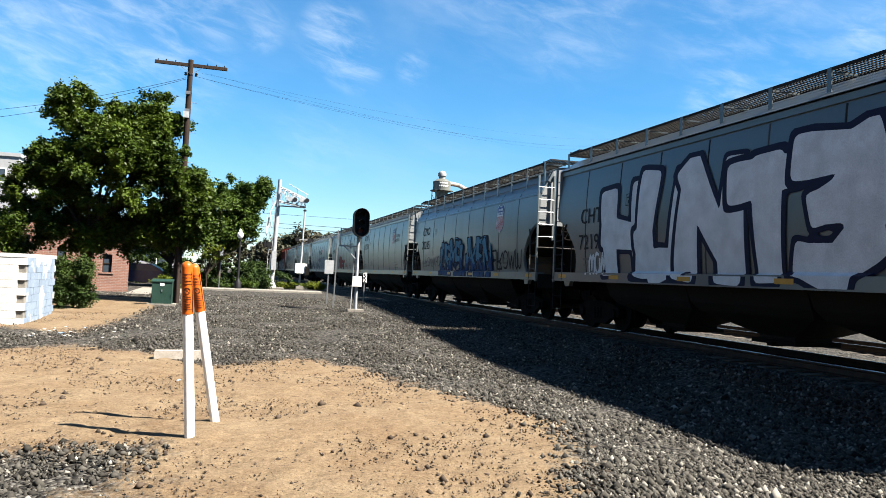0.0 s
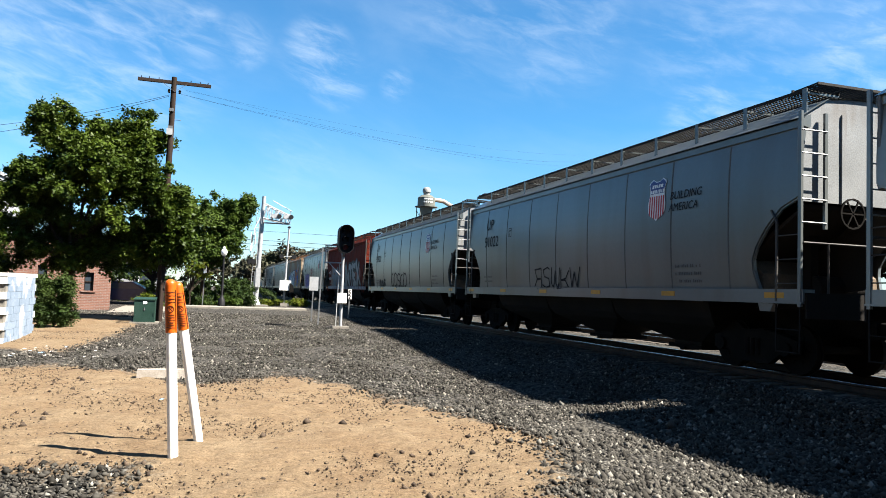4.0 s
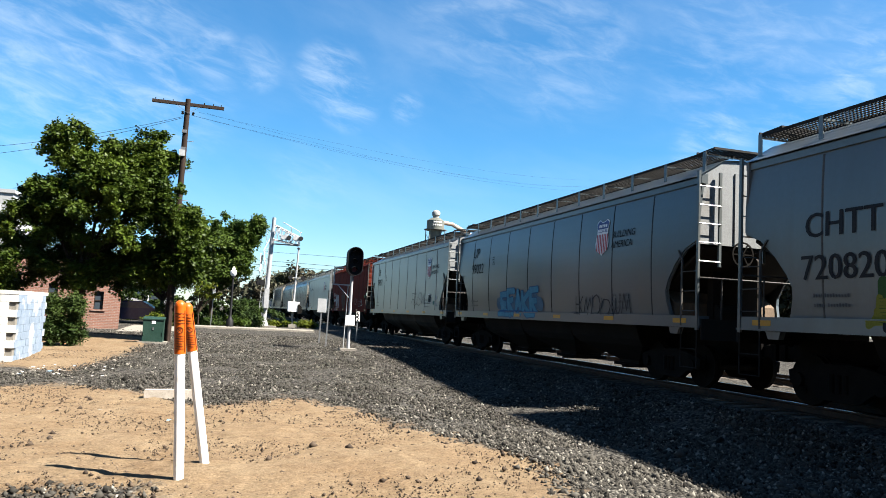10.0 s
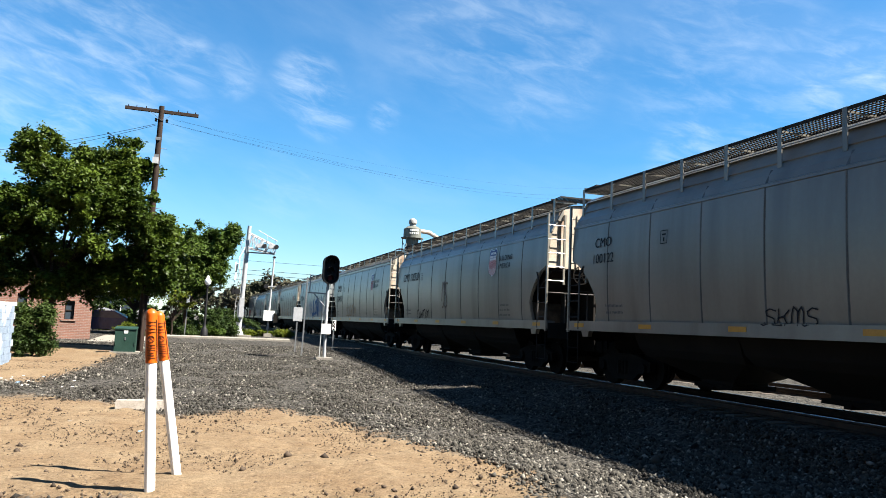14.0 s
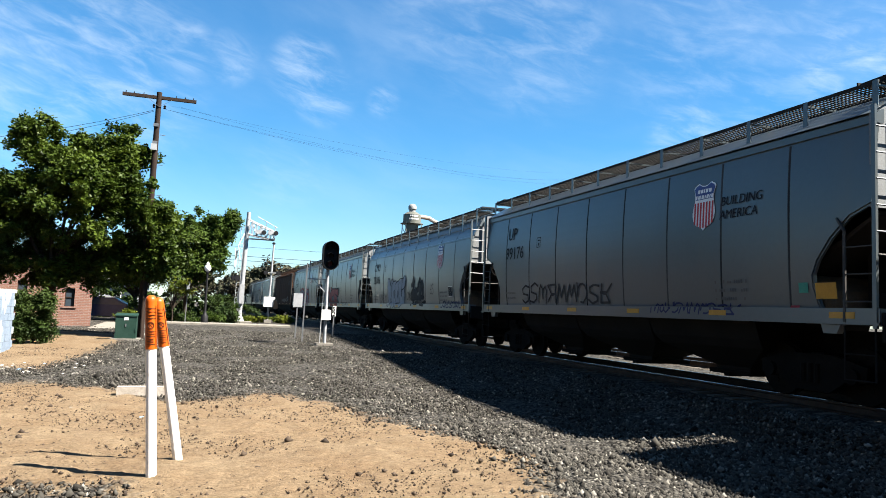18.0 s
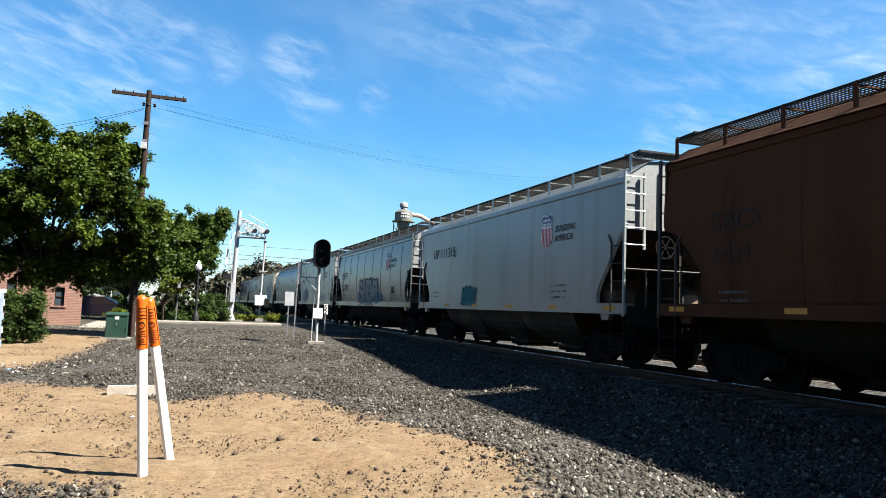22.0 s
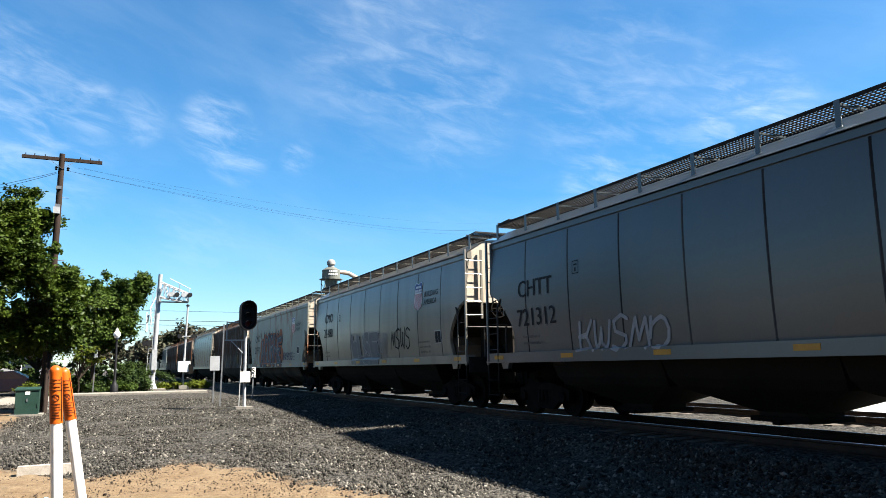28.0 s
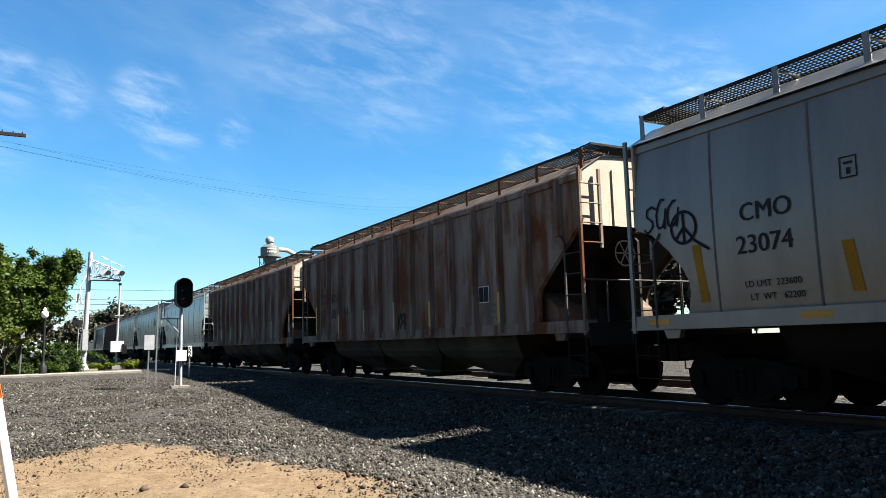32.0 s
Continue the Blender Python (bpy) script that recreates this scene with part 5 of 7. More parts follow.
row(161.04, "smooth", "blue_grey", ("UP", "99483"), 1, [("piece", "UIST", 2.4, 1.36, 2.9, 1.35, (0.15, 0.115, 0.29), (0.022, 0.014, 0.05), 0.19, dict(power=4.0, rim=0.035, seed=22, lap=1.16)), ("piece", "GUSTC", 6.0, 2.1, 2.7, 1.05, None, (0.32, 0.035, 0.04), 0.12, dict(power=2.0, rim=0.022, seed=23, lap=1.12)), ("tag", 5.2, 1.6, 0.8, 0.8, 3, K_, 98, 0.03), ("tag", 6.2, 1.5, 1.6, 0.28, 6, K_, 24, 0.026), ("tag", 8.8, 1.5, 1.0, 0.24, 4, K_, 99, 0.022), ("tag", 10.2, 1.5, 1.6, 0.3, 6, K_, 100, 0.026)])
row(179.31, "modern", "ochre", ("CMO", "21105"), 1, [("cloud", 4.0, 1.45, 2.2, 1.5, (0.02, 0.085, 0.30), 25), ("piece", "BEKER", 5.7, 1.4, 4.8, 2.0, (0.42, 0.43, 0.44), (0.02, 0.022, 0.035), 0.175, dict(power=2.2, rim=0.05, seed=25, lap=1.12, slant=0.1, drop=(0.016, 0.05, 0.19))), ("star", 5.45, 2.25, 0.36), ("cloud2", 10.3, 1.6, 2.9, 1.6, (0.02, 0.09, 0.32)), ("piece", "AXS", 10.5, 1.4, 2.5, 1.9, (0.36, 0.09, 0.02), (0.03, 0.03, 0.03), 0.16, dict(power=3.0, rim=0.03, seed=26, taper=0.6, lap=1.2, low=(0.42, 0.22, 0.05))), ("box", 14.9, 1.9)])
row(198.45, "smooth", "grey", ("CHTT", "721059"), 1, [("tag", 3.3, 1.6, 1.3, 0.66, 4, (0.07, 0.07, 0.075), 27, 0.018), ("tag", 12.2, 1.5, 2.2, 0.8, 4, K_, 28, 0.02)])
row(216.89, "smooth", "grey", ("CHTT", "720820"), 1, [("smear", 2.6, 1.36, 5.4, 0.95, (0.040, 0.090, 0.028), 7), ("smear", 2.8, 1.36, 1.3, 0.6, (0.20, 0.19, 0.03), 8), ("graf", 3.3, 1.45, 3.2, 1.15, 5, (0.40, 0.41, 0.41), K_, 29, 0.12), ("piece", "CWESEN", 8.1, 1.4, 4.3, 1.25, (0.11, 0.125, 0.128), K_, 0.12, dict(power=4.0, rim=0.035, seed=30, lap=1.1, low=(0.28, 0.29, 0.29))), ("tag", 13.2, 1.6, 1.2, 1.0, 3, K_, 31, 0.03)])
row(234.62, "smooth", "blue_grey", ("UP", "99022"), 1, [("cloud2", 4.7, 1.6, 3.6, 0.5, (0.09, 0.15, 0.20)), ("piece", "EEAKE", 4.8, 1.38, 3.4, 0.95, (0.075, 0.24, 0.33), (0.05, 0.12, 0.22), 0.09, dict(power=7.0, rim=0.03, seed=32, lap=1.0)), ("tag", 10.6, 1.5, 3.0, 0.6, 6, (0.06, 0.06, 0.065), 33, 0.022)])
row(252.78, "modern", "blue_grey", ("UP", "95851"), 1, [("tag", 10.4, 1.75, 2.6, 0.75, 4, (0.12, 0.125, 0.13), 34, 0.022), ("box", 13.7, 1.9), ("sticker", 14.5, 1.8, (0.08, 0.20, 0.17)), ("sticker", 14.95, 2.05, (0.30, 0.31, 0.31)), ("sticker", 14.95, 1.72, (0.30, 0.31, 0.31))])
row(270.65, "smooth", "red", ("SCFX", "843314"), 0, [("piece", "MU", 2.3, 1.3, 1.7, 1.35, (0.30, 0.27, 0.27), (0.16, 0.13, 0.13), 0.17, dict(power=4.0, rim=0.02, seed=35, lap=1.1, low=(0.24, 0.10, 0.09))), ("tag", 5.4, 1.5, 1.6, 1.4, 3, (0.035, 0.012, 0.012), 36, 0.09), ("tag", 8.6, 1.8, 0.8, 0.34, 4, (0.3, 0.27, 0.26), 37, 0.022), ("tag", 11.4, 1.8, 1.1, 0.5, 5, (0.2, 0.19, 0.16), 86, 0.014), ("box", 13.8, 1.75), ("sticker", 15.2, 2.3, (0.05, 0.26, 0.08))])
row(288.29, "modern", "white", ("UP 111599", ""), 1, [("tag", 3.0, 1.40, 1.4, 0.24, 6, K_, 38, 0.02), ("tag", 8.5, 1.40, 1.6, 0.3, 5, K_, 39, 0.03), ("tag", 13.0, 1.40, 1.5, 0.3, 5, (0.04, 0.05, 0.14), 40, 0.04)])
row(305.61, "shoulder", "cream", ("CMO", "100122"), 0, [("tag", 7.0, 1.5, 1.25, 0.4, 4, K_, 41, 0.016), ("box", 12.9, 2.0)])
row(323.55, "shoulder", "cream", ("CMO 100320", ""), 1, [("tag", 3.4, 1.5, 1.8, 0.5, 4, K_, 42, 0.03), ("tag", 7.0, 1.9, 0.7, 1.3, 2, (0.16, 0.13, 0.11), 43, 0.05)])
row(341.4, "smooth", "cream", ("CMO", "100415"), 1, [("tag", 5.0, 1.6, 3.0, 0.8, 6, (0.3, 0.2, 0.12), 44, 0.03)])
row(359.17, "smooth", "white", ("UP", "90494"), 0, [("piece", "JLOW", 7.8, 1.7, 3.8, 1.25, (0.045, 0.12, 0.27), (0.085, 0.14, 0.24), 0.085, dict(power=6.0, rim=0.03, seed=45, taper=0.9, lap=1.1, slant=0.15)), ("tag", 6.2, 1.7, 1.8, 1.3, 5, (0.10, 0.18, 0.36), 46, 0.022), ("tag", 11.4, 1.9, 2.2, 1.4, 6, (0.10, 0.18, 0.36), 47, 0.022), ("tag", 0.9, 3.0, 1.1, 0.5, 3, K_, 87, 0.03), ("tag", 8.8, 1.40, 0.9, 0.2, 4, K_, 48, 0.02)])
row(376.43, "smooth", "cream", ("CMO 101212", ""), 1, [("scratch", 10.2, 2.6), ("gold", 0)])
row(393.39, "smooth", "blue_grey", ("UP", "99176"), 1, [("tag", 2.9, 1.6, 5.2, 0.62, 9, (0.05, 0.045, 0.045), 50, 0.036), ("plate", 13.9, 1.7), ("tag", 9.85, 1.40, 2.7, 0.26, 8, (0.03, 0.035, 0.09), 51, 0.022), ("sticker", 14.0, 1.8, (0.08, 0.30, 0.22)), ("sticker", 13.8, 1.42, (0.40, 0.05, 0.05))])
row(411.78, "shoulder", "grey", ("CMO", "20106"), 2, [("piece", "NOOD", 4.8, 1.36, 3.3, 1.35, (0.34, 0.35, 0.36), (0.022, 0.022, 0.026), 0.21, dict(power=2.0, rim=0.045, seed=52, lap=1.2)), ("leaf_shape", 7.7, 2.35), ("smear", 8.9, 1.45, 2.3, 1.35, (0.022, 0.023, 0.027), 53), ("tag", 9.2, 1.6, 1.8, 0.7, 5, (0.032, 0.034, 0.038), 95, 0.03), ("tag", 2.9, 1.5, 1.6, 0.6, 4, (0.10, 0.08, 0.08), 54, 0.02), ("tag", 8.3, 1.7, 0.8, 0.5, 3, K_, 55, 0.02), ("tag", 12.0, 1.95, 0.5, 0.5, 2, (0.07, 0.07, 0.08), 56, 0.022), ("tag", 13.6, 1.40, 2.6, 0.32, 7, (0.04, 0.05, 0.10), 57, 0.03), ("box", 14.4, 1.85)])
row(428.34, "smooth", "blue_grey", ("UP", "99014"), 1, [("cloud2", 3.5, 1.4, 3.8, 0.6, (0.10, 0.16, 0.17)), ("piece", "MOE", 3.5, 1.28, 3.9, 1.25, (0.33, 0.085, 0.075), (0.016, 0.012, 0.016), 0.165, dict(power=7.0, rim=0.05, seed=5, taper=1.0, lap=1.1, slant=0.05, low=(0.20, 0.025, 0.022))), ("tag", 7.3, 2.1, 0.55, 0.6, 2, K_, 58, 0.035), ("tag", 7.3, 1.40, 4.2, 0.22, 12, K_, 88, 0.02)])
row(445.24, "smooth", "blue_grey", ("CMO", "112300"), 1, [("piece", "PELOR", 5.2, 1.3, 5.4, 1.4, (0.17, 0.195, 0.205), (0.36, 0.03, 0.025), 0.12, dict(power=3.0, rim=0.10, seed=59, taper=0.5, lap=1.02, slant=-0.1)), ("tag", 2.9, 1.95, 2.3, 0.35, 5, (0.48, 0.05, 0.04), 60, 0.025), ("tag", 3.1, 1.5, 2.1, 0.36, 5, (0.48, 0.05, 0.04), 89, 0.025)])
row(463.47, "smooth", "brown", ("", ""), 0, [("tag", 7.9, 1.6, 4.6, 0.42, 14, (0.34, 0.30, 0.27), 61, 0.02), ("letters", "GACX", 13.7, 3.45, 0.6), ("letters", "GACX", 1.5, 2.95, 0.5), ("letters", "6454", 1.6, 2.35, 0.5), ("box", 13.0, 1.75)])
row(480.42, "modern", "white", ("UP 111315", ""), 1, [("graf", 5.0, 1.5, 1.3, 0.62, 4, (0.02, 0.16, 0.16), (0.02, 0.10, 0.11), 62, 0.04)])
row(498.77, "smooth", "blue_grey", ("CHTT", "721143"), 1, [("cloud2", 6.2, 1.4, 5.2, 0.6, (0.05, 0.13, 0.18)), ("piece", "SIEMR", 6.3, 1.38, 4.6, 1.35, (0.24, 0.255, 0.255), K_, 0.14, dict(power=5.0, rim=0.05, seed=63, taper=0.7, lap=1.08, slant=0.12, low=(0.15, 0.21, 0.23))), ("box", 13.4, 1.9)])
row(515.87, "modern", "blue_grey", ("UP", "99685"), 1, [("piece", "UGB", 2.5, 1.42, 2.4, 1.15, (0.17, 0.185, 0.195), (0.03, 0.03, 0.034), 0.13, dict(power=2.5, rim=0.025, seed=64, lap=1.15, slant=0.12)), ("tag", 7.4, 1.6, 1.0, 0.55, 3, (0.5, 0.5, 0.5), 65, 0.03), ("tag", 10.3, 1.6, 2.1, 0.5, 5, (0.55, 0.55, 0.54), 90, 0.045), ("sticker", 13.4, 1.7, (0.05, 0.30, 0.10)), ("sticker", 13.9, 1.9, (0.05, 0.30, 0.10))])
row(534.5, "shoulder", "grey", ("CMO", "20549"), 2, [("tag", 2.9, 1.6, 0.9, 0.8, 3, K_, 66, 0.022), ("tag", 9.4, 1.7, 0.8, 0.36, 3, (0.07, 0.07, 0.07), 67, 0.014), ("tag", 11.6, 1.7, 1.2, 0.4, 5, K_, 68, 0.022), ("tag", 13.9, 1.6, 0.9, 0.3, 3, K_, 91, 0.02), ("box", 13.6, 2.0), ("sticker", 15.6, 2.0, (0.5, 0.06, 0.06)), ("sticker", 16.4, 1.9, (0.10, 0.32, 0.26))])
row(551.8, "modern", "cream", ("CMO", "22563"), 1, [("piece", "JROE", 8.7, 1.3, 4.1, 1.78, (0.30, 0.33, 0.345), K_, 0.2, dict(power=3.0, rim=0.05, seed=70, taper=0.35, lap=1.06, slant=0.02)), ("tag", 3.4, 1.6, 1.8, 0.6, 5, K_, 70, 0.035), ("tag", 6.2, 1.6, 2.0, 0.8, 6, (0.2, 0.15, 0.13), 71, 0.022), ("piece", "O", 12.75, 1.9, 0.75, 0.6, (0.30, 0.33, 0.345), K_, 0.15, dict(power=2.0, rim=0.05, seed=72)), ("box", 13.5, 1.95)])
row(570.1, "smooth", "grey", ("CMO", "22418"), 1, [("tag", 6.0, 1.6, 2.4, 0.7, 5, K_, 73, 0.03)])
row(588.45, "smooth", "blue_grey", ("CHTT", "721312"), 1, [("tag", 4.0, 1.5, 3.0, 0.8, 5, (0.3, 0.31, 0.33), 74, 0.05)])
row(606.69, "smooth", "cream", ("CMO", "21480"), 1, [("piece", "WUSE", 5.7, 1.3, 3.6, 1.35, (0.20, 0.20, 0.19), (0.36, 0.355, 0.34), 0.17, dict(power=2.5, rim=0.03, seed=75, lap=1.15, slant=-0.08, drop=(0.06, 0.056, 0.05))), ("tag", 9.1, 1.75, 1.0, 0.8, 4, (0.34, 0.31, 0.29), 76, 0.024), ("tag", 9.3, 1.6, 0.8, 0.25, 3, (0.30, 0.26, 0.24), 94, 0.02), ("tag", 10.5, 1.85, 1.9, 0.8, 4, (0.014, 0.020, 0.020), 77, 0.034), ("box", 14.5, 1.95)])
row(624.85, "modern", "stained", ("CMO", "20993"), 1, [("piece", "AGORHE", 4.35, 1.36, 6.3, 1.85, (0.062, 0.078, 0.098), (0.26, 0.075, 0.032), 0.165, dict(power=2.5, rim=0.085, seed=79, taper=0.4, lap=1.0, shine=(0.28, 0.29, 0.30), drop=(0.012, 0.011, 0.02), back=(0.30, 0.10, 0.045))), ("leaves", 4.5, 3.02, 6.0), ("tag", 10.9, 1.7, 2.5, 0.5, 10, (0.02, 0.03, 0.09), 81, 0.025), ("box", 14.4, 2.0)])
row(643.28, "ribbed", "rust", ("CT   RN", "10   09   37"), 0, [("bars", 0), ("tag", 5.1, 1.5, 1.7, 0.5, 6, K_, 82, 0.03), ("box", 13.2, 2.1)])
row(660.64, "smooth", "cream", ("CMO", "23074"), 0, [("tag", 0.3, 3.0, 0.8, 0.62, 3, (0.01, 0.01, 0.02), 83, 0.024), ("peace", 1.2, 3.0, 0.27), ("gold", 0)])
row(679.21, "ribbed", "rust", ("CT   RN", "10   08   14"), 0, [("bars", 0), ("box", 13.2, 2.1), ("tag", 8.4, 1.6, 0.7, 0.5, 2, K_, 84, 0.05)])
row(697.07, "ribbed", "rust", ("CT   RN", "10   07   52"), 0, [("bars", 0)])
row(714.9, "smooth", "white", ("CMO", "23311"), 0, [("tag", 5.0, 1.5, 2.4, 0.6, 5, K_, 85, 0.05)])
row(732.6, "smooth", "blue_grey", ("UP", "99310"), 1, [])
row(750.4, "smooth", "blue_grey", ("UP", "99127"), 1, [])
row(768.2, "smooth", "brown", ("", ""), 0, [])
row(786.0, "smooth", "grey", ("CMO", "20388"), 2, [])
row(803.8, "smooth", "grey", ("CHTT", "721470"), 1, [])
row(821.6, "smooth", "cream", ("CMO", "22140"), 1, [])
row(839.4, "smooth", "blue_grey", ("UP", "99018"), 1, [])
GAP = 1.45
SHIELD_AT = {179.31: 13.6, 624.85: 13.5, 606.69: 13.2, 551.8: 12.2, 376.43: 12.6, 411.78: 13.3, 288.29: 12.5, 88.81: 11.3, 252.78: 13.65}
LOADS = {179.31: ("224700", "61300"), 660.64: ("223600", "62200"), 70.96: ("225400", "60400")}
TALL = {660.64: 0.15, 20.57: 0.06, 38.23: 0.06}
TRAVEL = [0.0, 39.39, 80.08, 121.5, 163.23, 204.99, 246.57, 287.86, 328.84, 369.51, 409.93, 450.17, 490.32, 530.44, 570.56, 610.68, 650.72]
CARS = []


def post_at(length, k):
    """Distance of a side post from the far end."""
    return 0.62 + (length - 1.24) * k / 14


def build_train():
    prev = TRAIN[0][0] - 17.7
    for far, kind, tone, marks, shield, extra in TRAIN:
        length = round(10 * (far - prev - GAP)) / 10
        prev = far
        set_height(4.47 + TALL.get(far, 0.0))
        ON_KIND[0] = kind
        car = make_car(kind, tone, length, car_label(tone, shield, extra))
        tagged(car, group="train of covered hopper cars")
        light = tone in ("red", "brown")
        mm = M_MARK_W if light else M_MARK
        low = kind == "ribbed" or light
        if marks[0] and not marks[1]:
            lettering(car, length, marks[0], 1.6 if far == 480.42 else 1.1, 3.28, 0.52, mm, "stencilled car number", 2.5)
        elif marks[0]:
            # start, upper and lower line, size
            if low:
                un, z1, z2, sz = (1.3, 2.55, 2.1, 0.34) if light else (2.5, 2.68, 2.13, 0.48)
            elif kind == "modern" and tone != "blue_grey":
                un, z1, z2, sz = 2.3, 2.98, 2.22, 0.66
            elif marks[0] == "CHTT":
                un, z1, z2, sz = 1.45, 2.92, 2.2, 0.6
            elif marks[0] == "UP" or marks[1][:2] == "11":
                un, z1, z2, sz = 1.75, 3.62, 3.0, 0.54
            else:
                un, z1, z2, sz = (2.22, 2.92, 2.42, 0.4) if far == 660.64 else (1.1, 3.4, 3.0, 0.34) if far == 305.61 else (1.6, 3.3, 2.62, 0.58)
            if kind == "ribbed":
                for z, line in ((z1, marks[0]), (z2, marks[1])):
                    for k, w in enumerate(line.split()):
                        lettering(car, length, w, post_at(length, k + 1) + 0.2, z, sz, mm, "stencilled characters between side posts")
                marks = ("", "")
            if marks[0]:
                lettering(car, length, marks[0], un + 0.1, z1, sz, mm, "stencilled letters")
                lettering(car, length, marks[1], un, z2, sz, mm, "stencilled car number")
        if shield:
            us = SHIELD_AT.get(far, length * (0.785 if shield == 2 else 0.748))
            emblem(car, length, us, 3.48 if kind == "shoulder" else {1: 3.55, 2: 3.6, 3: 3.5}[shield], {1: 0.8, 2: 0.86, 3: 0.6}[shield])
            if shield == 1:
                lettering(car, length, "BUILDING", us + 0.5, 3.5, 0.245, mm, shear=0.12)
                lettering(car, length, "AMERICA", us + 0.47, 3.24, 0.245, mm, shear=0.12)
            if shield == 3:
                lettering(car, length, "We will", length * 0.5, 3.05, 0.85, mm)
                lettering(car, length, "deliver.", length * 0.5, 2.3, 0.85, mm)
        if far in LOADS:
            lettering(car, length, "LD LMT  " + LOADS[far][0], 2.3, 1.9, 0.14, mm, "stencilled load limit")
            lettering(car, length, "LT  WT   " + LOADS[far][1], 2.37, 1.7, 0.14, mm, "stencilled weight")
        else:
            data_panel(car, length, 1.7, 1.9 if not low else 1.75, M_STENCIL, 1.2)
        data_panel(car, length, length - 3.6, 2.0, M_STENCIL, 1.4)
        if not light:
            on_side("stencil_box", [(0, 0), (0.25, 0), (0.25, 0.3), (0, 0.3), (0.018, 0.018), (0.232, 0.018), (0.232, 0.282), (0.018, 0.282), (0.06, 0.19), (0.19, 0.19), (0.19, 0.225), (0.06, 0.225), (0.1, 0.05), (0.15, 0.05), (0.15, 0.14), (0.1, 0.14)],
                [(0, 1, 5, 4), (1, 2, 6, 5), (2, 3, 7, 6), (3, 0, 4, 7), (8, 9, 10, 11), (12, 13, 14, 15)], mm, car, length, 4.0, 3.25, 0.0135)
        proud = 0.09 if kind == "ribbed" else 0
        for x in extra:
            if x[0] == "graf":
                graffiti(car, length, *x[1:10], **({"back": x[10]} if len(x) > 10 else {}))
            elif x[0] == "tag":
                scrawl(car, length, *x[1:9])
            elif x[0] == "piece":
                piece(car, length, *x[1:-1], **x[-1])
            elif x[0] == "smear":
                smear(car, length, *x[1:])
            elif x[0] == "star":
                for r0, color, lift in ((x[3] + 0.09, K_, 0.020), (x[3], (0.42, 0.43, 0.44), 0.023)):
                    pts = [((r0 if k % 2 == 0 else r0 * 0.45) * math.sin(0.2 + math.pi * k / 5), (r0 if k % 2 == 0 else r0 * 0.45) * math.cos(0.2 + math.pi * k / 5)) for k in range(10)]
                    on_side("graffiti_star", [(0, 0)] + pts, [(0, 1 + k, 1 + (k + 1) % 10) for k in range(10)], ink(color), car, length, x[1], x[2], lift, "sprayed pale star")
            elif x[0] == "leaf_shape":
                st = [((0, 0), (0.1, 0.26)), ((0.1, 0.26), (0.42, 0.42)), ((0.42, 0.42), (0.4, 0.14)), ((0.4, 0.14), (0, 0))]
                v, f = strokes_shape(st + [((0.12, 0.14), (0.3, 0.28))], 0.15)
                on_side("graffiti", v, f, ink(K_), car, length, x[1], x[2], 0.026, "sprayed leaf shape on the letters")
                v, f = strokes_shape(st + [((0.12, 0.14), (0.3, 0.28))], 0.1)
                on_side("graffiti_fill", v, f, ink((0.34, 0.35, 0.36)), car, length, x[1], x[2], 0.028)
            elif x[0] == "leaves":
                rr = random.Random(80)
                for k in range(9):
                    lean, tall = rr.uniform(-0.5, 0.5), rr.uniform(0.35, 0.7)
                    st = [((0, 0), (lean * tall, tall)), ((0, 0.02), (lean * tall - 0.09, tall * 0.5)), ((lean * tall - 0.09, tall * 0.5), (lean * tall, tall)), ((0, 0.02), (lean * tall + 0.09, tall * 0.5)), ((lean * tall + 0.09, tall * 0.5), (lean * tall, tall))]
                    v, f = strokes_shape(st, 0.032)
                    on_side("graffiti_leaf", v, f, ink((0.014, 0.013, 0.03)), car, length, x[1] + x[3] * (k + rr.uniform(0, 0.6)) / 9, x[2] + 0.1 * math.sin(k * 1.7), 0.03, "dark sprayed leaf above the letters")
            elif x[0] == "letters":
                lettering(car, length, x[1], x[2], x[3], x[4], ink((0.034, 0.024, 0.022)))
            elif x[0] == "cloud":
                v, f = strokes_shape([((0.5, 0.3), (1.6, 0.4)), ((0.6, 0.9), (1.7, 1.0)), ((1.2, 0.5), (2.2, 1.5)), ((2.0, 0.2), (2.4, 1.4))], 0.38)
                on_side("graffiti_cloud", v, f, ink(x[5]), car, length, x[1], x[2], 0.014, "sprayed blue cloud")
            elif x[0] == "cloud2":
                w2, h2 = x[3], x[4]
                rr = random.Random(int(x[1] * 10))
                v, f = strokes_shape([((w2 * k / 9, h2 * rr.uniform(0.3, 0.8)), (w2 * (k + 1) / 9, h2 * rr.uniform(0.3, 0.8))) for k in range(9)], h2 * 0.42)
                on_side("graffiti_cloud", v, f, ink(x[5]), car, length, x[1], x[2], 0.0135, "sprayed colour cloud")
            elif x[0] == "bars":
                for a, z0, hgt in ((post_at(length, k) - 0.05, 1.6, hh) for k, hh in ((1, 1.0), (3, 0.62), (5, 0.68), (7, 0.8), (9, 0.7), (12, 0.7))):
                    on_side("yellow_strip", [(0, 0), (0.1, 0), (0.1, hgt), (0, hgt)], [(0, 1, 2, 3)], M_REFLECT, car, length, a, z0, 0.1235, "yellow strip on a side post")
            elif x[0] == "plate":
                on_side("sticker", [(0, 0), (0.42, 0), (0.42, 0.26), (0, 0.26)], [(0, 1, 2, 3)], M_REFLECT, car, length, x[1] + 0.45, x[2], 0.0135, "orange-yellow square plate")
            elif x[0] == "painted_sill":
                for k in range(7):
                    u0 = 1.3 + 2.25 * k
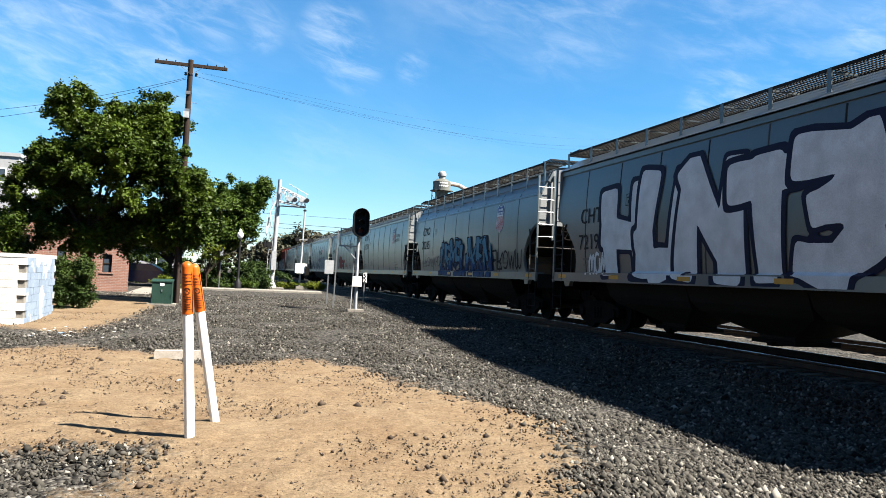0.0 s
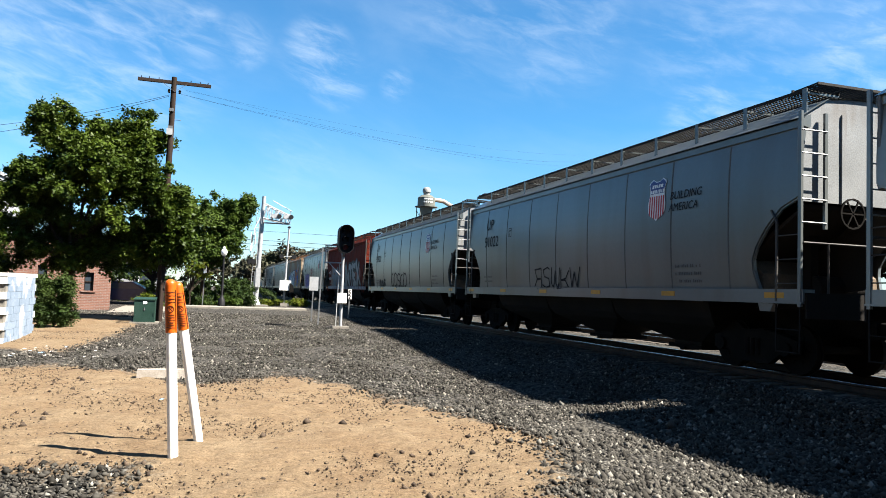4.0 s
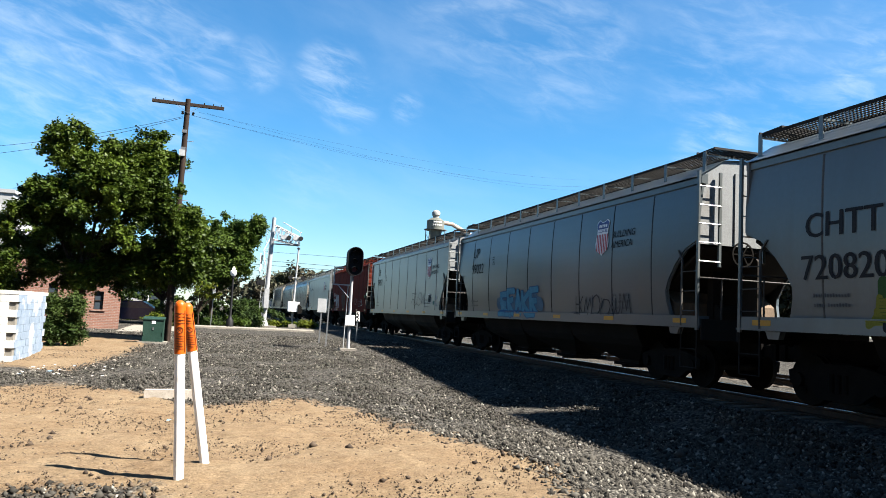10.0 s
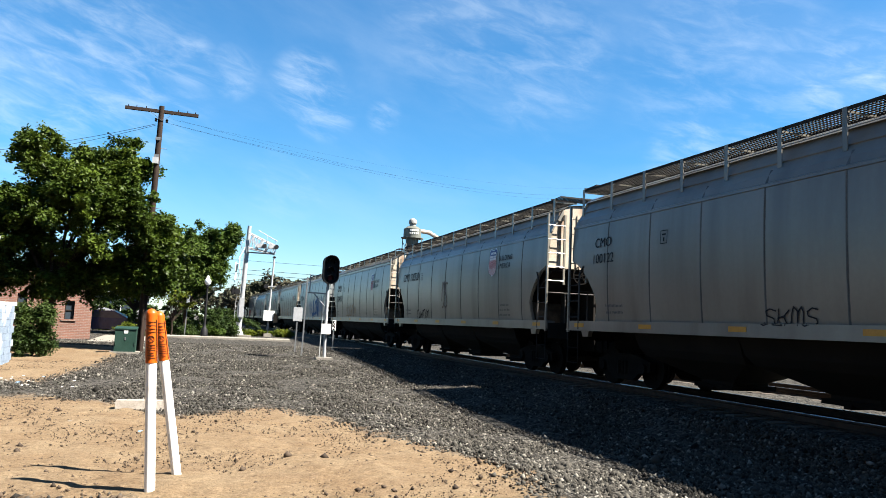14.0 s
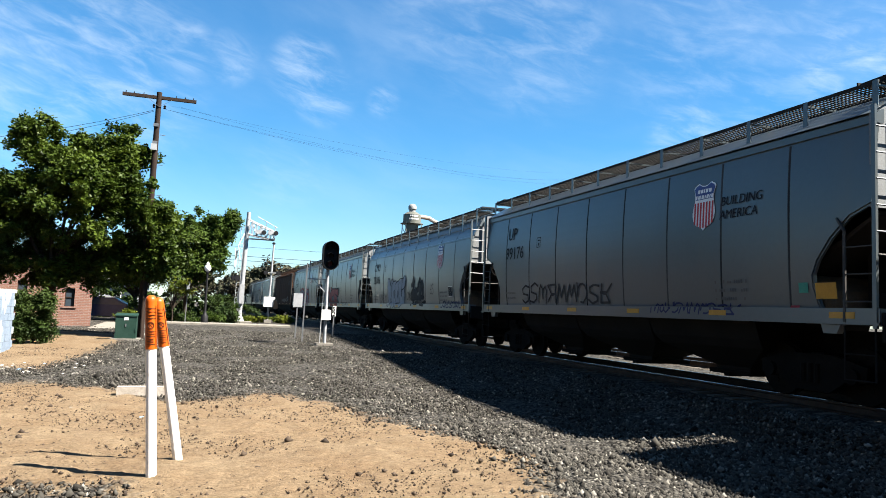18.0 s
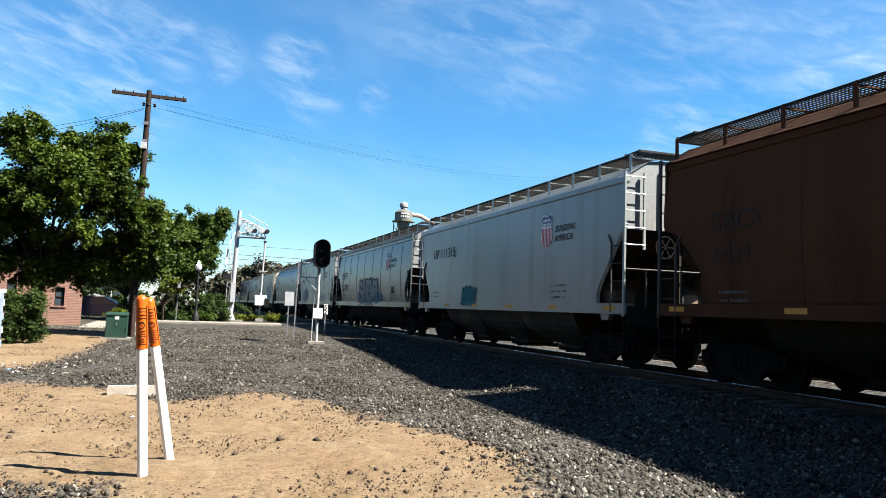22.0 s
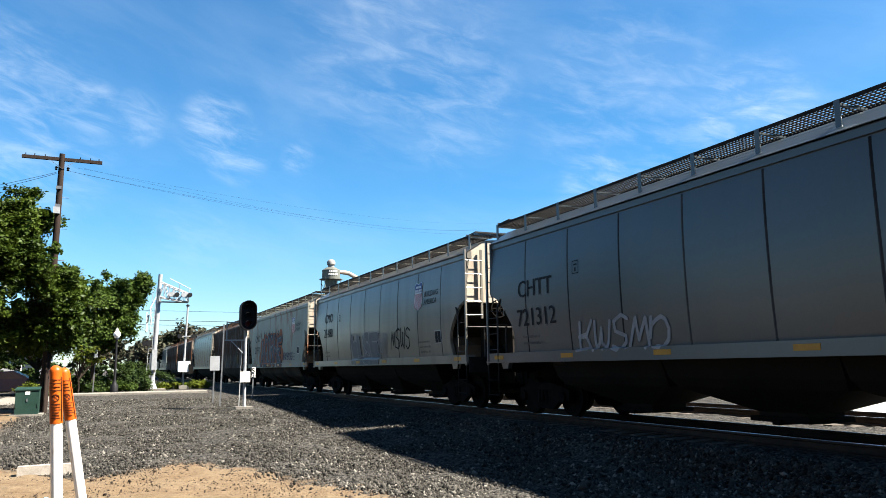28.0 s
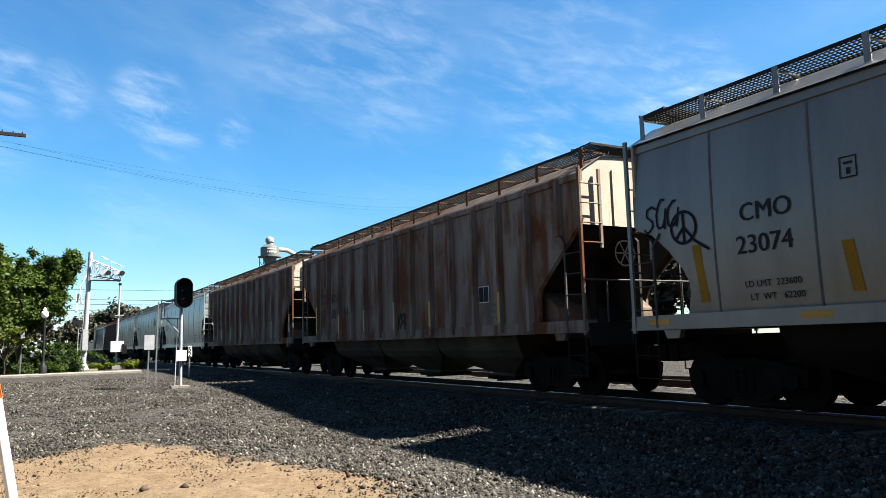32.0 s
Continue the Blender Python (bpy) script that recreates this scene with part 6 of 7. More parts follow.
                    on_side("sprayed_patch", [(0, 0), (2.2, 0), (2.2, 0.2), (0, 0.2)], [(0, 1, 2, 3)], M_SMEAR, car, length, u0, SILL - 0.005, 0.1732, "pale sprayed patch on the sill")
            elif x[0] == "peace":
                ring = [(x[3] * math.cos(a), x[3] * math.sin(a)) for a in [math.pi * k / 9 for k in range(19)]]
                rad = [((0, 0), (x[3] * math.cos(a), x[3] * math.sin(a))) for a in (math.pi / 2, -math.pi / 2, -0.8, -2.34)]
                v, f = strokes_shape(list(zip(ring, ring[1:])) + rad + [((0.15, -0.2), (0.5, -0.42))], 0.024)
                on_side("graffiti_tag", v, f, ink((0.01, 0.01, 0.02)), car, length, x[1], x[2], 0.016, "sprayed peace sign")
            elif x[0] == "sticker":
                on_side("sticker", [(0, 0), (0.2, 0), (0.2, 0.17), (0, 0.17)], [(0, 1, 2, 3)], ink(x[3]), car, length, x[1], x[2], 0.0135, "small square sticker")
            elif x[0] == "scratch":
                for dz, w2, sl in ((0.0, 3.2, 0.25), (-0.35, 2.6, 0.3), (0.42, 1.9, 0.16)):
                    on_side("scratch", [(-w2, -sl), (0, 0), (0, 0.03), (-w2, -sl + 0.02)], [(0, 1, 2, 3)], ink((0.09, 0.085, 0.08)), car, length, x[1] + 2, x[2] + dz, 0.0135, "long dark scratch")
            elif x[0] == "box":
                b = on_side("placard", [(0, 0), (0.46, 0), (0.46, 0.4), (0, 0.4)], [(0, 1, 2, 3)], M_MARK_W, car, length, x[1], x[2], 0.0135, "black and white lettered placard")
                for i in range(2):
                    on_side("placard_panel", [(0.02 + 0.215 * i, 0.02), (0.225 + 0.215 * i, 0.02), (0.225 + 0.215 * i, 0.38), (0.02 + 0.215 * i, 0.38)], [(0, 1, 2, 3)], M_MARK, b, length, x[1], x[2], 0.018)
            elif x[0] == "gold":
                for a, hgt in ((1.42, 0.95), (4.0, 0.7), (6.1, 0.6), (8.0, 0.7), (10.4, 0.75), (14.0, 1.1)):
                    on_side("gold_strip", [(0, 0), (0.17, 0), (0.1, hgt), (-0.07, hgt)], [(0, 1, 2, 3)], ink((0.30, 0.155, 0.015)), car, length, a, 1.72, 0.0135, "faded yellow strip")
        CARS.append((car, far - length / 2))


build_train()


# ---------------------------------------------------------------- trackside things
def gz(x, y):
    return float(ground_z(np.array(x), np.array(y)))


def marker_post(x, y, lean_x, lean_y, height):
    p = thing("marker_post", "white plastic pipeline marker post with orange dome cap, leaning", "marker post", pose(x, y, gz(x, y)), "marker posts")
    d = Vector((lean_x, lean_y, height))
    r = 0.052
    part("tube", Geo().tube(Vector((0, 0, -0.05)), d * 0.72, r, n=20), M_PVC, p, smooth=True)
    g = Geo()
    n, prev = 20, None
    a = d.normalized()
    g.tube(d * 0.70, d * 0.965, r + 0.006, n=n)
    for k in range(6):
        t0, t1 = k / 6 * math.pi / 2, (k + 1) / 6 * math.pi / 2
        rr = r + 0.006
        g.tube(d * 0.965 + a * rr * math.sin(t0), d * 0.965 + a * rr * math.sin(t1), rr * math.cos(t0), max(rr * math.cos(t1), 0.002), n=n, caps=False)
    cap = part("cap", g, M_ORANGE, p, "orange plastic cap with black warning print", True)
    # black print wrapped on the cap: a ringed sign and short lines
    def wrap(u, s, k):
        base = d * k
        ang = u / (r + 0.008)
        return base + Vector((math.sin(ang) * (r + 0.0085), -math.cos(ang) * (r + 0.0085), 0)) + a * s
    g = Geo()
    for i in range(16):
        t0, t1 = 2 * math.pi * i / 16, 2 * math.pi * (i + 1) / 16
        g.beam(wrap(0.032 * math.cos(t0), 0.032 * math.sin(t0), 0.83), wrap(0.032 * math.cos(t1), 0.032 * math.sin(t1), 0.83), 0.008, 0.004)
    for s in (-1, 1):
        g.beam(wrap(-0.024, -0.024 * s, 0.83), wrap(0.024, 0.024 * s, 0.83), 0.007, 0.004)
    part("warning_sign", g, M_BLACK, cap, "black ring with crossed tools")
    rr = random.Random(int(x * 100))
    for k in range(10):
        z = 0.728 + 0.014 * k if k < 6 else 0.868 + 0.018 * (k - 6)
        w = rr.uniform(0.028, 0.05)
        m = rr.uniform(-0.01, 0.012)
        part("print_bar", Geo().beam(wrap(-w, 0, z), wrap(m, 0, z), 0.013, 0.004).beam(wrap(m, 0, z), wrap(w, 0, z), 0.013, 0.004), M_BLACK, cap)
    part("print_column", Geo().beam(wrap(0.06, -0.22, 0.83), wrap(0.06, 0.2, 0.83), 0.016, 0.004), M_BLACK, cap)
    return p


marker_post(-0.26, 8.16, -0.13, 0.0, 1.86)
marker_post(-0.01, 8.92, -0.345, 0.0, 1.84)


def concrete_slab():
    x, y = -0.72, 15.2
    s = thing("concrete_curb_block", "pale concrete curb block lying on gravel", "concrete block", pose(x, y, gz(x, y), 0, 0, 3))
    part("block", Geo().prism([(-0.5, -0.05), (-0.5, 0.14), (-0.485, 0.16), (0.485, 0.16), (0.5, 0.14), (0.5, -0.05)], -0.09, 0.09, 1), material("pale_cast_concrete", (0.3036, 0.2706, 0.231), (0.2376, 0.2112, 0.1782), 0.9, scale=6, bump=0.3), s)
    for dx in (-0.3, 0.3):
        part("bolt_hole", Geo().tube((dx, 0, 0.14), (dx, 0, 0.163), 0.018, n=10), M_BLACK, s)


concrete_slab()


def utility_box():
    x, y = -2.25, 30.0
    b = thing("utility_cabinet", "dark green pad-mounted utility cabinet on concrete", "utility box", pose(x, y, gz(x, y), 0, 0, 0))
    part("pad", Geo().box(-0.5, 0.5, -0.4, 0.5, -0.05, 0.07), M_CONCRETE, b)
    part("body", Geo().prism([(-0.34, 0.07), (0.34, 0.07), (0.34, 0.94), (-0.34, 0.88)], -0.36, 0.36), M_GREENBOX, b)
    lid = part("lid", Geo().prism([(-0.37, 0.88), (0.37, 0.945), (0.37, 0.99), (-0.37, 0.92)], -0.385, 0.385), M_GREENBOX, b)
    part("label_plate", Geo().box(-0.06, 0.08, -0.352, -0.342, 0.74, 0.84), M_WHITE, b, "white label plate")
    part("latch", Geo().box(-0.02, 0.02, -0.36, -0.342, 0.5, 0.6), M_GALV, b)
    for s in (-1, 1):
        part("hinge", Geo().tube((s * 0.33, -0.35, 0.3), (s * 0.33, -0.35, 0.42), 0.015, n=6), M_GREENBOX, b)


utility_box()


def utility_pole():
    x, y = -1.72, 30.9
    z = gz(x, y)
    p = thing("utility_pole", "weathered wooden utility pole with one crossarm", "utility pole", pose(x, y, z))
    part("pole", Geo().tube((-0.1, 0, -0.05), (-0.03, 0, 9.7), 0.15, 0.10, n=14), M_POLE, p, smooth=True)
    arm = part("crossarm", Geo().box(-1.37, 1.37, -0.06, 0.06, 9.43, 9.55), M_POLE, p)
    for k in (-1.25, -0.95, -0.6, 0.6, 0.95, 1.25):
        part("insulator_pin", Geo().tube((k, 0, 9.55), (k, 0, 9.63), 0.018, n=6), M_STEEL_DARK, arm)
    for s in (-1, 1):
        part("brace", Geo().beam((s * 0.45, -0.07, 9.43), (0, -0.12, 9.1), 0.03, 0.01), M_GALV, p)
        part("insulator", Geo().lathe([(0.03, 0), (0.06, 0.03), (0.035, 0.06), (0.06, 0.1), (0.03, 0.14)], (s * 0.2, -0.05, 9.05), 8), M_STEEL_DARK, p)
    for zz in (8.3, 7.6):
        part("bracket", Geo().box(-0.16, 0.02, -0.16, 0.02, zz, zz + 0.12), M_GALV, p)
    part("service_box", Geo().box(-0.2, 0.02, -0.22, -0.08, 7.35, 7.6), M_ALU, p)
    for k in range(10):
        zz = 2.6 + 0.6 * k
        part("step", Geo().tube((0, 0, zz), (0.3 if k % 2 else -0.24, 0, zz), 0.012, n=5), M_GALV, p)
    part("conduit", Geo().tube((-0.06, -0.19, -0.02), (-0.06, -0.17, 3.4), 0.05, n=8), M_POLE, p)


utility_pole()


def wire(name, p, q, sag, r=0.012, label="thin black overhead wire on poles"):
    p, q = Vector(p), Vector(q)
    g = Geo()
    n = 24
    pts = [p.lerp(q, k / n) - Vector((0, 0, sag * 4 * (k / n) * (1 - k / n))) for k in range(n + 1)]
    v = [p + Vector(o) * r for p in pts for o in ((1, 0, 0.6), (-1, 0, 0.6), (0, 0, -1))]
    g.add(v, [(3 * k + i, 3 * k + (i + 1) % 3, 3 * k + 3 + (i + 1) % 3, 3 * k + 3 + i) for k in range(n) for i in range(3)])
    return tagged(part(name, g, M_BLACK), label, "cable")


def signal_mast():
    x, y = 5.08, 29.5
    z = gz(x, y)
    s = thing("railway_signal", "black oval railway signal head on silver mast", "railway signal", pose(x, y, z, 0, 0, 0))
    part("base", Geo().box(-0.35, 0.3, -0.25, 0.3, -0.05, 0.1), M_CONCRETE, s)
    part("mast", Geo().tube((0, 0, 0.1), (-0.02, 0, 3.55), 0.06, n=12), M_ALU, s, smooth=True)
    hood = [(0.29 * math.cos(a), 0.29 * math.sin(a)) for a in [math.pi * k / 10 for k in range(11)]]
    outline = [(a * 1.06, 3.84 + b) for a, b in hood] + [(-a * 1.06, 3.28 - b) for a, b in hood]
    head = part("head", Geo().prism(outline, -0.26, -0.16, 1), M_BLACK, s, "black oval backing plate")
    part("housing", Geo().prism([(a * 0.6, 3.56 + (b - 3.56) * 0.8) for a, b in outline], -0.16, 0.05, 1), M_BLACK, s)
    for zz, m in ((3.88, M_LENS), (3.56, M_LENS), (3.24, M_RED_LENS)):
        g = Geo()
        n = 14
        for k in range(n):
            a, b = math.pi * (-0.15 + 1.3 * k / n), math.pi * (-0.15 + 1.3 * (k + 1) / n)
            g.add([(0.13 * math.cos(a), -0.26, zz + 0.13 * math.sin(a)), (0.13 * math.cos(b), -0.26, zz + 0.13 * math.sin(b)),
                   (0.12 * math.cos(b), -0.52, zz + 0.12 * math.sin(b) - 0.02), (0.12 * math.cos(a), -0.52, zz + 0.12 * math.sin(a) - 0.02)], [(0, 1, 2, 3)])
        part("hood", g, M_BLACK, head)
        part("lens", Geo().tube((0, -0.265, zz), (0, -0.28, zz), 0.1, n=16), m, head)
    n = len(outline)
    ring = [(a, y, b) for k, y in ((1.0, -0.26), (1.0, -0.56), (0.94, -0.56), (0.94, -0.262)) for a, b in [(p * k, 3.56 + (q - 3.56) * (k + 1) / 2) for p, q in outline]]
    rim = Geo().add(ring, [(j * n + i, j * n + (i + 1) % n, (j + 1) * n + (i + 1) % n, (j + 1) * n + i) for j in range(3) for i in range(n)])
    part("cowl", rim, M_BLACK, head, "black oval cowl round the lenses")
    part("junction_box", Geo().box(-0.2, 0.17, -0.2, -0.06, 1.02, 1.42), M_WHITE, s, "white painted junction box")
    part("side_arm", Geo().beam((0, 0, 2.62), (-0.78, 0.05, 2.62), 0.05), M_ALU, s)
    part("strut", Geo().beam((-0.02, 0, 2.05), (-0.55, 0.03, 2.6), 0.035), M_ALU, s)
    part("guard_rail", Geo().tube((-0.72, 0.03, 2.6), (-0.72, 0.03, 3.35), 0.022, n=8).tube((-0.72, 0.03, 3.3), (-0.1, 0.03, 3.3), 0.018, n=8), M_ALU, s)
    lad = part("ladder", Geo().beam((-0.16, 0.22, 0.1), (-0.12, 0.14, 2.6), 0.03), M_ALU, s)


signal_mast()


def track_sign(x, y, zb, height, plate, label, post_mat, name="track_sign", w=0.3, ph=0.5, bars=0, m=None):
    s = thing(name, label, "sign", pose(x, y, zb))
    part("post", Geo().beam((0.01 * height, 0, -0.05), (0.03 * height, 0, height), 0.055), post_mat, s)
    if plate:
        p = part("plate", Geo().box(0.03 * height - w / 2, 0.03 * height + w / 2, -0.05, -0.03, height - ph, height), plate, s)
        for k in range(bars):
            v, f = text_shape("52"[k], 0.3, 0.01)
            part("numeral", Geo().add([(0.03 * height - 0.09 + a, -0.056, height - 0.25 - 0.23 * k + b) for a, b in v], f), M_BLACK, p)
    return s


track_sign(4.42, 31.4, gz(4.4, 31.4), 3.3, None, "tall slim grey steel post by the track", M_GALV, "steel_post")
track_sign(4.42, 33.5, gz(4.4, 33.5), 2.0, M_ALU, "rectangular sign seen on a thin steel post", M_GALV, "back_of_sign", 0.4, 0.62)
track_sign(6.55, 36.0, gz(6.5, 36), 1.45, M_WHITE, "narrow white milepost board with black marks", M_GALV, "milepost", 0.17, 0.5, 2)
track_sign(2.95, 54, 0.5, 2.4, None, "thin grey steel post at the crossing", M_GALV, "steel_post")


def crossing_gantry():
    x, y = 3.15, 51.6
    g = thing("crossing_signal_cantilever", "silver lattice cantilever carrying level crossing lights", "crossing signal", pose(x, y, 0.5))
    part("footing", Geo().box(-0.7, 0.7, -0.6, 0.6, -0.2, 0.12), M_CONCRETE, g)
    part("mast", Geo().tube((-0.12, 0, 0.1), (0.12, 0, 7.5), 0.17, 0.13, n=14), M_ALU, g, smooth=True)
    part("mast_flange", Geo().lathe([(0.34, 0.1), (0.34, 0.16), (0.2, 0.5)], (-0.12, 0, 0), 12), M_ALU, g)
    part("crossbuck", Geo().box(-0.62, -0.58, -0.06, 0.06, 3.6, 5.0).beam((-0.6, -0.45, 3.75), (-0.5, 0.45, 4.85), 0.1, 0.02).beam((-0.6, 0.45, 3.75), (-0.5, -0.45, 4.85), 0.1, 0.02), M_WHITE, g, "white crossed boards seen edge on")
    for dx in (-0.42, -0.2):
        part("ladder_rail", Geo().tube((dx - 0.08, -0.2, 0.5), (dx + 0.12, -0.2, 6.6), 0.02, n=6), M_ALU, g)
    for k in range(18):
        zz = 0.7 + 0.33 * k
        o = zz / 6.6 * 0.2 - 0.08
        part("rung", Geo().tube((-0.42 + o, -0.2, zz), (-0.2 + o, -0.2, zz), 0.014, n=5), M_ALU, g)
    def chord(x, top):
        t = (x - 0.1) / 1.8
        return 7.0 - 0.75 * t if top else 6.0 - 0.3 * t
    arm = Geo()
    for top, yy in ((0, -0.35), (0, 0.35), (1, -0.35), (1, 0.35)):
        arm.tube((0.1, yy, chord(0.1, top)), (1.9, yy, chord(1.9, top)), 0.045, n=6)
    for k in range(6):
        a, b = 0.1 + 0.3 * k, 0.4 + 0.3 * k
        for yy in (-0.35, 0.35):
            arm.tube((a, yy, chord(a, k % 2)), (b, yy, chord(b, 1 - k % 2)), 0.026, n=5)
            arm.tube((b, yy, chord(b, 0)), (b, yy, chord(b, 1)), 0.02, n=5)
        arm.tube((b, -0.35, chord(b, 0)), (b, 0.35, chord(b, 0)), 0.022, n=5)
        arm.tube((b, -0.35, chord(b, 1)), (b, 0.35, chord(b, 1)), 0.022, n=5)
    part("arm_truss", arm, M_ALU, g)
    part("walkway", Geo().box(0.1, 1.9, -0.3, 0.3, 5.68, 5.72), M_GALV, g)
    part("hand_rail", Geo().tube((0.7, -0.4, 7.2), (2.0, -0.4, 6.55), 0.024, n=5).tube((1.3, -0.4, 6.9), (1.3, -0.4, chord(1.3, 0)), 0.02, n=5)
         .tube((1.9, -0.4, 6.6), (1.9, -0.4, chord(1.9, 0)), 0.02, n=5), M_ALU, g)
    for dx in (0.95, 1.75):
        u = part("flasher_unit", Geo().box(dx - 0.12, dx + 0.12, -0.46, -0.36, 6.0, 6.3), M_ALU, g)
        for s in (-1, 1):
            part("lamp_hood", Geo().tube((dx + s * 0.2, -0.62, 6.15), (dx + s * 0.2, -0.3, 6.15), 0.15, n=12), M_BLACK if s > 0 else M_ALU, u)
    part("cable_loop", Geo().tube((-0.1, -0.3, 6.0), (-0.45, -0.3, 5.2), 0.03, n=6).tube((-0.45, -0.3, 5.2), (-0.3, -0.3, 4.2), 0.03, n=6), M_WHITE, g, "pale cable hanging beside the mast")
    for s in (-1, 1):
        part("low_flasher", Geo().tube((-0.5 - 0.1 * s, -0.1 + 0.3 * s, 3.0), (-0.5 - 0.1 * s, 0.2 + 0.3 * s, 3.0), 0.19, n=12), M_BLACK, g, "round crossing light on the mast")
    part("meter_case", Geo().box(-0.2, 0.12, -0.32, -0.14, 1.3, 2.6), M_ALU, g)
    gate = thing("crossing_gate_machine", "crossing gate post with white gate machine", "crossing gate", pose(5.1, 53.6, 0.5))
    part("base", Geo().box(-0.25, 0.25, -0.25, 0.25, -0.2, 0.25), M_CONCRETE, gate)
    part("mast", Geo().tube((0, 0, 0.2), (0.15, 0, 5.6), 0.075, 0.06, n=10), M_ALU, gate)
    part("gate_machine", Geo().box(-0.35, 0.42, -0.35, 0.2, 1.15, 1.85), M_WHITE, gate, "white metal gate machine case")
    part("counterweight", Geo().prism([(0.3, 1.0), (0.62, 1.05), (0.6, 1.5), (0.35, 1.7)], -0.42, -0.32, 1), M_STEEL_DARK, gate)
    part("cross_lights", Geo().beam((-0.35, -0.1, 3.55), (0.62, -0.1, 3.55), 0.06), M_ALU, gate)
    for s in (-0.3, 0.58):
        part("light", Geo().tube((s, -0.2, 3.55), (s, 0.1, 3.55), 0.15, n=12), M_BLACK, gate)
    part("bell", Geo().lathe([(0.1, 0), (0.13, 0.05), (0.04, 0.14)], (0.15, 0, 5.6), 10), M_BLACK, gate)


crossing_gantry()


def street_lamp():
    l = thing("street_lamp", "black post-top street lamp with white globe", "street lamp", pose(0.73, 44.6, 0.5))
    part("post", Geo().lathe([(0.2, 0), (0.2, 0.5), (0.12, 0.6), (0.07, 0.8), (0.055, 2.9), (0.1, 2.95), (0.1, 3.05)], n=12), M_BLACK, l, smooth=True)
    part("globe", Geo().lathe([(0.08, 3.05), (0.16, 3.14), (0.19, 3.26), (0.16, 3.38), (0.08, 3.44), (0.1, 3.49), (0.05, 3.56), (0.01, 3.62)], n=14), M_WHITE, l, "white glass globe", True)


street_lamp()
track_sign(-0.35, 45.5, 0.5, 2.55, M_ALU, "narrow street sign on a steel post", M_GALV, "street_sign", 0.2, 0.55)


def litter():
    r = random.Random(8)
    for k in range(34):
        x, y = r.uniform(-4.3, -2.4), r.uniform(18.6, 21.2)
        if k > 31:
            x, y = r.uniform(-3.5, 2.0), r.uniform(7.5, 14)
        m = (LITTER_PALE, M_CONCRETE, LITTER_BLUE)[r.choice((0, 0, 1, 1, 0, 2))]
        s, a = r.uniform(0.025, 0.075), r.uniform(0, 3)
        g = Geo().add([(-s, -s * 0.5, 0.006), (s, -s * 0.6, 0.014), (s * 0.8, s * 0.6, 0.01), (0, s * 0.3, 0.024), (-s, s * 0.5, 0.008), (0, 0, 0.0)],
                      [(0, 1, 3), (1, 2, 3), (2, 4, 3), (4, 0, 3), (0, 5, 1), (1, 5, 2), (2, 5, 4), (4, 5, 0)])
        o = part("litter_scrap", g, m)
        o.matrix_world = pose(x, y, gz(x, y) + 0.005, 0, 0, math.degrees(a))
        tagged(o, "crumpled scrap of pale litter on dirt", "litter", "scattered litter")


LITTER_PALE = flat("dusty_paper_scrap", (0.40, 0.38, 0.35), 0.7)
LITTER_BLUE = flat("blue_plastic_scrap", (0.12, 0.26, 0.42), 0.4)
litter()


# ---------------------------------------------------------------- block wall
def block_wall():
    w = thing("block_wall", "concrete block wall, painted white and patchy pale blue", "wall", pose(-5.0, 21.7, gz(-5, 21.7) - 0.06), kind="structure")
    core = part("core", Geo().prism([(-6.95, 0.05), (-0.03, 0.05), (-0.03, 3.3), (-0.23, 3.3), (-0.23, 0.25), (-6.95, 0.25)], 0, 1.9, 2), M_CONCRETE, w)
    front = material("white_block_paint", (0.51, 0.4973, 0.4676), (0.408, 0.3911, 0.357), 0.85, scale=3, fine=30, bump=0.6, stain=(0.45, 0.4, 0.33), stain_scale=4, stain_spread=(0.6, 0.75), vary=0.05, placed=True)
    blue = material("blue_block_paint", (0.1683, 0.2076, 0.2581), (0.1346, 0.1739, 0.2244), 0.85, scale=3, fine=30, bump=0.5, stain=(0.4092, 0.4158, 0.4158), stain_scale=1.1, stain_spread=(0.50, 0.56), vary=0.05, placed=True)
    bx = Geo().box(0.003, 0.397, 0, 0.06, 0.003, 0.197).mesh("block", front)
    by = Geo().box(-0.06, 0, 0.003, 0.397, 0.003, 0.197).mesh("block", blue)
    for k in range(9):
        o = 0.2 if k % 2 else 0.0
        for i in range(16):
            b = part("block", bx, None, w)
            b.location = (-0.4 * (i + 1) - o * 0.99 + 0.0, 0 + 0.004 * ((i * 7 + k * 3) % 3), 0.2 * k)
        for i in range(8):
            b = part("block", by, None, w)
            b.location = (0.004 * ((i * 5 + k) % 3), 0.06 + 0.4 * i + o, 0.2 * k)
    cap = part("cap", Geo().prism([(-7, -0.01), (0.01, -0.01), (0.01, 3.5), (-0.26, 3.5), (-0.26, 0.27), (-7, 0.27)], 1.8, 1.9, 2), front, w)


block_wall()


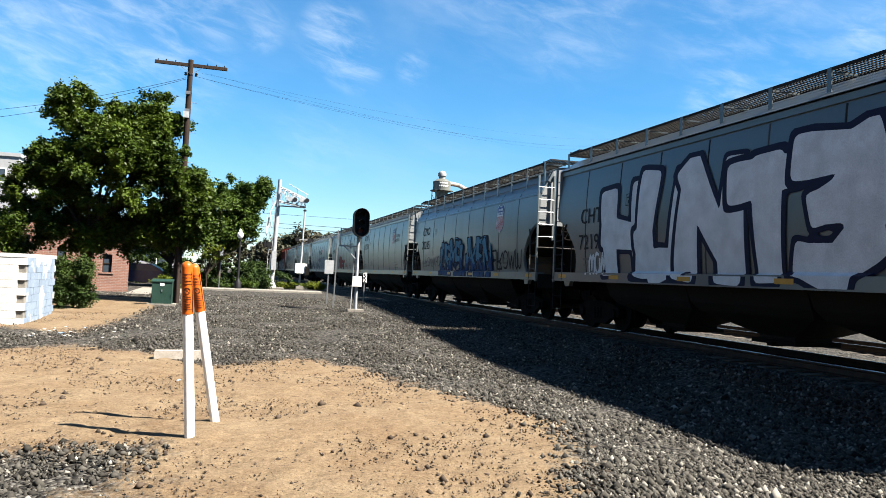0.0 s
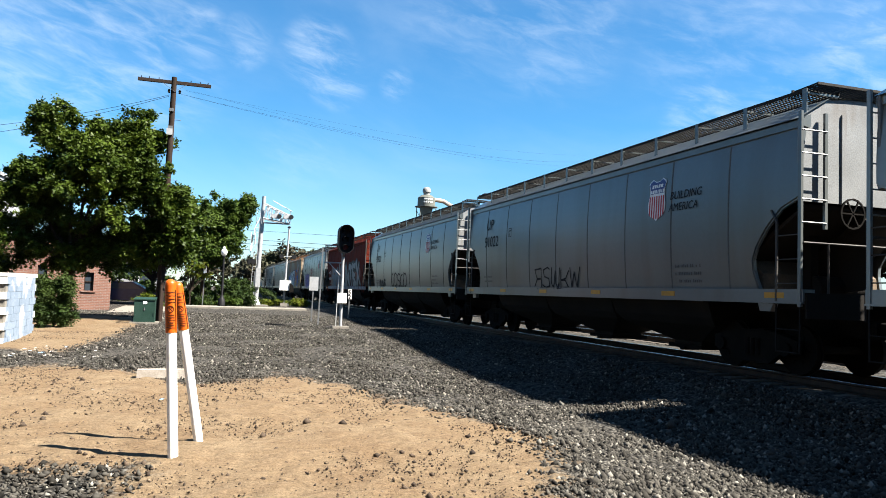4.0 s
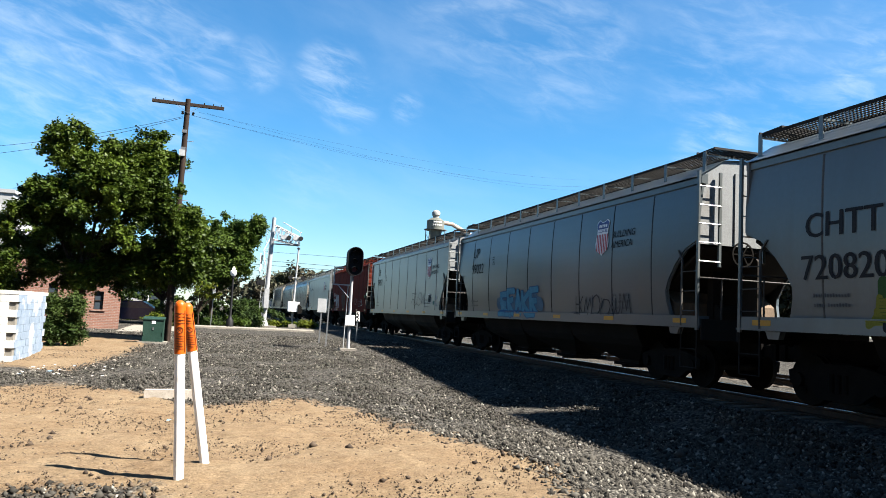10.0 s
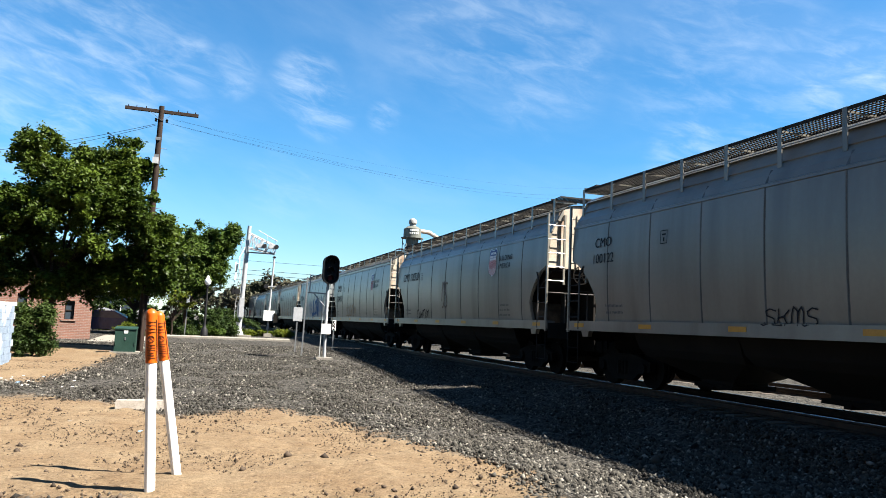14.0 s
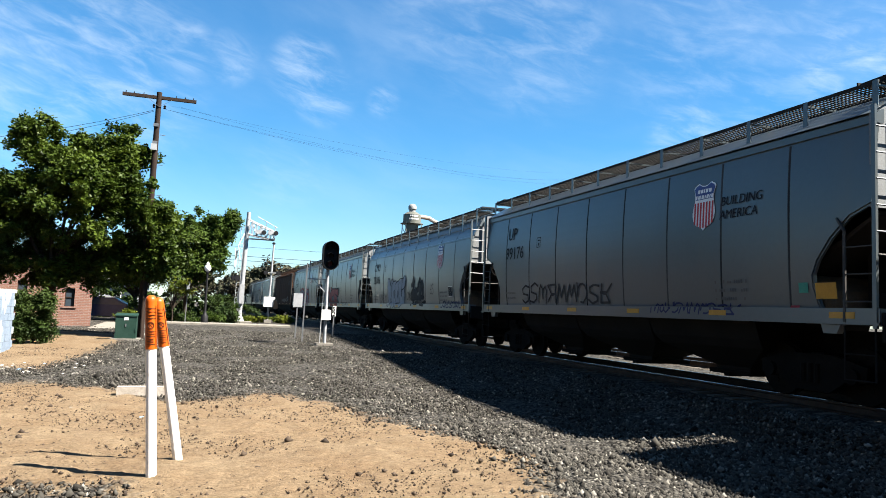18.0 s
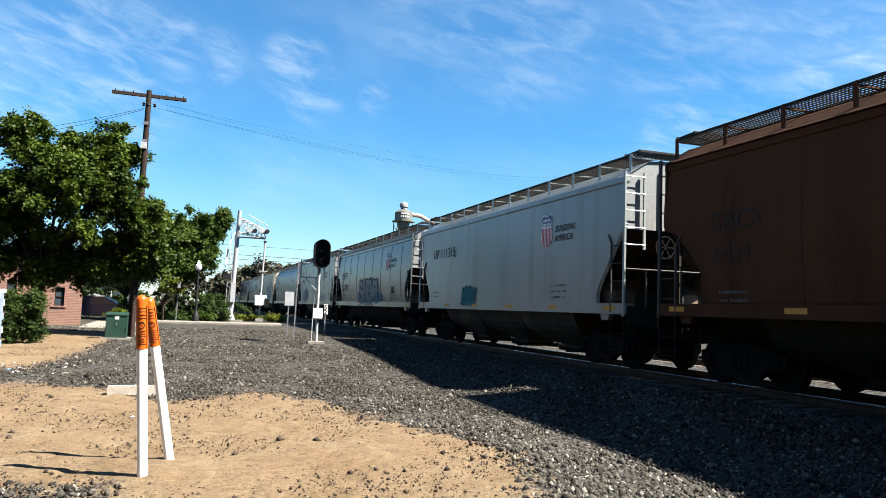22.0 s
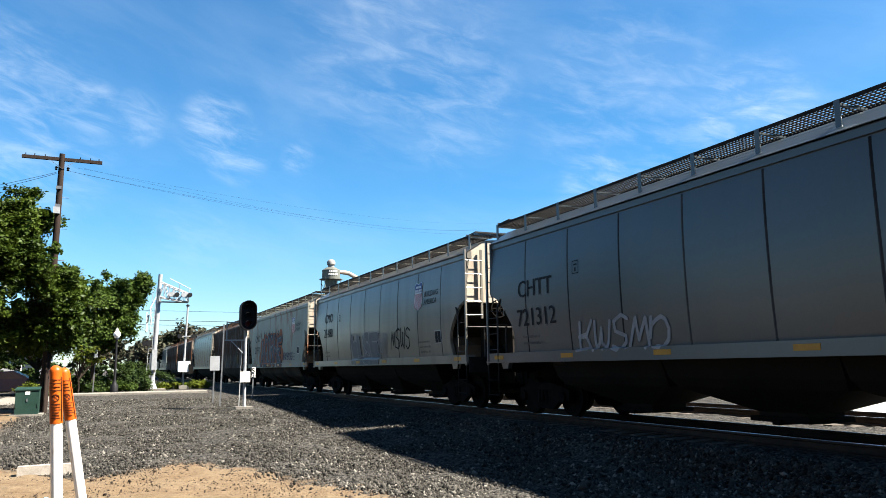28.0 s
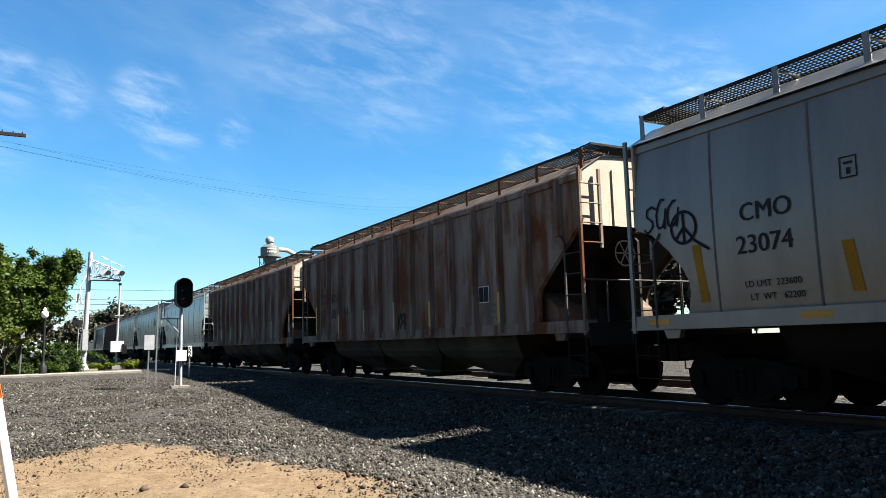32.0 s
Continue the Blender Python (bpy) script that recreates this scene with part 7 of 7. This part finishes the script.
# ---------------------------------------------------------------- trees and shrubs
def tree(x, y, z, height, clumps, per, size, mat, seed, trunk_r=0.16, label="", lean=0.0):
    r = np.random.default_rng(seed)
    t = thing("tree", label, "tree", pose(x, y, z))
    g = Geo()
    fork = Vector((lean, 0, height * 0.24))
    g.tube((0, 0, -0.1), fork * 0.5 + Vector((0.03, 0.02, 0)), trunk_r, trunk_r * 0.85, n=10)
    g.tube(fork * 0.5 + Vector((0.03, 0.02, 0)), fork, trunk_r * 0.85, trunk_r * 0.75, n=10)
    cs = np.array(clumps)
    for c in cs[:: max(1, len(cs) // 16)]:
        end = Vector(c[:3])
        mid = fork.lerp(end, 0.5) + Vector((0, 0, 0.15 * height * 0.3))
        g.tube(fork, mid, trunk_r * 0.5, trunk_r * 0.3, n=7)
        g.tube(mid, end, trunk_r * 0.3, trunk_r * 0.08, n=6)
    part("trunk", g, M_BARK, t, smooth=True)
    part("crown", leaves("crown", clumps, per, size, mat, r), None, t)
    return t


def crown(seed, n, lobes, rmin, rmax):
    """Clump centres filling a few lobes (x, y, z, rx, ry, rz)."""
    r = random.Random(seed)
    out = []
    for k in range(n):
        lx, ly, lz, a, b, c = lobes[k % len(lobes)]
        th, ph, rad = r.uniform(0, 6.283), math.acos(r.uniform(-1, 1)), r.uniform(0.15, 1) ** 0.4
        out.append((lx + a * rad * math.sin(ph) * math.cos(th), ly + b * rad * math.sin(ph) * math.sin(th), lz + c * rad * math.cos(ph), r.uniform(rmin, rmax)))
    return out


tree(-5.2, 31.3, 0.3, 8.4, crown(2, 580, [(0.6, 0.9, 3.5, 2.4, 1.2, 1.0), (1.2, 0.8, 3.2, 1.8, 1.0, 0.8), (-0.75, 0, 7.3, 0.75, 1.0, 1.15), (0.75, 0, 7.15, 0.35, 0.6, 0.5), (1.60, 0, 5.9, 1.1, 1.3, 1.2), (2.30, 0, 7.0, 0.95, 1.2, 1.15), (2.95, -0.2, 5.3, 1.1, 1.4, 1.2), (4.00, 0, 4.0, 1.0, 1.4, 1.3), (1.30, -0.7, 4.9, 2.6, 2.0, 1.6), (0.95, -0.3, 6.2, 1.6, 1.3, 1.3), (1.10, -0.8, 5.5, 2.3, 1.7, 1.4),
                                          (-1.20, 0, 5.2, 0.9, 1.2, 1.2), (-1.80, 0, 4.2, 1.1, 1.4, 1.1), (-2.10, 0, 2.5, 1.2, 1.5, 0.9), (3.00, 0.5, 3.1, 1.6, 1.4, 0.8), (0.50, 0.7, 2.6, 1.8, 1.4, 0.7), (3.90, 0.3, 3.1, 1.0, 1.2, 0.8)], 0.28, 0.6), 400, 0.075, M_LEAF, 21,
     0.17, "broad leafy green street tree with dense crown", 0.1)
tree(-0.4, 46.6, 0.5, 7, crown(3, 250, [(2.35, 0, 6.35, 0.3, 0.3, 0.4), (1.75, 0, 5.6, 0.55, 0.8, 0.55), (0.6, 0, 5.8, 1.1, 1.4, 1.0), (-0.3, 0, 5.1, 1.5, 1.8, 1.4), (-1.9, 0, 4.7, 1.5, 1.6, 1.5), (1.4, 0, 4.2, 0.85, 1.2, 1.0), (0.5, 0, 3.4, 1.4, 1.2, 0.8)], 0.28, 0.58), 270, 0.09, M_LEAF_FAR, 22, 0.14, "leafy green street tree behind the kerb")
tree(-1.05, 45.2, 0.5, 3.4, crown(14, 26, [(0, 0, 2.4, 0.9, 0.6, 0.35), (0.4, 0, 2.0, 0.7, 0.5, 0.25)], 0.16, 0.32), 90, 0.07, M_LEAF_LIGHT, 24, 0.05, "young yellow-green street tree by the kerb")
tree(-3.4, 50.0, 0.5, 6, crown(4, 80, [(0, 0, 3.9, 2.0, 1.8, 1.4), (-1.6, 0, 3.4, 1.6, 1.6, 1.2)], 0.4, 0.7), 150, 0.11, M_LEAF_FAR, 23, 0.14, "leafy green street tree in shade")


def shrub(x, y, z, lobes, n, per, size, mat, seed, label, name="shrub"):
    s = thing(name, label, "shrub", pose(x, y, z))
    part("stem", Geo().tube((0, 0, -0.1), (0, 0, 0.5), 0.05, n=6), M_BARK, s)
    part("foliage", leaves("foliage", crown(seed, n, lobes, 0.16, 0.32), per, size, mat, np.random.default_rng(seed)), None, s)


shrub(-4.9, 27.6, 0.22, [(-0.32, -0.2, 0.5, 0.3, 0.4, 0.5), (0.32, -0.2, 0.5, 0.3, 0.4, 0.5), (-0.32, -0.2, 1.3, 0.3, 0.4, 0.42), (0.32, -0.2, 1.3, 0.3, 0.4, 0.42), (0, 0.2, 0.9, 0.5, 0.4, 0.8)], 130, 150, 0.04, M_HEDGE, 31, "clipped dark green hedge bush", "hedge")
shrub(-5.3, 29.4, 0.25, [(0, 0, 0.8, 0.5, 0.5, 0.8)], 40, 120, 0.045, M_HEDGE, 32, "dark green shrub under the tree")
for i, (sx, sy, w, hh, m) in enumerate(((-1.7, 46.5, 0.9, 0.5, M_HEDGE), (-0.4, 46.3, 0.8, 0.45, M_HEDGE), (1.0, 46.6, 0.9, 0.5, M_LEAF_FAR), (2.1, 47.2, 0.8, 0.7, M_HEDGE), (4.3, 53.8, 0.9, 0.35, M_LEAF_LIGHT),
                                        (6.2, 54.6, 0.9, 0.35, M_LEAF_LIGHT), (2.0, 50.5, 1.1, 1.3, M_HEDGE), (-3.2, 45.6, 0.7, 0.45, M_LEAF_LIGHT), (3.8, 58.0, 1.4, 1.0, M_HEDGE), (-2.9, 47.5, 0.9, 0.9, M_HEDGE))):
    shrub(sx, sy, 0.5, [(0, 0, hh * 0.7, w, 0.6, hh * 0.7)], 34, 110, 0.06, m, 40 + i, "low green shrub in the planting strip" if m is not M_LEAF_LIGHT else "low yellow-green shrub in the planting strip")


for i, (sx, sy, w, hh) in enumerate(((-7.6, 53.0, 1.5, 1.3), (-5.6, 54.5, 1.5, 1.6), (-3.6, 55.0, 1.5, 1.5), (-1.4, 55.0, 1.6, 1.3), (0.6, 55.0, 1.5, 1.2), (2.2, 56.5, 1.4, 1.3))):
    shrub(sx, sy, 0.5, [(0, 0, hh * 0.7, w, 0.9, hh * 0.8)], 60, 110, 0.09, M_HEDGE, 70 + i, "tall dark green bush across the street")


# ---------------------------------------------------------------- kerb, street, buildings
def kerbs():
    k = thing("kerb", "pale concrete kerb round the planting strip", "kerb", pose(0, 44.4, 0.49), kind="structure")
    for i in range(3, 11):
        part("kerb_stone", Geo().prism([(-0.12, -0.1), (0.1, -0.1), (0.1, 0.15), (-0.07, 0.15), (-0.12, 0.1)], -4.6 + i * 0.92, -3.69 + i * 0.92), M_CONCRETE, k)
    part("pavement_slab", Geo().box(-1.84, 5.6, 0.1, 1.4, -0.1, 0.135), M_CONCRETE, k)

    ys = [36.6 + 0.7 * i for i in range(12)]
    v = [(x, y, gz(x, y) + dz) for y in ys for x, dz in ((-4.35, 0.03), (-1.95, 0.03), (-1.95, -0.1), (-4.35, -0.1))]
    f = [(4 * i + j, 4 * i + (j + 1) % 4, 4 * i + 4 + (j + 1) % 4, 4 * i + 4 + j) for i in range(11) for j in range(4)] + [(0, 1, 2, 3), (44, 45, 46, 47)]
    tagged(part("driveway", Geo().add(v, f), M_CONCRETE), "worn concrete driveway apron beside the brick building", "driveway", kind="structure")


kerbs()
tagged(part("road", Geo().box(-80, 90, 58, 70, 0.3, 0.515), M_ASPHALT), "grey asphalt cross street", "road", kind="structure")


def brick_material():
    m = bpy.data.materials.new("red_brickwork")
    m.use_nodes = True
    nt = m.node_tree
    bs, N, L = nt.nodes["Principled BSDF"], nt.nodes.new, nt.links.new
    tc, sep, comb, add = N("ShaderNodeTexCoord"), N("ShaderNodeSeparateXYZ"), N("ShaderNodeCombineXYZ"), N("ShaderNodeMath")
    br, nz, mx = N("ShaderNodeTexBrick"), N("ShaderNodeTexNoise"), N("ShaderNodeMix")
    L(tc.outputs["Object"], sep.inputs[0])
    L(sep.outputs[0], add.inputs[0])
    L(sep.outputs[1], add.inputs[1])
    L(add.outputs[0], comb.inputs[0])
    L(sep.outputs[2], comb.inputs[1])
    L(comb.outputs[0], br.inputs["Vector"])
    br.inputs["Color1"].default_value, br.inputs["Color2"].default_value = (0.175, 0.078, 0.052, 1), (0.14, 0.06, 0.041, 1)
    br.inputs["Mortar"].default_value = (0.19, 0.157, 0.132, 1)
    br.inputs["Scale"].default_value = 1.0
    br.inputs["Brick Width"].default_value, br.inputs["Row Height"].default_value, br.inputs["Mortar Size"].default_value = 0.215, 0.075, 0.008
    L(tc.outputs["Object"], nz.inputs["Vector"])
    nz.inputs["Scale"].default_value = 2.5
    mx.data_type, mx.blend_type = 'RGBA', 'MULTIPLY'
    mx.inputs["Factor"].default_value = 0.35
    L(br.outputs["Color"], mx.inputs["A"])
    L(nz.outputs[0], mx.inputs["B"])
    L(mx.outputs["Result"], bs.inputs["Base Color"])
    bp = N("ShaderNodeBump")
    bp.inputs["Strength"].default_value, bp.inputs["Distance"].default_value = 0.5, 0.01
    L(br.outputs["Fac"], bp.inputs["Height"])
    bp.invert = True
    L(bp.outputs[0], bs.inputs["Normal"])
    bs.inputs["Roughness"].default_value = 0.9
    return m


M_BRICK = brick_material()


def brick_building():
    b = thing("brick_building", "low red brick building with small windows", "building", pose(-4.45, 38.3, 0.4, 0, 0, 7.5))
    wins = [(-0.95, 0.95), (-2.9, 1.2), (-6.0, 1.0), (-9.2, 1.0)]
    def wall_with(wins, x0, x1, z1):
        g = Geo()
        edges = [x1] + [e for c, _ in wins for e in (c + 0.2, c - 0.2)] + [x0]
        for a, c in zip(edges[::2], edges[1::2]):
            g.box(c, a, 0, 0.25, 0, z1)
        for c, zz in wins:
            g.box(c - 0.2, c + 0.2, 0, 0.25, 0, zz)
            g.box(c - 0.2, c + 0.2, 0, 0.25, zz + 0.85, z1)
        return g
    part("wall", wall_with(wins, -16, 0, 3.3), M_BRICK, b)
    part("side_wall", Geo().box(-0.25, 0, 0.25, 7, 0, 3.3), M_BRICK, b)
    part("back_wall", Geo().box(-16, 0, 7, 7.25, 0, 3.3), M_BRICK, b)
    part("roof", Geo().box(-16.1, 0.1, -0.1, 7.3, 3.3, 3.45), M_CONCRETE, b)
    for c, zz in wins:
        w = part("window", Geo().box(c - 0.2, c + 0.2, 0.12, 0.14, zz, zz + 0.85), M_GLASS, b)
        part("window_frame", Geo().box(c - 0.2, c - 0.16, 0.08, 0.12, zz, zz + 0.85).box(c + 0.16, c + 0.2, 0.08, 0.12, zz, zz + 0.85).box(c - 0.16, c + 0.16, 0.08, 0.12, zz + 0.4, zz + 0.44), M_POLE, w)
        part("sill", Geo().box(c - 0.31, c + 0.31, -0.05, 0.1, zz - 0.07, zz), M_BRICK, w)


brick_building()


def plaster_building(x, y, z, w, d, h, mat, label, roof_mat=None, wins=()):
    b = thing("house", label, "building", pose(x, y, z))
    part("wall", Geo().box(0, w, 0, d, -0.4, h), mat, b)
    if roof_mat:
        part("roof", Geo().prism([(-0.4, h), (w + 0.4, h), (w / 2, h + w * 0.22)], -0.4, d + 0.4, 1), roof_mat, b)
    else:
        part("parapet", Geo().box(-0.1, w + 0.1, -0.1, d + 0.1, h, h + 0.25), mat, b)
    for c, zz, ww, hh in wins:
        q = part("window", Geo().box(c, c + ww, -0.03, 0.01, zz, zz + hh), M_GLASS, b)
        part("window_frame", Geo().box(c - 0.06, c, -0.05, 0, zz - 0.06, zz + hh + 0.06).box(c + ww, c + ww + 0.06, -0.05, 0, zz - 0.06, zz + hh + 0.06)
             .box(c, c + ww, -0.05, 0, zz + hh, zz + hh + 0.06).box(c, c + ww, -0.05, 0, zz - 0.06, zz), M_WHITE, q)
    return b


M_PLASTER = material("pale_plaster", (0.2525, 0.2552, 0.2581), (0.2188, 0.2216, 0.2244), 0.85, scale=2)
M_TILE = material("red_brown_roof", (0.0924, 0.0462, 0.03465), (0.0693, 0.03465, 0.02772), 0.85, scale=3, stretch=(1, 8, 1))
M_ROOFGREY = material("grey_shingles", (0.1056, 0.1056, 0.1056), (0.1452, 0.1386, 0.132), 0.9, scale=3, stretch=(1, 6, 1))
plaster_building(-21.2, 57.7, 0.5, 7.0, 8, 8.4, M_PLASTER, "tall pale plaster building with arched windows", None, [(5.3, 6.6, 0.9, 0.9), (3.2, 6.6, 0.9, 0.9)])
plaster_building(-8.6, 62, 0.5, 5.0, 7, 2.7, M_PLASTER, "small white gabled house behind the trees", M_ROOFGREY, [(3.4, 1.0, 0.9, 1.2)])
plaster_building(41, 25, 0.4, 6, 5, 3.6, M_WHITE, "white house with red-brown roof beyond the tracks", M_TILE, [(1.0, 1.2, 0.9, 1.4), (3.8, 1.2, 0.9, 1.4)])
plaster_building(17.8, 13.4, 0.36, 2.0, 1.8, 0.7, M_WHITE, "low white concrete block beyond the tracks")


def parked_car():
    c = thing("parked_car", "dark blue sedan parked on the street", "car", pose(-4.75, 48.2, 0.46, 0, 0, -2))
    blue = flat("dark_blue_car_paint", (0.016, 0.024, 0.058), 0.25, gloss=0.5)
    prof = [(-2.25, 0.3), (-2.3, 0.62), (-2.15, 0.86), (-1.55, 0.92), (-0.85, 1.36), (0.45, 1.4), (1.2, 0.98), (2.1, 0.84), (2.28, 0.62), (2.25, 0.3)]
    part("body", Geo().prism(prof, -0.85, 0.85, 1), blue, c)
    for s in (-1, 1):
        part("side_window", Geo().prism([(-1.3, 0.95), (-0.75, 1.3), (0.4, 1.33), (0.95, 0.99)], s * 0.853, s * 0.86, 1), M_GLASS, c)
        for x in (-1.4, 1.4):
            w = part("wheel", Geo().tube((x, s * 0.7, 0.31), (x, s * 0.87, 0.31), 0.31, n=18), M_BLACK, c)
            part("rim", Geo().tube((x, s * 0.868, 0.31), (x, s * 0.885, 0.31), 0.2, n=14), M_ALU, w)
        part("tail_light", Geo().box(-2.31, -2.25, *sorted((s * 0.5, s * 0.8)), 0.66, 0.8), flat("tail_light_red", (0.25, 0.01, 0.01), 0.3), c)
        part("headlight", Geo().box(2.22, 2.29, *sorted((s * 0.5, s * 0.8)), 0.62, 0.76), M_ALU, c)
    part("rear_window", Geo().add([(-1.58, -0.65, 0.94), (-1.58, 0.65, 0.94), (-0.9, 0.6, 1.35), (-0.9, -0.6, 1.35)], [(0, 1, 2, 3)]), M_GLASS, c)


parked_car()


# ---------------------------------------------------------------- beyond the train
def dust_cyclone():
    x, y = 34.4, 120.0
    c = thing("dust_cyclone", "grey steel dust cyclone tower with slanted duct", "industrial tower", pose(x, y, 0.4))
    grey = material("weathered_zinc", (0.132, 0.1353, 0.1188), (0.0924, 0.0957, 0.0825), 0.6, 0.2, scale=0.8, stain=(0.0792, 0.066, 0.0528), stain_scale=0.6, stain_spread=(0.55, 0.8))
    part("cone", Geo().lathe([(0.55, 9.0), (0.8, 13.0), (1.12, 15.95), (1.5, 16.0), (1.5, 17.55), (0.85, 18.0)], n=20), grey, c, smooth=True)
    for zz, w in ((17.25, 1.0), (16.75, 1.15)):
        for k in range(5):
            t0 = -1.571 + (k - 2) * w / 5 - 0.12
            g = Geo()
            g.beam((1.52 * math.cos(t0), 1.52 * math.sin(t0), zz), (1.52 * math.cos(t0 + 0.15), 1.52 * math.sin(t0 + 0.15), zz), 0.03, 0.26)
            part("letter_bar", g, M_WHITE, c, "white painted lettering mark")
    part("outlet_pipe", Geo().lathe([(0.55, 17.9), (0.55, 18.4), (0.7, 18.5), (0.72, 18.95), (0.5, 19.3), (0.05, 19.45)], n=16), material("pale_zinc", (0.2244, 0.2244, 0.2178), (0.1782, 0.1782, 0.1716), 0.6, 0.1, scale=0.8), c, smooth=True)
    part("duct", Geo().tube((1.4, 0, 17.35), (3.0, 0, 17.2), 0.36, n=12).tube((3.0, 0, 17.2), (9.5, 0, 14.0), 0.36, n=12), material("rusty_duct", (0.34, 0.20, 0.12), (0.40, 0.36, 0.32), 0.7, scale=0.7), c)
    for a in range(4):
        t = math.pi / 4 + a * math.pi / 2
        part("leg", Geo().beam((2.0 * math.cos(t), 2.0 * math.sin(t), 0), (1.85 * math.cos(t), 1.85 * math.sin(t), 16.1), 0.12), grey, c)
        t2 = t + math.pi / 2
        part("brace", Geo().beam((1.9 * math.cos(t), 1.9 * math.sin(t), 11), (1.9 * math.cos(t2), 1.9 * math.sin(t2), 15.5), 0.07), grey, c)
    part("platform_ring", Geo().lathe([(1.95, 15.95), (1.95, 16.06)], n=16), grey, c)


dust_cyclone()


def far_tree(x, y, z, w, h, seed, n=60):
    t = thing("tree", "distant green tree beyond the train", "tree", pose(x, y, z))
    part("trunk", Geo().tube((0, 0, 0), (0, 0, h * 0.6), 0.25, 0.1, n=7), M_BARK, t)
    part("crown", leaves("crown", crown(seed, n, [(0, 0, h * 0.62, w, w, h * 0.3), (w * 0.3, 0, h * 0.72, w * 0.7, w * 0.7, h * 0.24)], 0.09 * h, 0.16 * h), 60, 0.04 * h, M_WOODS, np.random.default_rng(seed)), None, t)


for i, (tx, ty, tw, th) in enumerate(((13, 150, 5, 10.5), (20, 165, 5, 10), (6, 140, 4, 7), (10, 170, 5, 9), (38.5, 170, 2.4, 14.5), (0, 120, 4, 6.5))):
    far_tree(tx, ty, 0.4, tw, th, 60 + i)

# trees added beyond the side track as a dark backdrop between the cars
for i, (tx, ty, tw, th) in enumerate(((36, 6, 4.5, 9.0), (40, 13, 4.5, 9.5), (50, 20, 5, 10.5), (52, 29, 5.5, 10.5), (46, 37, 5, 9.5), (44, 45, 5, 9.0), (47, 54, 5, 9.5), (34, -2, 4.5, 9.0))):
    far_tree(tx, ty, 0.3, tw, th, 160 + i, 130)

# overhead wires: one from the pole over the track, others across the far street
wire("overhead_wire", (-1.6, 30.8, 9.35), (44.8, 76.3, 18.3), 1.2, 0.004)
wire("overhead_wire", (-1.6, 30.8, 9.35), (44.8, 76.3, 17.8), 1.2, 0.004)
wire("overhead_wire", (-1.3, 30.8, 9.5), (44.8, 76.3, 19.0), 1.0, 0.003)
wire("overhead_wire", (-1.0, 30.8, 9.5), (44.8, 76.3, 18.65), 1.5, 0.003)
wire("overhead_wire", (-1.9, 30.8, 9.25), (-12.8, 33.2, 7.1), 0.35, 0.008)
wire("overhead_wire", (-1.9, 30.8, 9.2), (-12.8, 33.2, 6.65), 0.35, 0.008)
for px in (-40, 80):
    pp = thing("utility_pole", "distant wooden utility pole on the far street", "utility pole", pose(px, 96.5, 0.3))
    part("pole", Geo().tube((0, 0, -0.2), (0, 0, 9.4), 0.16, 0.1, n=8), M_POLE, pp)
    part("crossarm", Geo().box(-0.06, 0.06, -1.8, 1.4, 6.4, 8.6 if px < 0 else 8.0), M_POLE, pp)
for k, zz in enumerate((8.2, 7.7, 7.0)):
    wire("street_wire", (-40, 95 + k, zz + 0.4), (80, 98 + k, zz - 0.3), 0.6, 0.03, "black power line across the far street")
wire("street_wire", (-40, 96.5, 9.6), (80, 96.5, 9.4), 0.6, 0.02, "thin power line across the far street")


# added unseen blocks: close the place behind the camera and cut its skylight
M_SKY_BLOCK = material("dark_sky_block", (0.05, 0.045, 0.04), (0.034, 0.031, 0.028), 0.9, scale=2, stretch=(3, 3, 0.4))
plaster_building(-24, -40, 0.0, 13, 55, 13.0, M_SKY_BLOCK, "unseen plain dark block cutting skylight beside the lot")
plaster_building(-11, -34, 0.0, 18, 10, 13.0, M_SKY_BLOCK, "unseen plain dark block cutting skylight behind the lot")


# ---------------------------------------------------------------- what moves
def motions():
    for car, start in CARS:
        walk(car, [(2.0 * k, pose(TRACK_X, start - d, RAIL_Z + 0.004)) for k, d in enumerate(TRAVEL)])


motions()
